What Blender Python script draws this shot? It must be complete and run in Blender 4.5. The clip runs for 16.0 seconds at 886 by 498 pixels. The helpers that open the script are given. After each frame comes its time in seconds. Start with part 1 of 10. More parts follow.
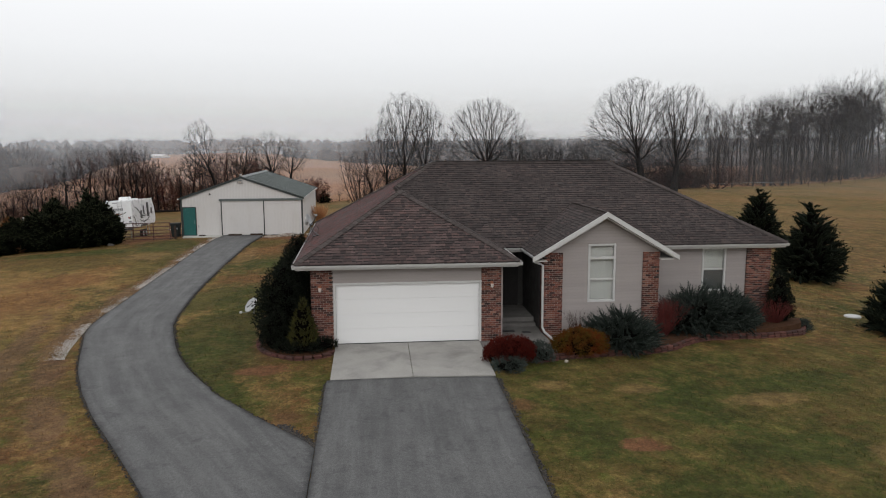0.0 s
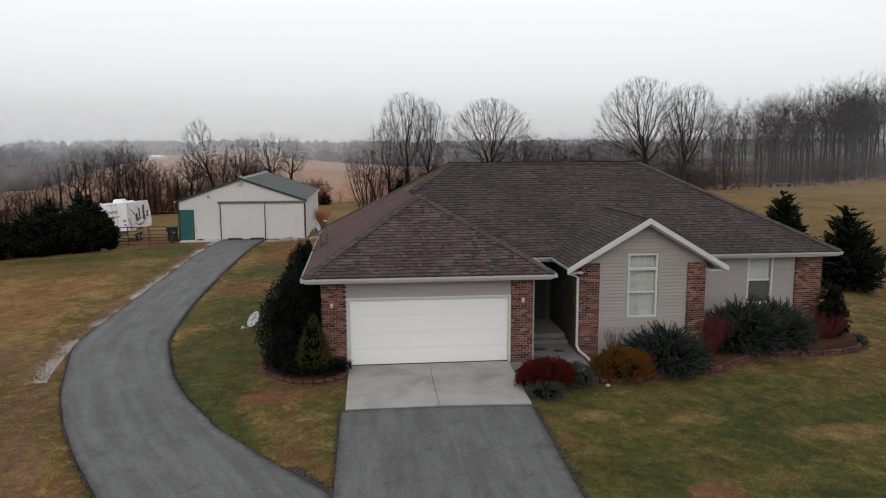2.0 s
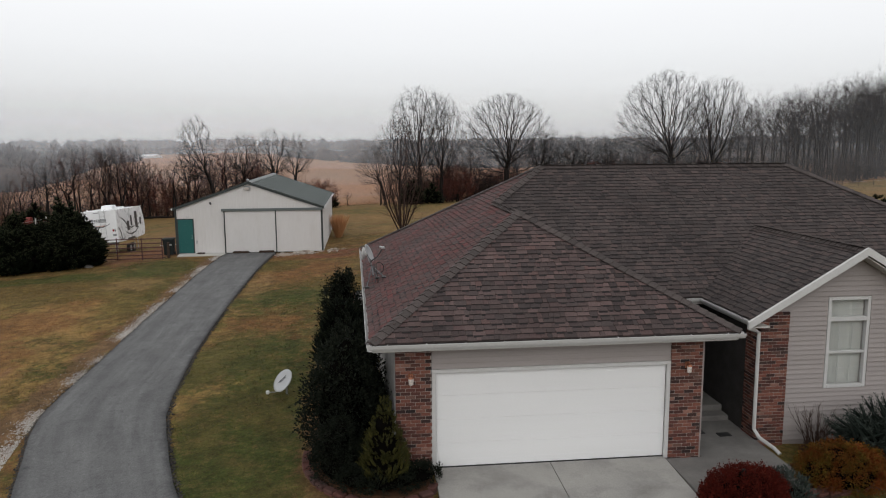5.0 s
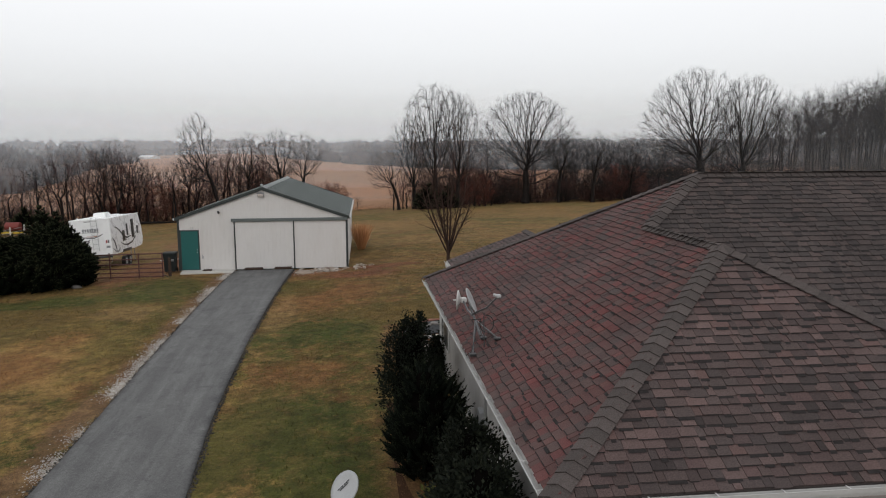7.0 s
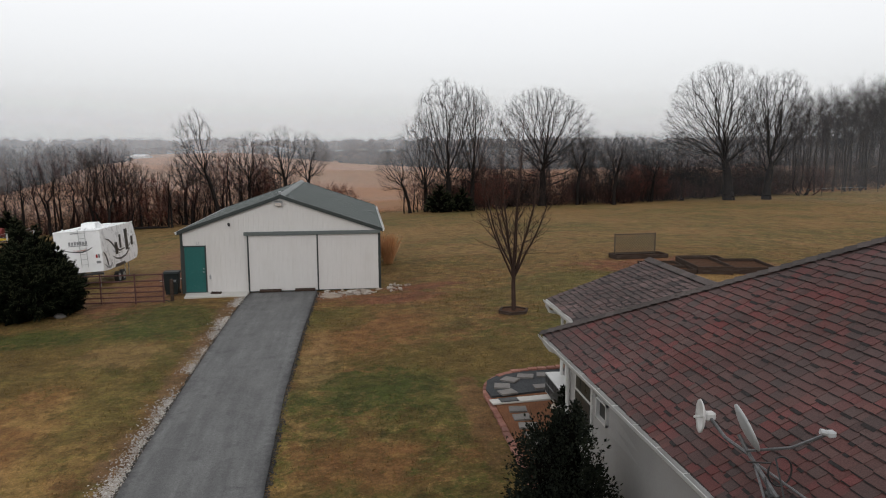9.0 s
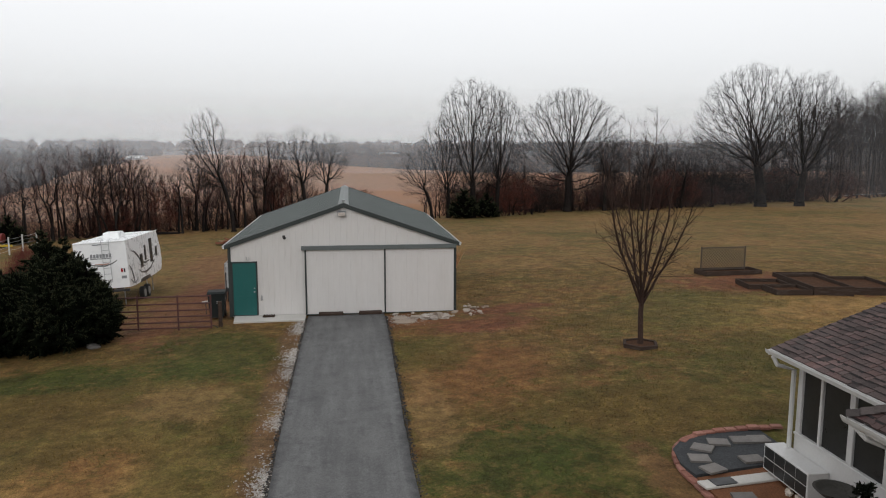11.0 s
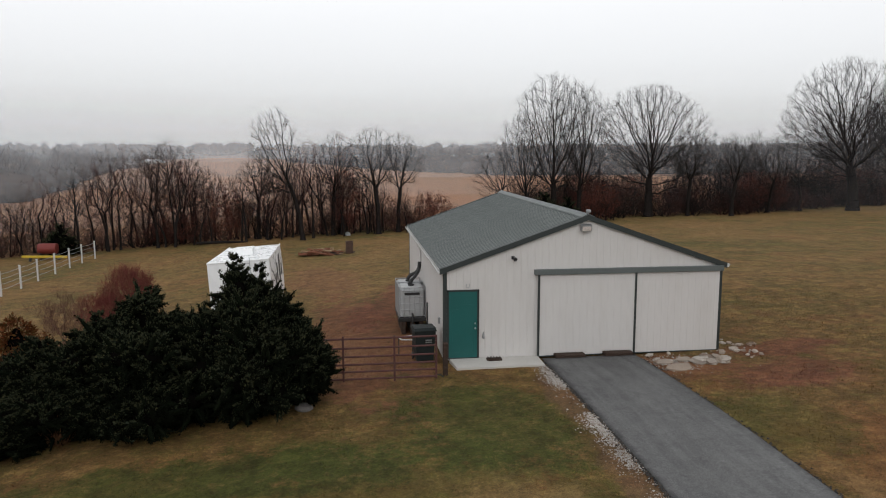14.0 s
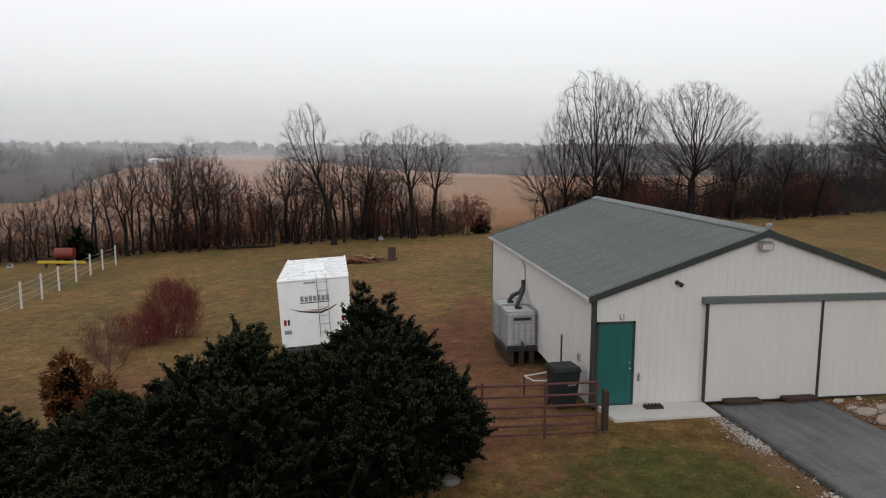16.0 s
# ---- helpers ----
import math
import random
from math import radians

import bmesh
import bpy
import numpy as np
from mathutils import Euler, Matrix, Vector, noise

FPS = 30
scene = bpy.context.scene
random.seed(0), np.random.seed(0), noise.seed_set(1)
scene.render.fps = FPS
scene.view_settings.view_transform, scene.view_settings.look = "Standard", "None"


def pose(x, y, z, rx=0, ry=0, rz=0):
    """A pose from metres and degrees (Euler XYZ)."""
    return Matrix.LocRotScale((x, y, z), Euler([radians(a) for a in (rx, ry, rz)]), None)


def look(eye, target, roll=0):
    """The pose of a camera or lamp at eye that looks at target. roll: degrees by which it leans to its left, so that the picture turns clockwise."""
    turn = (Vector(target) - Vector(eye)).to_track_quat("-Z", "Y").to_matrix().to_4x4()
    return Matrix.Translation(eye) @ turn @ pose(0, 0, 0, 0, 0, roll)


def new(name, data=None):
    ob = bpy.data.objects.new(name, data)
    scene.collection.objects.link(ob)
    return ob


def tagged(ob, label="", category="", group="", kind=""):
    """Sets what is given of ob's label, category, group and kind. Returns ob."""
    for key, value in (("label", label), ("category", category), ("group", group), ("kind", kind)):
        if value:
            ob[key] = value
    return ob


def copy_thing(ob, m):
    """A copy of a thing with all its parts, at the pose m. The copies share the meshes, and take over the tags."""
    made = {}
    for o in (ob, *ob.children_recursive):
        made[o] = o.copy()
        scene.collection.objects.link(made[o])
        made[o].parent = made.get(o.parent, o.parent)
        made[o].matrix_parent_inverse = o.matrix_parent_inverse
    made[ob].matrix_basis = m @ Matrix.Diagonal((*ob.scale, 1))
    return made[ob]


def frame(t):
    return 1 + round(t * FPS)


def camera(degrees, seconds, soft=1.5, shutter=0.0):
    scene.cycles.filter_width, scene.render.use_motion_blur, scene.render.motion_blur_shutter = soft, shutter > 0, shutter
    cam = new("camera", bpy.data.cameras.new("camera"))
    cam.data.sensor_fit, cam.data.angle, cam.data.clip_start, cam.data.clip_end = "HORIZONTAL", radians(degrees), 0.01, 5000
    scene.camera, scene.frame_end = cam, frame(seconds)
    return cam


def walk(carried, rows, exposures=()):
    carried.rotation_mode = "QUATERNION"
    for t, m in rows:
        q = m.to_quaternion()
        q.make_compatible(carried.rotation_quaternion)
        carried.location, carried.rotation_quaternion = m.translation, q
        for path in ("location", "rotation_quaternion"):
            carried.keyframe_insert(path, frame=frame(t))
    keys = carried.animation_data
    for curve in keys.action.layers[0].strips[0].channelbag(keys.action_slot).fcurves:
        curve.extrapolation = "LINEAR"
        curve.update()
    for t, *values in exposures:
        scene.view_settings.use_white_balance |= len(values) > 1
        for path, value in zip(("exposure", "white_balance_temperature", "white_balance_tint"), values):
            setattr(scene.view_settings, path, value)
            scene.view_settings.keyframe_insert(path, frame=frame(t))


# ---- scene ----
cam = camera(63.0, 16.0, soft=1.1)
PATH = [
    (0, (-0.900, -23.327, 6.787), (-0.710, -21.357, 6.501), -0.2),
    (0.5, (-1.056, -22.835, 6.766), (-0.864, -20.865, 6.481), -0.2),
    (1, (-1.236, -22.265, 6.766), (-1.043, -20.296, 6.481), -0.2),
    (1.5, (-1.392, -21.567, 6.755), (-1.197, -19.598, 6.47), -0.2),
    (2, (-1.493, -20.737, 6.734), (-1.298, -18.767, 6.45), -0.2),
    (2.5, (-1.646, -19.771, 6.735), (-1.448, -17.802, 6.449), -0.2),
    (3, (-1.905, -18.658, 6.713), (-1.706, -16.689, 6.429), -0.2),
    (3.5, (-2.270, -17.447, 6.706), (-2.066, -15.479, 6.422), -0.2),
    (4, (-2.688, -16.179, 6.707), (-2.482, -14.210, 6.422), -0.2),
    (6.5, (-4.96, -8.267, 6.726), (-4.753, -6.299, 6.434), -0.6),
    (7, (-5.464, -6.651, 6.654), (-5.251, -4.683, 6.37), -0.2),
    (7.5, (-5.923, -4.927, 6.687), (-5.708, -2.959, 6.402), -0.3),
    (8, (-6.396, -3.211, 6.718), (-6.179, -1.244, 6.429), -0.4),
    (10.5, (-9.873, 3.322, 6.741), (-9.614, 5.284, 6.459), 0.2),
    (11, (-10.908, 4.613, 6.683), (-10.651, 6.577, 6.403), 0.1),
    (11.5, (-12.144, 5.822, 6.636), (-11.885, 7.785, 6.357), 0.1),
    (12, (-13.349, 6.946, 6.633), (-13.092, 8.91, 6.353), 0.1),
    (12.5, (-14.721, 8.059, 6.605), (-14.465, 10.023, 6.328), 0.0),
    (13, (-16.116, 9.434, 6.544), (-15.861, 11.398, 6.271), -0.1),
    (13.5, (-17.443, 10.778, 6.513), (-17.191, 12.743, 6.239), -0.1),
    (14, (-18.639, 12.074, 6.46), (-18.389, 14.04, 6.188), -0.1),
    (14.5, (-19.67, 13.312, 6.459), (-19.421, 15.277, 6.187), -0.1),
    (15, (-20.571, 14.501, 6.454), (-20.321, 16.467, 6.182), -0.0),
    (15.5, (-21.34, 15.635, 6.473), (-21.09, 17.6, 6.2), -0.0),
    (16, (-21.917, 16.829, 6.46), (-21.667, 18.795, 6.187), 0.1),
]
walk(cam, [(t, look(eye, target, roll)) for t, eye, target, roll in PATH])

# ---- daylight: a bright overcast sky with a weak, wide sun behind the cloud ----
SUN_ELEV, SUN_AZ = radians(30), radians(195)
world = bpy.data.worlds.new("overcast_sky")
scene.world = world
world.use_nodes = True
wn, wl = world.node_tree.nodes, world.node_tree.links
wn.clear()
w_out = wn.new("ShaderNodeOutputWorld")
w_coord = wn.new("ShaderNodeTexCoord")
w_sep = wn.new("ShaderNodeSeparateXYZ")
wl.new(w_coord.outputs["Generated"], w_sep.inputs[0])
w_ramp = wn.new("ShaderNodeValToRGB")
w_ramp.color_ramp.interpolation = "LINEAR"
ramp = w_ramp.color_ramp.elements
ramp[0].position, ramp[0].color = 0.0, (0.55, 0.555, 0.565, 1)
ramp[1].position, ramp[1].color = 1.0, (0.80, 0.815, 0.83, 1)
for pos, v in ((0.03, 0.63), (0.07, 0.745), (0.12, 0.85), (0.19, 0.94), (0.45, 0.90)):
    e = ramp.new(pos)
    e.color = (v, v * 1.005, v * 1.02, 1)
wl.new(w_sep.outputs["Z"], w_ramp.inputs[0])
w_noise = wn.new("ShaderNodeTexNoise")
w_noise.inputs["Scale"].default_value, w_noise.inputs["Detail"].default_value = 2.2, 3
w_map = wn.new("ShaderNodeMapping")
w_map.inputs["Scale"].default_value = (1, 1, 3.5)
wl.new(w_coord.outputs["Generated"], w_map.inputs[0])
wl.new(w_map.outputs[0], w_noise.inputs["Vector"])
w_var = wn.new("ShaderNodeMapRange")
w_var.inputs["To Min"].default_value, w_var.inputs["To Max"].default_value = 0.98, 1.02
wl.new(w_noise.outputs["Fac"], w_var.inputs["Value"])
w_cloud = wn.new("ShaderNodeVectorMath")
w_cloud.operation = "SCALE"
wl.new(w_ramp.outputs[0], w_cloud.inputs[0])
wl.new(w_var.outputs[0], w_cloud.inputs["Scale"])
w_sky = wn.new("ShaderNodeTexSky")
w_sky.sky_type, w_sky.sun_disc = "NISHITA", False
w_sky.sun_elevation, w_sky.sun_rotation = SUN_ELEV, SUN_AZ
w_bg1, w_bg2, w_add = wn.new("ShaderNodeBackground"), wn.new("ShaderNodeBackground"), wn.new("ShaderNodeAddShader")
w_bg1.inputs["Strength"].default_value = 1.0
w_bg2.inputs["Strength"].default_value = 0.006
wl.new(w_cloud.outputs[0], w_bg1.inputs["Color"])
wl.new(w_sky.outputs[0], w_bg2.inputs["Color"])
wl.new(w_bg1.outputs[0], w_add.inputs[0])
wl.new(w_bg2.outputs[0], w_add.inputs[1])
wl.new(w_add.outputs[0], w_out.inputs["Surface"])

sun = new("sun", bpy.data.lights.new("sun", "SUN"))
sun.data.energy, sun.data.angle, sun.data.color = 0.5, radians(35), (1.0, 0.98, 0.95)
sun.matrix_world = look((0, 0, 60), (60 * math.sin(SUN_AZ) * -1, 60 * math.cos(SUN_AZ) * -1, 60 - 60 * math.tan(SUN_ELEV)))

# ---- materials ----
def nodes_of(name):
    m = bpy.data.materials.new(name)
    m.use_nodes = True
    return m, m.node_tree.nodes, m.node_tree.links, m.node_tree.nodes["Principled BSDF"]


def noise_node(n, l, vec, scale, detail=4, rough=0.6):
    t = n.new("ShaderNodeTexNoise")
    t.inputs["Scale"].default_value, t.inputs["Detail"].default_value, t.inputs["Roughness"].default_value = scale, detail, rough
    l.new(vec, t.inputs["Vector"])
    return t.outputs["Fac"]


def remap(n, l, v, a, b, lo=0.0, hi=1.0):
    r = n.new("ShaderNodeMapRange")
    for k, x in zip(("From Min", "From Max", "To Min", "To Max"), (a, b, lo, hi)):
        r.inputs[k].default_value = x
    l.new(v, r.inputs["Value"])
    return r.outputs[0]


def mix(n, l, fac, a, b, mode="MIX"):
    m = n.new("ShaderNodeMix")
    m.data_type, m.blend_type = "RGBA", mode
    for sock, v in ((m.inputs[0], fac), (m.inputs[6], a), (m.inputs[7], b)):
        if isinstance(v, bpy.types.NodeSocket):
            l.new(v, sock)
        elif isinstance(v, (int, float)):
            sock.default_value = v
        else:
            sock.default_value = (*v, 1)
    return m.outputs[2]


def surface(name, base, other, rough=0.7, metal=0.0, coarse=1.2, fine=25.0, amount=0.5, grain=0.25, bump=0.15, bump_scale=60.0,
            stretch=(1, 1, 1), pieces="", spread=0.35, spec=0.4, dirt=None, dirt_amount=0.0, dirt_scale=2.0):
    """A weathered surface: two tones mixed by coarse and fine noise, fine relief, and a tone of its own for each piece."""
    m, n, l, p = nodes_of(name)
    co = n.new("ShaderNodeTexCoord")
    mp = n.new("ShaderNodeMapping")
    mp.inputs["Scale"].default_value = stretch
    src = co.outputs["Object"]
    l.new(src, mp.inputs[0])
    v = mp.outputs[0]
    c = mix(n, l, remap(n, l, noise_node(n, l, v, coarse), 0.35, 0.68, 0, amount), base, other)
    g = remap(n, l, noise_node(n, l, v, fine, 3), 0.3, 0.7, 1 - grain, 1 + grain)
    c = mix(n, l, 1.0, c, g, "MULTIPLY")
    if pieces:
        if pieces == "island":
            r = n.new("ShaderNodeNewGeometry").outputs["Random Per Island"]
        else:
            r = n.new("ShaderNodeObjectInfo").outputs["Random"]
        c = mix(n, l, 1.0, c, remap(n, l, r, 0, 1, 1 - spread, 1 + spread), "MULTIPLY")
    if dirt:
        c = mix(n, l, remap(n, l, noise_node(n, l, v, dirt_scale, 6, 0.7), 0.5, 0.75, 0, dirt_amount), c, dirt)
    l.new(c, p.inputs["Base Color"])
    l.new(remap(n, l, noise_node(n, l, v, coarse * 3, 3), 0.3, 0.7, max(0.05, rough - 0.1), min(1, rough + 0.1)), p.inputs["Roughness"])
    p.inputs["Metallic"].default_value, p.inputs["Specular IOR Level"].default_value = metal, spec
    if bump:
        b = n.new("ShaderNodeBump")
        b.inputs["Strength"].default_value, b.inputs["Distance"].default_value = bump, 0.02
        l.new(noise_node(n, l, v, bump_scale, 5, 0.65), b.inputs["Height"])
        l.new(b.outputs[0], p.inputs["Normal"])
    return m


def blend(name, tones, rough=0.85, pieces="island", coarse=0.5, grain=0.3, fine=60.0, bump=0.4, bump_scale=90.0, spec=0.25, wash=None, wash_amount=0.3, wash_scale=0.4):
    """A mix of several tones, one for each loose piece (tab, brick, leaf), with grain over it."""
    m, n, l, p = nodes_of(name)
    co = n.new("ShaderNodeTexCoord").outputs["Object"]
    pos = n.new("ShaderNodeNewGeometry")
    r = pos.outputs["Random Per Island"] if pieces == "island" else n.new("ShaderNodeObjectInfo").outputs["Random"]
    cr = n.new("ShaderNodeValToRGB")
    el = cr.color_ramp.elements
    cr.color_ramp.interpolation = "LINEAR"
    el[0].color, el[1].color = (*tones[0], 1), (*tones[-1], 1)
    for i, t in enumerate(tones[1:-1], 1):
        el.new(i / (len(tones) - 1)).color = (*t, 1)
    l.new(r, cr.inputs[0])
    c = mix(n, l, 1.0, cr.outputs[0], remap(n, l, noise_node(n, l, co, fine, 3), 0.3, 0.7, 1 - grain, 1 + grain), "MULTIPLY")
    if wash:
        c = mix(n, l, remap(n, l, noise_node(n, l, pos.outputs["Position"], wash_scale, 4), 0.42, 0.68, 0, wash_amount), c, wash)
    c = mix(n, l, 1.0, c, remap(n, l, noise_node(n, l, pos.outputs["Position"], coarse, 3), 0.3, 0.7, 0.8, 1.2), "MULTIPLY")
    l.new(c, p.inputs["Base Color"])
    p.inputs["Roughness"].default_value, p.inputs["Specular IOR Level"].default_value = rough, spec
    if bump:
        b = n.new("ShaderNodeBump")
        b.inputs["Strength"].default_value, b.inputs["Distance"].default_value = bump, 0.01
        l.new(noise_node(n, l, co, bump_scale, 4), b.inputs["Height"])
        l.new(b.outputs[0], p.inputs["Normal"])
    return m


PATCH_TONES = (("straw", (0.32, 0.19, 0.068), 0.55), ("russet", (0.195, 0.086, 0.034), 0.6), ("green", (0.052, 0.066, 0.013), 0.5),
               ("deep_green", (0.044, 0.058, 0.012), 0.75), ("clay", (0.185, 0.088, 0.045), 0.6), ("bare_clay", (0.175, 0.078, 0.040), 0.88),
               ("verge", (0.155, 0.088, 0.050), 0.72), ("pale_straw", (0.26, 0.158, 0.068), 0.5), ("red_soil", (0.150, 0.056, 0.032), 0.8))
# ellipses on the plan: centre, half lengths, turn
PATCHES = {
    "straw": [(-20, 9, 6.5, 13, 10), (-16.5, 19, 2.6, 6, 10), (-24, 20, 5, 4, 10), (-8.2, 9, 1.6, 5, 10), (9, 30, 8, 4, 10)],
    "russet": [(-22.0, 24.5, 3.0, 1.8, 10), (-17.6, 17.0, 2.2, 2.6, 0), (-19.8, 24.2, 3.6, 2.4, 0), (-17.0, 21.0, 1.6, 1.6, 0), (-4.0, 20.6, 1.5, 1.3, 0), (-23, 27.5, 2.4, 1.2, 0), (-7.0, 25, 2.4, 3.4, 0), (-3.5, 21, 3, 1.6, 0), (-7.5, 14.5, 1.4, 1.8, 0), (-2.5, 30, 3.0, 1.5, 0), (-17.5, 12, 2.2, 3, 0), (-6.5, 5.5, 1.0, 1.6, 0), (-7.3, 20.5, 1.4, 1.0, 0)],
    "green": [(11, -5, 14, 7, 0), (-15.5, -1, 3.0, 7, 0), (-8, -14, 3, 4, 0), (-6.9, 9, 1.2, 3.0, 0), (0.5, 30, 5, 2.5, 0), (-19, 24.5, 6, 4.5, 0), (-14.6, 22, 1.3, 5, 0), (-3, 19.5, 5, 5, 0), (4, 24, 6, 4, 0), (3.5, 33, 4, 2.5, 0), (-8.5, 27.5, 1.6, 2.2, 0), (-5.6, -4.6, 2.0, 3.0, 0)],
    "deep_green": [(8.6, -3.9, 2.4, 0.9, 10), (12.0, -2.6, 2.6, 0.9, 15), (9.5, -7.2, 2.2, 1.0, 0), (4.6, -6.2, 0.9, 1.6, 0), (8.0, -5.2, 0.9, 0.7, 0), (-12.5, -10, 2.5, 4, 0), (-16, 30.3, 2.6, 1.5, 0), (-21.5, 27.2, 5, 1.3, 0), (-17.3, 48.2, 0.5, 2.0, 0), (-17.0, 42.6, 0.45, 2.4, 0), (-18.8, 37, 0.5, 2.2, 0), (-15, 28.5, 2.4, 2.6, 0), (-6.4, 2.6, 2.2, 8.5, 0), (-8.3, 10.0, 1.6, 3.5, -10), (-7.4, 19.3, 2.0, 1.8, 0), (-6.2, 11.0, 0.9, 1.0, 0), (-5.7, -3.5, 1.2, 2.0, 0), (6.5, -10, 2.2, 1.6, 0)],
    "clay": [(-19.5, 33.5, 2.2, 2.0, 0), (-20.5, 58, 2.2, 7, 10), (-4.55, 17.0, 0.45, 2.9, 0), (-4.6, 5.0, 0.7, 5.5, 0), (9.0, 36.6, 2.0, 1.0, -12), (7.6, -2.6, 0.5, 0.25, 0), (-3.9, -5.1, 0.9, 0.55, 20), (3.0, -4.6, 0.45, 0.6, 0), (-29, 42, 4.0, 3.0, 0), (-5.6, 30.4, 1.6, 0.8, 0)],
    "bare_clay": [(-18.6, 41, 1.9, 10, 3), (-16.9, 39, 1.0, 7, 0), (-8.6, 32.9, 1.6, 1.4, 0), (-4.4, -0.9, 1.1, 0.5, 0), (5.6, -7.1, 0.6, 0.42, 0)],
    "verge": [(-13.1, 0.0, 0.55, 9.0, 12), (-12.0, -4.2, 0.5, 3.5, 30), (-4.75, -12.3, 0.5, 2.7, 27), (-7.3, -8.3, 0.5, 2.7, 29), (-9.75, -3.9, 0.5, 2.7, 26), (-11.6, 0.6, 0.5, 2.7, 20), (-12.55, 4.2, 0.5, 2.7, 8)] + [(-12.9, 7.5 + 4.5 * i, 0.55, 2.9, 0) for i in range(6)],
    "pale_straw": [(-4.4, -5.9, 1.0, 0.5, 15), (4.3, -3.0, 0.6, 0.4, 15), (-3.4, -7.2, 0.7, 0.5, 15), (6.9, -3.3, 0.8, 0.4, 15), (10.5, -4.0, 1.5, 0.5, 15), (12.5, -7.5, 1.2, 0.7, 15), (-8.9, 22.5, 0.6, 3.0, 0), (-15.5, 24.5, 1.4, 1.6, 0)],
    "red_soil": [(-16.3, 50.0, 1.0, 4.5, -8), (-18.2, 44.5, 0.8, 4.0, 0), (9.6, 36.6, 5.2, 3.0, -8), (-4.6, 34.0, 2.2, 1.0, 10), (-6.0, 31.2, 2.4, 1.2, 20), (-17.6, 46.0, 1.4, 3.0, 0)],
}


def lay_patches(me):
    """Writes on a ground mesh how deep each place lies inside each kind of patch."""
    co = np.empty(len(me.vertices) * 3, np.float32)
    me.vertices.foreach_get("co", co)
    x, y = co[0::3], co[1::3]
    fields = []
    for name_, _, _ in PATCH_TONES:
        best = np.full(len(x), -2.0, np.float32)
        for cx, cy, rx, ry, rot in PATCHES[name_]:
            a = radians(rot)
            u, v = (x - cx) * math.cos(a) + (y - cy) * math.sin(a), -(x - cx) * math.sin(a) + (y - cy) * math.cos(a)
            best = np.maximum(best, 1.15 - np.hypot(u / rx, v / ry))
        fields.append(best)
    for k in range(0, len(fields), 3):
        me.attributes.new(f"patches_{k // 3}", "FLOAT_VECTOR", "POINT").data.foreach_set("vector", np.stack(fields[k:k + 3], 1).ravel())


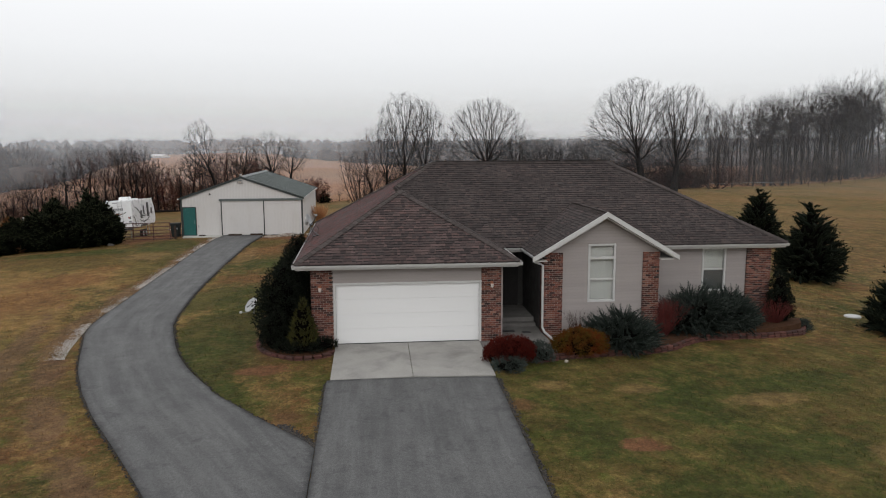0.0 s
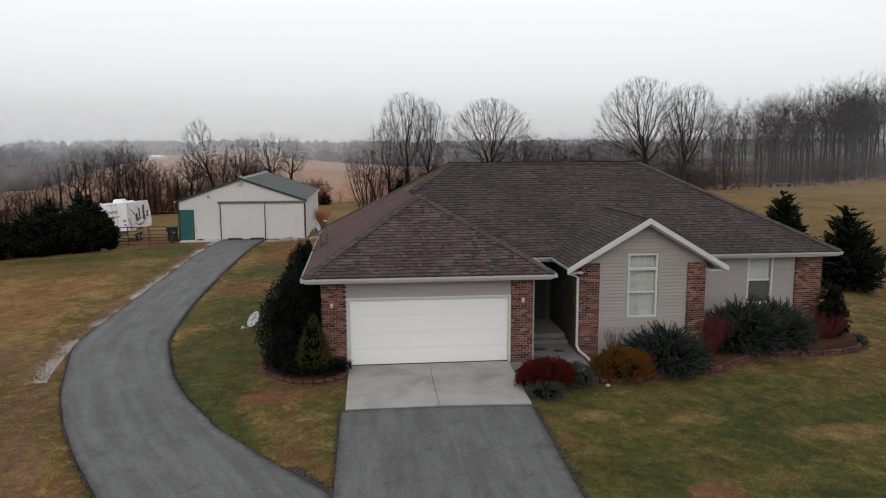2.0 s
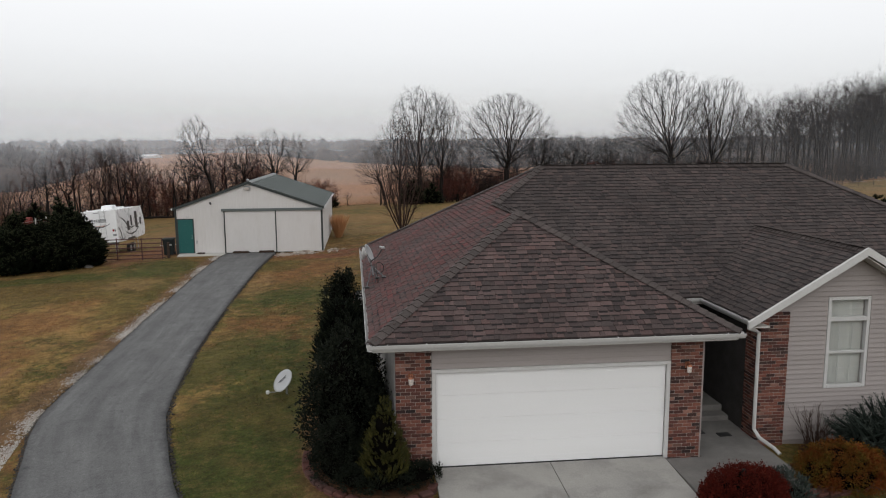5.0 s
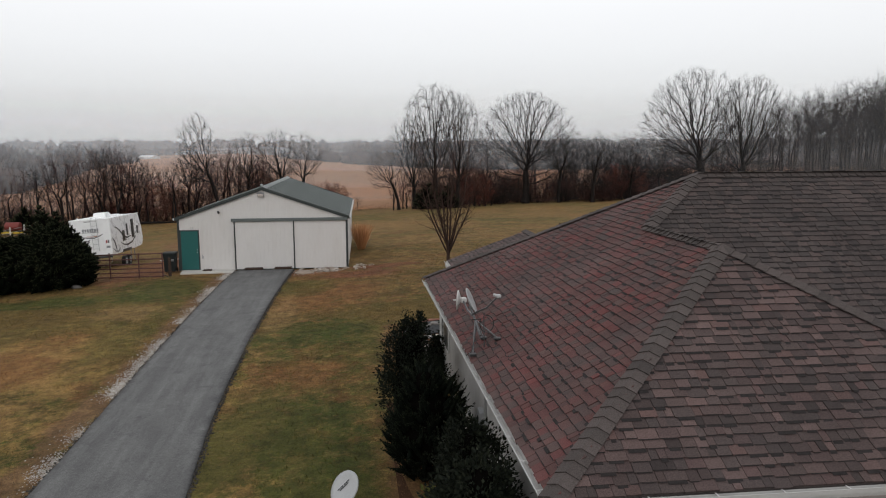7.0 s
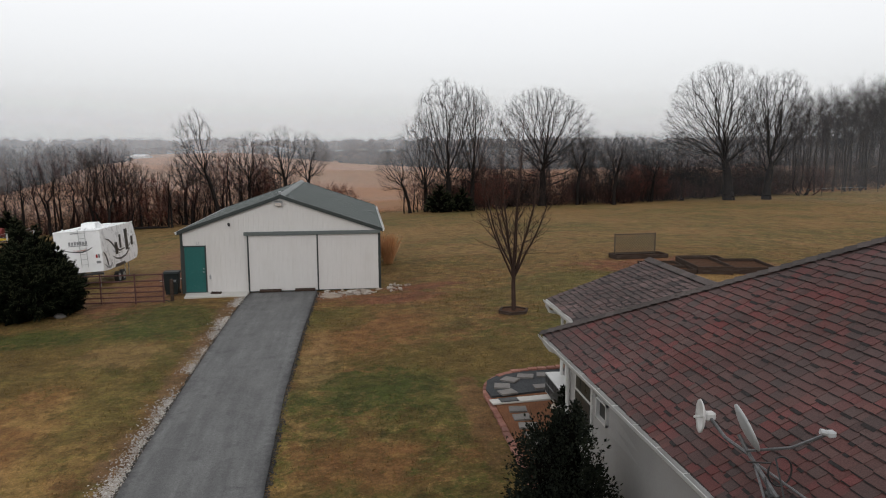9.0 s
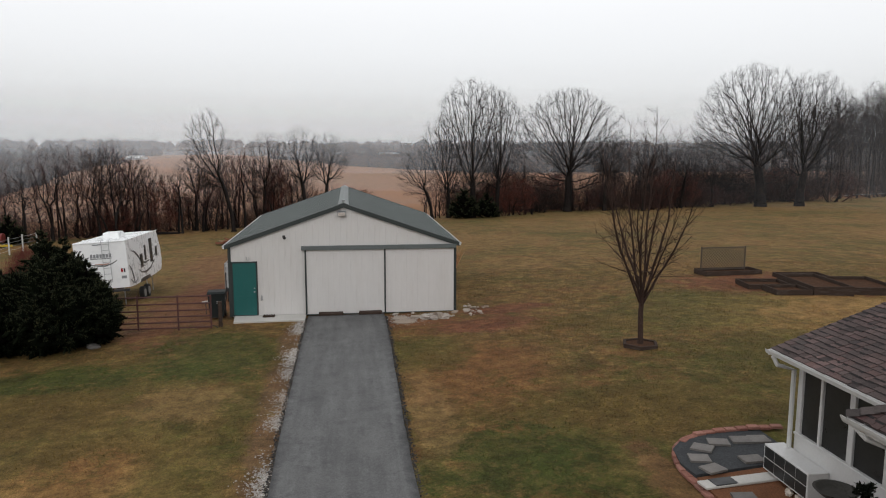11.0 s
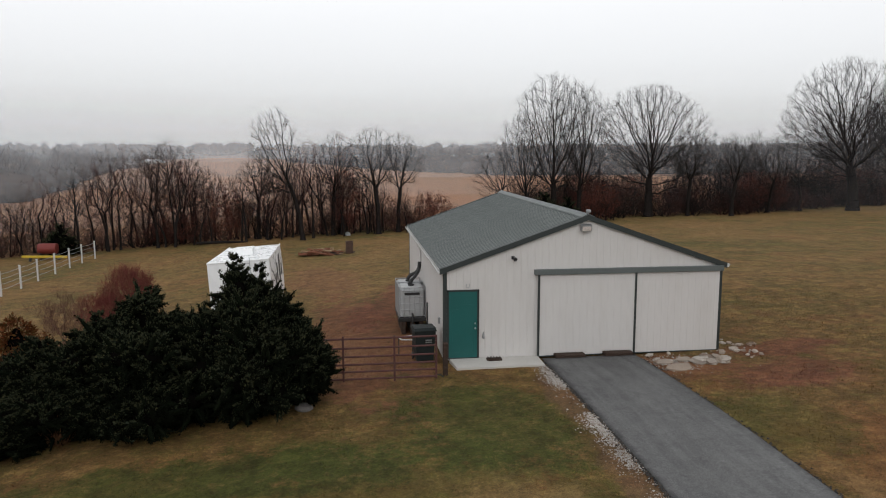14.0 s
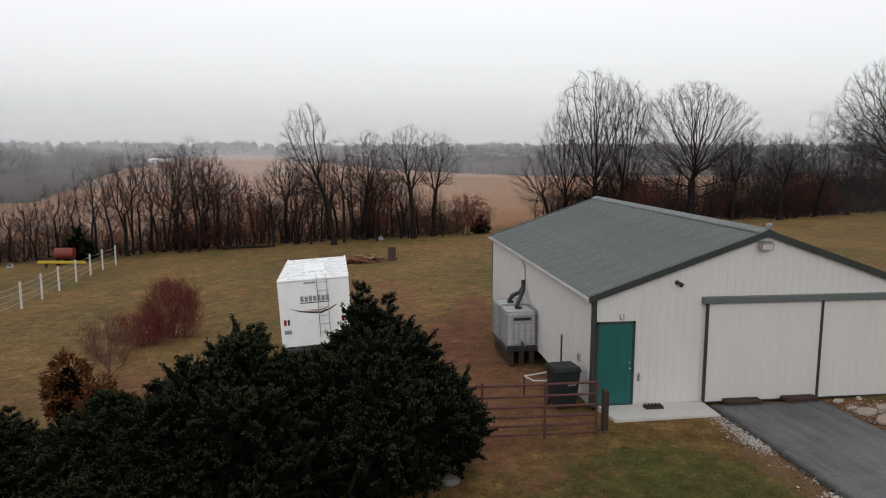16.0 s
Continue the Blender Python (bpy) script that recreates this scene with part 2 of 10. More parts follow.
def meadow(name, blades=False):
    """Winter lawn: green and straw patches at several sizes, bare soil, and the tan field beyond the tree line."""
    m, n, l, p = nodes_of(name)
    geo = n.new("ShaderNodeNewGeometry")
    pos = geo.outputs["Position"]
    big = noise_node(n, l, pos, 0.16, 5, 0.62)
    mid = noise_node(n, l, pos, 0.75, 5, 0.65)
    small = noise_node(n, l, pos, 5.5, 4, 0.7)
    tiny = noise_node(n, l, pos, 38.0, 3, 0.7)
    green, olive, straw, soil = (0.050, 0.056, 0.012), (0.118, 0.078, 0.023), (0.250, 0.148, 0.056), (0.165, 0.070, 0.029)
    c = mix(n, l, remap(n, l, big, 0.46, 0.60, 0, 0.9), olive, green)
    c = mix(n, l, remap(n, l, mid, 0.50, 0.66, 0, 0.85), c, straw)
    c = mix(n, l, remap(n, l, noise_node(n, l, pos, 2.2, 5, 0.7), 0.54, 0.66, 0, 0.6), c, (0.055, 0.068, 0.013))
    c = mix(n, l, remap(n, l, small, 0.53, 0.70, 0, 0.75), c, straw)
    c = mix(n, l, remap(n, l, noise_node(n, l, pos, 8.0, 5, 0.75), 0.50, 0.70, 0, 0.5), c, (0.034, 0.034, 0.012))
    c = mix(n, l, remap(n, l, noise_node(n, l, pos, 0.42, 8, 0.78), 0.50, 0.62, 0, 0.75), c, soil)
    c = mix(n, l, remap(n, l, noise_node(n, l, pos, 1.3, 8, 0.8), 0.51, 0.60, 0, 0.6), c, (0.070, 0.084, 0.016))
    c = mix(n, l, remap(n, l, noise_node(n, l, pos, 1.9, 8, 0.8), 0.52, 0.62, 0, 0.55), c, (0.27, 0.170, 0.066))

    sep = n.new("ShaderNodeSeparateXYZ")
    l.new(pos, sep.inputs[0])
    back = mix(n, l, remap(n, l, noise_node(n, l, pos, 0.09, 5, 0.65), 0.4, 0.62), (0.205, 0.122, 0.047), (0.088, 0.082, 0.024))
    back = mix(n, l, remap(n, l, noise_node(n, l, pos, 0.5, 5, 0.7), 0.50, 0.64, 0, 0.75), back, (0.225, 0.112, 0.048))
    back = mix(n, l, 1.0, back, remap(n, l, small, 0.3, 0.7, 0.6, 1.4), "MULTIPLY")
    c = mix(n, l, remap(n, l, sep.outputs["Y"], 16, 24, 0, 0.32), c, (0.165, 0.082, 0.034))
    c = mix(n, l, remap(n, l, sep.outputs["Y"], 34, 50, 0, 0.65), c, back)
    ragged = remap(n, l, noise_node(n, l, pos, 1.1, 8, 0.8), 0.25, 0.75, -0.8, 0.8)

    # patches with ragged rims: worn, straw, green and bare places of the lawn
    for k, (name_, colour, strength) in enumerate(PATCH_TONES):
        if k % 3 == 0:
            at = n.new("ShaderNodeAttribute")
            at.attribute_name = f"patches_{k // 3}"
            parts = n.new("ShaderNodeSeparateXYZ")
            l.new(at.outputs["Vector"], parts.inputs[0])
        add = n.new("ShaderNodeMath")
        add.operation = "ADD"
        l.new(parts.outputs[k % 3], add.inputs[0])
        l.new(ragged, add.inputs[1])
        c = mix(n, l, remap(n, l, add.outputs[0], 0.0, 0.4, 0, strength), c, colour)
    c = mix(n, l, remap(n, l, noise_node(n, l, pos, 3.1, 5, 0.75), 0.52, 0.68, 0, 0.4), c, (0.20, 0.125, 0.048))
    c = mix(n, l, 1.0, c, remap(n, l, noise_node(n, l, pos, 0.95, 6, 0.7), 0.34, 0.66, 0.78, 1.26), "MULTIPLY")
    c = mix(n, l, 1.0, c, remap(n, l, noise_node(n, l, pos, 2.6, 8, 0.78), 0.36, 0.64, 0.70, 1.28), "MULTIPLY")
    c = mix(n, l, 1.0, c, remap(n, l, noise_node(n, l, pos, 12.0, 4, 0.75), 0.34, 0.66, 0.80, 1.22), "MULTIPLY")
    sx = n.new("ShaderNodeMath")
    sx.operation = "MULTIPLY_ADD"
    l.new(sep.outputs["X"], sx.inputs[0])
    sx.inputs[1].default_value = -0.2
    l.new(sep.outputs["Y"], sx.inputs[2])
    bend = n.new("ShaderNodeMath")
    bend.operation = "MULTIPLY_ADD"
    l.new(remap(n, l, sep.outputs["X"], 62, 162, 0, -1), bend.inputs[0])
    bend.inputs[1].default_value = 50.0
    l.new(sx.outputs[0], bend.inputs[2])
    edge = n.new("ShaderNodeMath")
    edge.operation = "MULTIPLY_ADD"
    l.new(noise_node(n, l, pos, 0.05, 4), edge.inputs[0])
    edge.inputs[1].default_value = 8.0
    l.new(bend.outputs[0], edge.inputs[2])
    tan = mix(n, l, remap(n, l, noise_node(n, l, pos, 0.03, 5), 0.4, 0.65), (0.27, 0.122, 0.052), (0.235, 0.125, 0.06))
    tan = mix(n, l, remap(n, l, noise_node(n, l, pos, 0.7, 4), 0.45, 0.7, 0, 0.4), tan, (0.22, 0.11, 0.058))
    c = mix(n, l, remap(n, l, edge.outputs[0], 101.5, 104), c, tan)
    c = mix(n, l, 1.0, c, remap(n, l, tiny, 0.32, 0.68, 0.68, 1.32), "MULTIPLY")
    if blades:
        c = mix(n, l, 1.0, c, remap(n, l, geo.outputs["Random Per Island"], 0, 1, 0.6, 1.5), "MULTIPLY")
    l.new(c, p.inputs["Base Color"])
    p.inputs["Roughness"].default_value, p.inputs["Specular IOR Level"].default_value = 0.9, 0.15
    if not blades:
        b = n.new("ShaderNodeBump")
        b.inputs["Strength"].default_value, b.inputs["Distance"].default_value = 0.9, 0.05
        h = n.new("ShaderNodeMath")
        h.operation = "ADD"
        l.new(small, h.inputs[0])
        l.new(tiny, h.inputs[1])
        l.new(h.outputs[0], b.inputs["Height"])
        l.new(b.outputs[0], p.inputs["Normal"])
    return m


def tarmac(name):
    """Worn asphalt: fine stone grain, dull drifts and wheel streaks along its run, and darker crumbling sides."""
    m, n, l, p = nodes_of(name)
    pos = n.new("ShaderNodeNewGeometry").outputs["Position"]
    lay = n.new("ShaderNodeAttribute")
    lay.attribute_name = "lay"
    mp = n.new("ShaderNodeMapping")
    mp.inputs["Scale"].default_value = (2.4, 0.22, 0)
    l.new(lay.outputs["Vector"], mp.inputs[0])
    c = mix(n, l, remap(n, l, noise_node(n, l, mp.outputs[0], 1.0, 5, 0.6), 0.40, 0.66), (0.092, 0.091, 0.091), (0.138, 0.137, 0.136))
    c = mix(n, l, remap(n, l, noise_node(n, l, pos, 0.5, 5, 0.65), 0.46, 0.74, 0, 0.7), c, (0.136, 0.134, 0.132))
    c = mix(n, l, remap(n, l, noise_node(n, l, pos, 1.7, 6, 0.72), 0.54, 0.72, 0, 0.65), c, (0.056, 0.056, 0.057))
    c = mix(n, l, remap(n, l, noise_node(n, l, pos, 2.6, 6, 0.75), 0.70, 0.80, 0, 0.5), c, (0.17, 0.165, 0.16))
    sep = n.new("ShaderNodeSeparateXYZ")
    l.new(lay.outputs["Vector"], sep.inputs[0])
    rag = n.new("ShaderNodeMath")
    rag.operation = "ADD"
    l.new(sep.outputs["Z"], rag.inputs[0])
    l.new(remap(n, l, noise_node(n, l, pos, 3.2, 5, 0.7), 0.25, 0.75, -0.16, 0.16), rag.inputs[1])
    c = mix(n, l, remap(n, l, rag.outputs[0], -0.02, 0.20, 0.65, 0), c, (0.036, 0.036, 0.037))
    vo = n.new("ShaderNodeTexVoronoi")
    vo.inputs["Scale"].default_value = 55
    l.new(pos, vo.inputs["Vector"])
    c = mix(n, l, 1.0, c, remap(n, l, vo.outputs["Color"], 0.0, 1.0, 0.74, 1.26), "MULTIPLY")
    c = mix(n, l, 1.0, c, remap(n, l, noise_node(n, l, pos, 11, 4, 0.75), 0.3, 0.7, 0.86, 1.14), "MULTIPLY")
    l.new(c, p.inputs["Base Color"])
    l.new(remap(n, l, noise_node(n, l, pos, 1.3, 4), 0.3, 0.7, 0.66, 0.85), p.inputs["Roughness"])
    p.inputs["Specular IOR Level"].default_value = 0.25
    b = n.new("ShaderNodeBump")
    b.inputs["Strength"].default_value, b.inputs["Distance"].default_value = 0.35, 0.008
    l.new(vo.outputs["Distance"], b.inputs["Height"])
    l.new(b.outputs[0], p.inputs["Normal"])
    return m


def glass(name, tint=(0.9, 0.93, 0.92), rough=0.03):
    m, n, l, p = nodes_of(name)
    p.inputs["Base Color"].default_value, p.inputs["Roughness"].default_value = (*tint, 1), rough
    p.inputs["Transmission Weight"].default_value, p.inputs["IOR"].default_value = 1.0, 1.45
    return m


M_LAWN, M_BLADES, M_TARMAC = meadow("lawn_surface"), meadow("lawn_blades", True), tarmac("asphalt")
M_CONCRETE = surface("concrete", (0.36, 0.345, 0.32), (0.27, 0.26, 0.245), 0.85, coarse=0.9, fine=40, amount=0.8, grain=0.12, bump=0.12, dirt=(0.13, 0.12, 0.11), dirt_amount=0.6, dirt_scale=0.8)
# walk and porch concrete, darkened for stains and for the porch's shade
M_PORCH = surface("stained_shaded_concrete", (0.20, 0.19, 0.178), (0.13, 0.122, 0.115), 0.7, coarse=1.5, fine=40, amount=0.9, grain=0.12, bump=0.12)
M_SLAB = surface("clean_concrete", (0.50, 0.48, 0.45), (0.40, 0.385, 0.36), 0.85, coarse=1.2, fine=50, grain=0.1, bump=0.1)
SHINGLE_TONES = [(0.050, 0.040, 0.038), (0.064, 0.050, 0.047), (0.056, 0.046, 0.044), (0.074, 0.055, 0.051), (0.046, 0.038, 0.037), (0.068, 0.054, 0.051), (0.082, 0.060, 0.056), (0.058, 0.049, 0.047), (0.038, 0.031, 0.030), (0.062, 0.050, 0.047)]
M_SHINGLE = blend("asphalt_shingle", SHINGLE_TONES, 0.9, "island", wash=(0.066, 0.055, 0.052), wash_amount=0.3, wash_scale=0.35)
M_SHINGLE_OB = blend("asphalt_shingle_tab", SHINGLE_TONES, 0.9, "object", wash=(0.066, 0.055, 0.052), wash_amount=0.3, wash_scale=0.35)
MAUVE_TONES = [(0.058, 0.043, 0.041), (0.080, 0.056, 0.053), (0.068, 0.052, 0.049), (0.094, 0.060, 0.057), (0.054, 0.042, 0.041), (0.076, 0.057, 0.054), (0.125, 0.082, 0.076), (0.062, 0.049, 0.047), (0.036, 0.028, 0.027), (0.074, 0.052, 0.049), (0.122, 0.083, 0.077), (0.050, 0.039, 0.037), (0.112, 0.068, 0.062)]
M_SHINGLE_MAUVE = blend("mauve_shingle", MAUVE_TONES, 0.9, "island", wash=(0.080, 0.064, 0.061), wash_amount=0.2, wash_scale=0.35)
M_SHINGLE_MAUVE_OB = blend("mauve_shingle_tab", MAUVE_TONES, 0.9, "object", wash=(0.080, 0.064, 0.061), wash_amount=0.2, wash_scale=0.35)
# granule band colour that also draws the courses' shadow lines
M_BAND = surface("granules_and_course_shade", (0.015, 0.012, 0.012), (0.022, 0.017, 0.016), 0.95, coarse=3, fine=40, grain=0.3)
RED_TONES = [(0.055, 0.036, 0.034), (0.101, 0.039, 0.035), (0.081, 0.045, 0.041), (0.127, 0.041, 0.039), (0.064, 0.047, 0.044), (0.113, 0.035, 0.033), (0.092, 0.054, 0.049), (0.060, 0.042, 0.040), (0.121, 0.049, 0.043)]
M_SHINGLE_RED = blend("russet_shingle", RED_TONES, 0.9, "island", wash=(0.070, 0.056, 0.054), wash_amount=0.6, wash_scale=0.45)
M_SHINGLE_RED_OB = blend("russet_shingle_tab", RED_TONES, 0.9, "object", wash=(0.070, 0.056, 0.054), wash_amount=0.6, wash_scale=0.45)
M_CAP = blend("ridge_cap", [(0.062, 0.051, 0.048), (0.086, 0.070, 0.066), (0.072, 0.060, 0.056), (0.050, 0.042, 0.040)], 0.9, "object")
M_ROOFDECK = surface("roof_deck", (0.05, 0.042, 0.04), (0.07, 0.055, 0.05), 0.95)
M_BRICK = blend("brick", [(0.172, 0.060, 0.043), (0.026, 0.021, 0.021), (0.138, 0.050, 0.038), (0.215, 0.090, 0.065), (0.112, 0.047, 0.038), (0.024, 0.019, 0.019), (0.181, 0.073, 0.052), (0.258, 0.138, 0.107), (0.043, 0.028, 0.026), (0.155, 0.056, 0.043)], 0.9, "object", bump=0.6, bump_scale=70)
M_MORTAR = surface("mortar", (0.34, 0.29, 0.26), (0.25, 0.21, 0.19), 0.95, bump=0.3)
M_SIDING = surface("vinyl_siding", (0.32, 0.285, 0.272), (0.28, 0.25, 0.24), 0.55, coarse=0.8, fine=30, amount=0.6, grain=0.05, bump=0.05, stretch=(0.3, 0.3, 4), pieces="object", spread=0.04, dirt=(0.26, 0.23, 0.21), dirt_amount=0.35, dirt_scale=1.2)
# white panelling with the side wall's shade put into its colour
M_SIDING_BACK = surface("shaded_white_panel", (0.32, 0.31, 0.30), (0.27, 0.26, 0.25), 0.55, coarse=0.8, grain=0.05, bump=0.05, dirt=(0.35, 0.32, 0.29), dirt_amount=0.3)
M_WHITE = surface("white_paint", (0.56, 0.555, 0.545), (0.49, 0.48, 0.47), 0.45, coarse=1.5, fine=20, amount=0.5, grain=0.04, bump=0.04, dirt=(0.42, 0.40, 0.37), dirt_amount=0.25)
M_DOOR_WHITE = surface("garage_door_white", (0.80, 0.80, 0.795), (0.76, 0.76, 0.755), 0.42, coarse=0.6, fine=40, amount=0.5, grain=0.025, bump=0.12, bump_scale=30, stretch=(0.4, 1, 6))
M_SOFFIT = surface("soffit", (0.55, 0.53, 0.5), (0.5, 0.48, 0.46), 0.6)
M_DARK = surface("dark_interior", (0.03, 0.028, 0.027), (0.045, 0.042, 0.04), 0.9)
# entry walls: siding tone lowered to near-black for the recess's shade
M_ENTRY = surface("shaded_entry_wall", (0.050, 0.046, 0.044), (0.038, 0.035, 0.034), 0.6)
M_CURTAIN = surface("curtain", (0.55, 0.54, 0.52), (0.42, 0.41, 0.4), 0.9, stretch=(12, 12, 0.5), coarse=1.0, amount=0.9)
M_GLASS = glass("window_glass")
M_SCREEN = surface("insect_screen", (0.016, 0.017, 0.017), (0.025, 0.026, 0.026), 0.35, spec=0.5, bump=0)
M_SHED = surface("shed_metal", (0.60, 0.58, 0.565), (0.565, 0.545, 0.53), 0.5, coarse=0.5, fine=6, amount=0.5, grain=0.02, bump=0.03, stretch=(1.5, 1.5, 0.35), dirt=(0.45, 0.41, 0.37), dirt_amount=0.22, dirt_scale=0.8)
M_SHED_ROOF = surface("shed_roof_metal", (0.098, 0.112, 0.108), (0.086, 0.097, 0.094), 0.5, metal=0.1, coarse=0.5, fine=3, grain=0.03, bump=0.0, pieces="object", spread=0.05)
M_SHED_TRIM = surface("dark_trim", (0.026, 0.033, 0.032), (0.036, 0.043, 0.042), 0.5, grain=0.08, bump=0.03)
M_TRACK = surface("track_cover", (0.11, 0.125, 0.122), (0.09, 0.105, 0.10), 0.5, grain=0.06, bump=0.03)
M_TEAL = surface("teal_paint", (0.012, 0.098, 0.092), (0.016, 0.115, 0.108), 0.4, grain=0.05, bump=0.04)
M_STEEL = surface("galvanised", (0.42, 0.43, 0.44), (0.34, 0.35, 0.36), 0.4, metal=0.8, grain=0.1, bump=0.05)
M_BLACK = surface("black_plastic", (0.022, 0.022, 0.023), (0.035, 0.034, 0.034), 0.5, grain=0.1, bump=0.05)
M_BROWN_WOOD = surface("dark_timber", (0.042, 0.028, 0.022), (0.068, 0.047, 0.037), 0.9, spec=0.1, stretch=(1, 6, 6), grain=0.3, bump=0.3, dirt=(0.16, 0.14, 0.12), dirt_amount=0.4)
M_GREY_WOOD = surface("weathered_wood", (0.085, 0.064, 0.05), (0.05, 0.038, 0.031), 0.85, stretch=(1, 5, 5), grain=0.3, bump=0.3)
M_TAN_WOOD = surface("tan_wood", (0.30, 0.20, 0.12), (0.22, 0.15, 0.09), 0.8, stretch=(1, 5, 5), grain=0.25, bump=0.2)
M_GRAVEL = blend("limestone_gravel", [(0.36, 0.335, 0.305), (0.46, 0.44, 0.41), (0.27, 0.22, 0.19), (0.40, 0.36, 0.325), (0.54, 0.52, 0.49)], 0.9, "island", bump=0.3)
M_STONE = blend("field_stone", [(0.40, 0.36, 0.31), (0.24, 0.17, 0.125), (0.48, 0.44, 0.39), (0.18, 0.125, 0.095)], 0.9, "object", bump=0.6, bump_scale=14)
M_SLATE = surface("slate_stone", (0.165, 0.15, 0.138), (0.115, 0.106, 0.10), 0.75, coarse=3, grain=0.15, bump=0.25, pieces="object", spread=0.2)
M_PAVER = blend("red_paver", [(0.26, 0.115, 0.085), (0.20, 0.09, 0.07), (0.31, 0.15, 0.115), (0.17, 0.085, 0.07)], 0.9, "object", bump=0.5, bump_scale=40)
M_SOIL = surface("mulch_soil", (0.075, 0.038, 0.022), (0.036, 0.021, 0.014), 0.95, spec=0.05, coarse=4, fine=40, grain=0.4, bump=0.8, bump_scale=30)
M_BARK = surface("bark", (0.022, 0.018, 0.0165), (0.011, 0.0095, 0.009), 0.95, spec=0.05, coarse=2, fine=12, grain=0.3, bump=0.4, bump_scale=12, stretch=(1, 1, 0.3))
M_TWIG_RED = surface("red_twigs", (0.15, 0.040, 0.036), (0.08, 0.026, 0.024), 0.9, spec=0.05)
M_BARK_BROWN = surface("brown_bark", (0.060, 0.038, 0.031), (0.026, 0.018, 0.016), 0.95, spec=0.05, coarse=2, grain=0.3)
M_TAN_TWIG = surface("tan_twigs", (0.15, 0.085, 0.060), (0.085, 0.048, 0.036), 0.95, spec=0.05)
M_MEADOW_DRY = blend("dry_grass", [(0.30, 0.17, 0.085), (0.22, 0.12, 0.06), (0.36, 0.23, 0.12)], 0.9, "island", bump=0)


def foliage_mat(name, tones, spec=0.2):
    return blend(name, tones, 0.75, "island", coarse=1.3, grain=0.2, fine=30, bump=0, spec=spec)


# shaded and lit copies of one cedar foliage colour
M_CEDAR = foliage_mat("cedar_shaded_foliage", [(0.004, 0.0055, 0.0035), (0.007, 0.009, 0.005), (0.005, 0.007, 0.004)], 0.01)
M_CEDAR_LIT = foliage_mat("cedar_lit_sprays", [(0.020, 0.024, 0.015), (0.046, 0.050, 0.028), (0.028, 0.034, 0.021), (0.060, 0.057, 0.028), (0.034, 0.045, 0.033)], 0.02)
# near-black colour that stands in for shade deep inside foliage
M_INNER = surface("core_shade", (0.004, 0.0035, 0.003), (0.002, 0.002, 0.0017), 1.0, spec=0.0, bump=0.6, bump_scale=14)
M_SPRUCE = foliage_mat("lawn_evergreen_foliage", [(0.007, 0.009, 0.006), (0.013, 0.016, 0.011), (0.009, 0.012, 0.008)], 0.03)
M_HOLLY = foliage_mat("holly_foliage", [(0.004, 0.006, 0.004), (0.008, 0.011, 0.007), (0.017, 0.020, 0.012), (0.005, 0.007, 0.005)], 0.12)
M_YEW = foliage_mat("yew_foliage", [(0.005, 0.007, 0.005), (0.008, 0.010, 0.007)], 0.03)
M_YEW_TIP = foliage_mat("yew_lit_tips", [(0.009, 0.012, 0.008), (0.020, 0.025, 0.015), (0.013, 0.017, 0.011), (0.030, 0.034, 0.020)], 0.05)
M_BLUE = foliage_mat("blue_juniper_foliage", [(0.034, 0.043, 0.037), (0.055, 0.066, 0.058), (0.078, 0.090, 0.080), (0.025, 0.032, 0.027)], 0.05)
M_BLUE_DEEP = foliage_mat("deep_juniper_foliage", [(0.014, 0.018, 0.015), (0.026, 0.033, 0.028), (0.019, 0.024, 0.020)], 0.04)
M_CONE = foliage_mat("arborvitae_foliage", [(0.036, 0.036, 0.008), (0.052, 0.048, 0.010), (0.026, 0.028, 0.008), (0.064, 0.056, 0.012)])
M_RED = foliage_mat("barberry_foliage", [(0.060, 0.008, 0.006), (0.095, 0.013, 0.009), (0.035, 0.007, 0.005), (0.13, 0.022, 0.013)], 0.05)
M_AMBER = blend("amber_foliage", [(0.125, 0.046, 0.009), (0.080, 0.070, 0.013), (0.145, 0.070, 0.013), (0.060, 0.060, 0.012), (0.12, 0.036, 0.009)], 0.75, "island", coarse=1.3, grain=0.2, fine=30, bump=0, spec=0.05, wash=(0.15, 0.022, 0.008), wash_amount=0.9, wash_scale=1.9)
M_RUSTY_LEAF = foliage_mat("rusty_leaves", [(0.11, 0.036, 0.012), (0.075, 0.045, 0.014), (0.15, 0.045, 0.018), (0.05, 0.028, 0.010)], 0.05)
M_LIME = foliage_mat("yellow_green_foliage", [(0.055, 0.062, 0.014), (0.09, 0.095, 0.025), (0.03, 0.035, 0.012)])

# ---- building tools ----
RNG = np.random.default_rng(7)


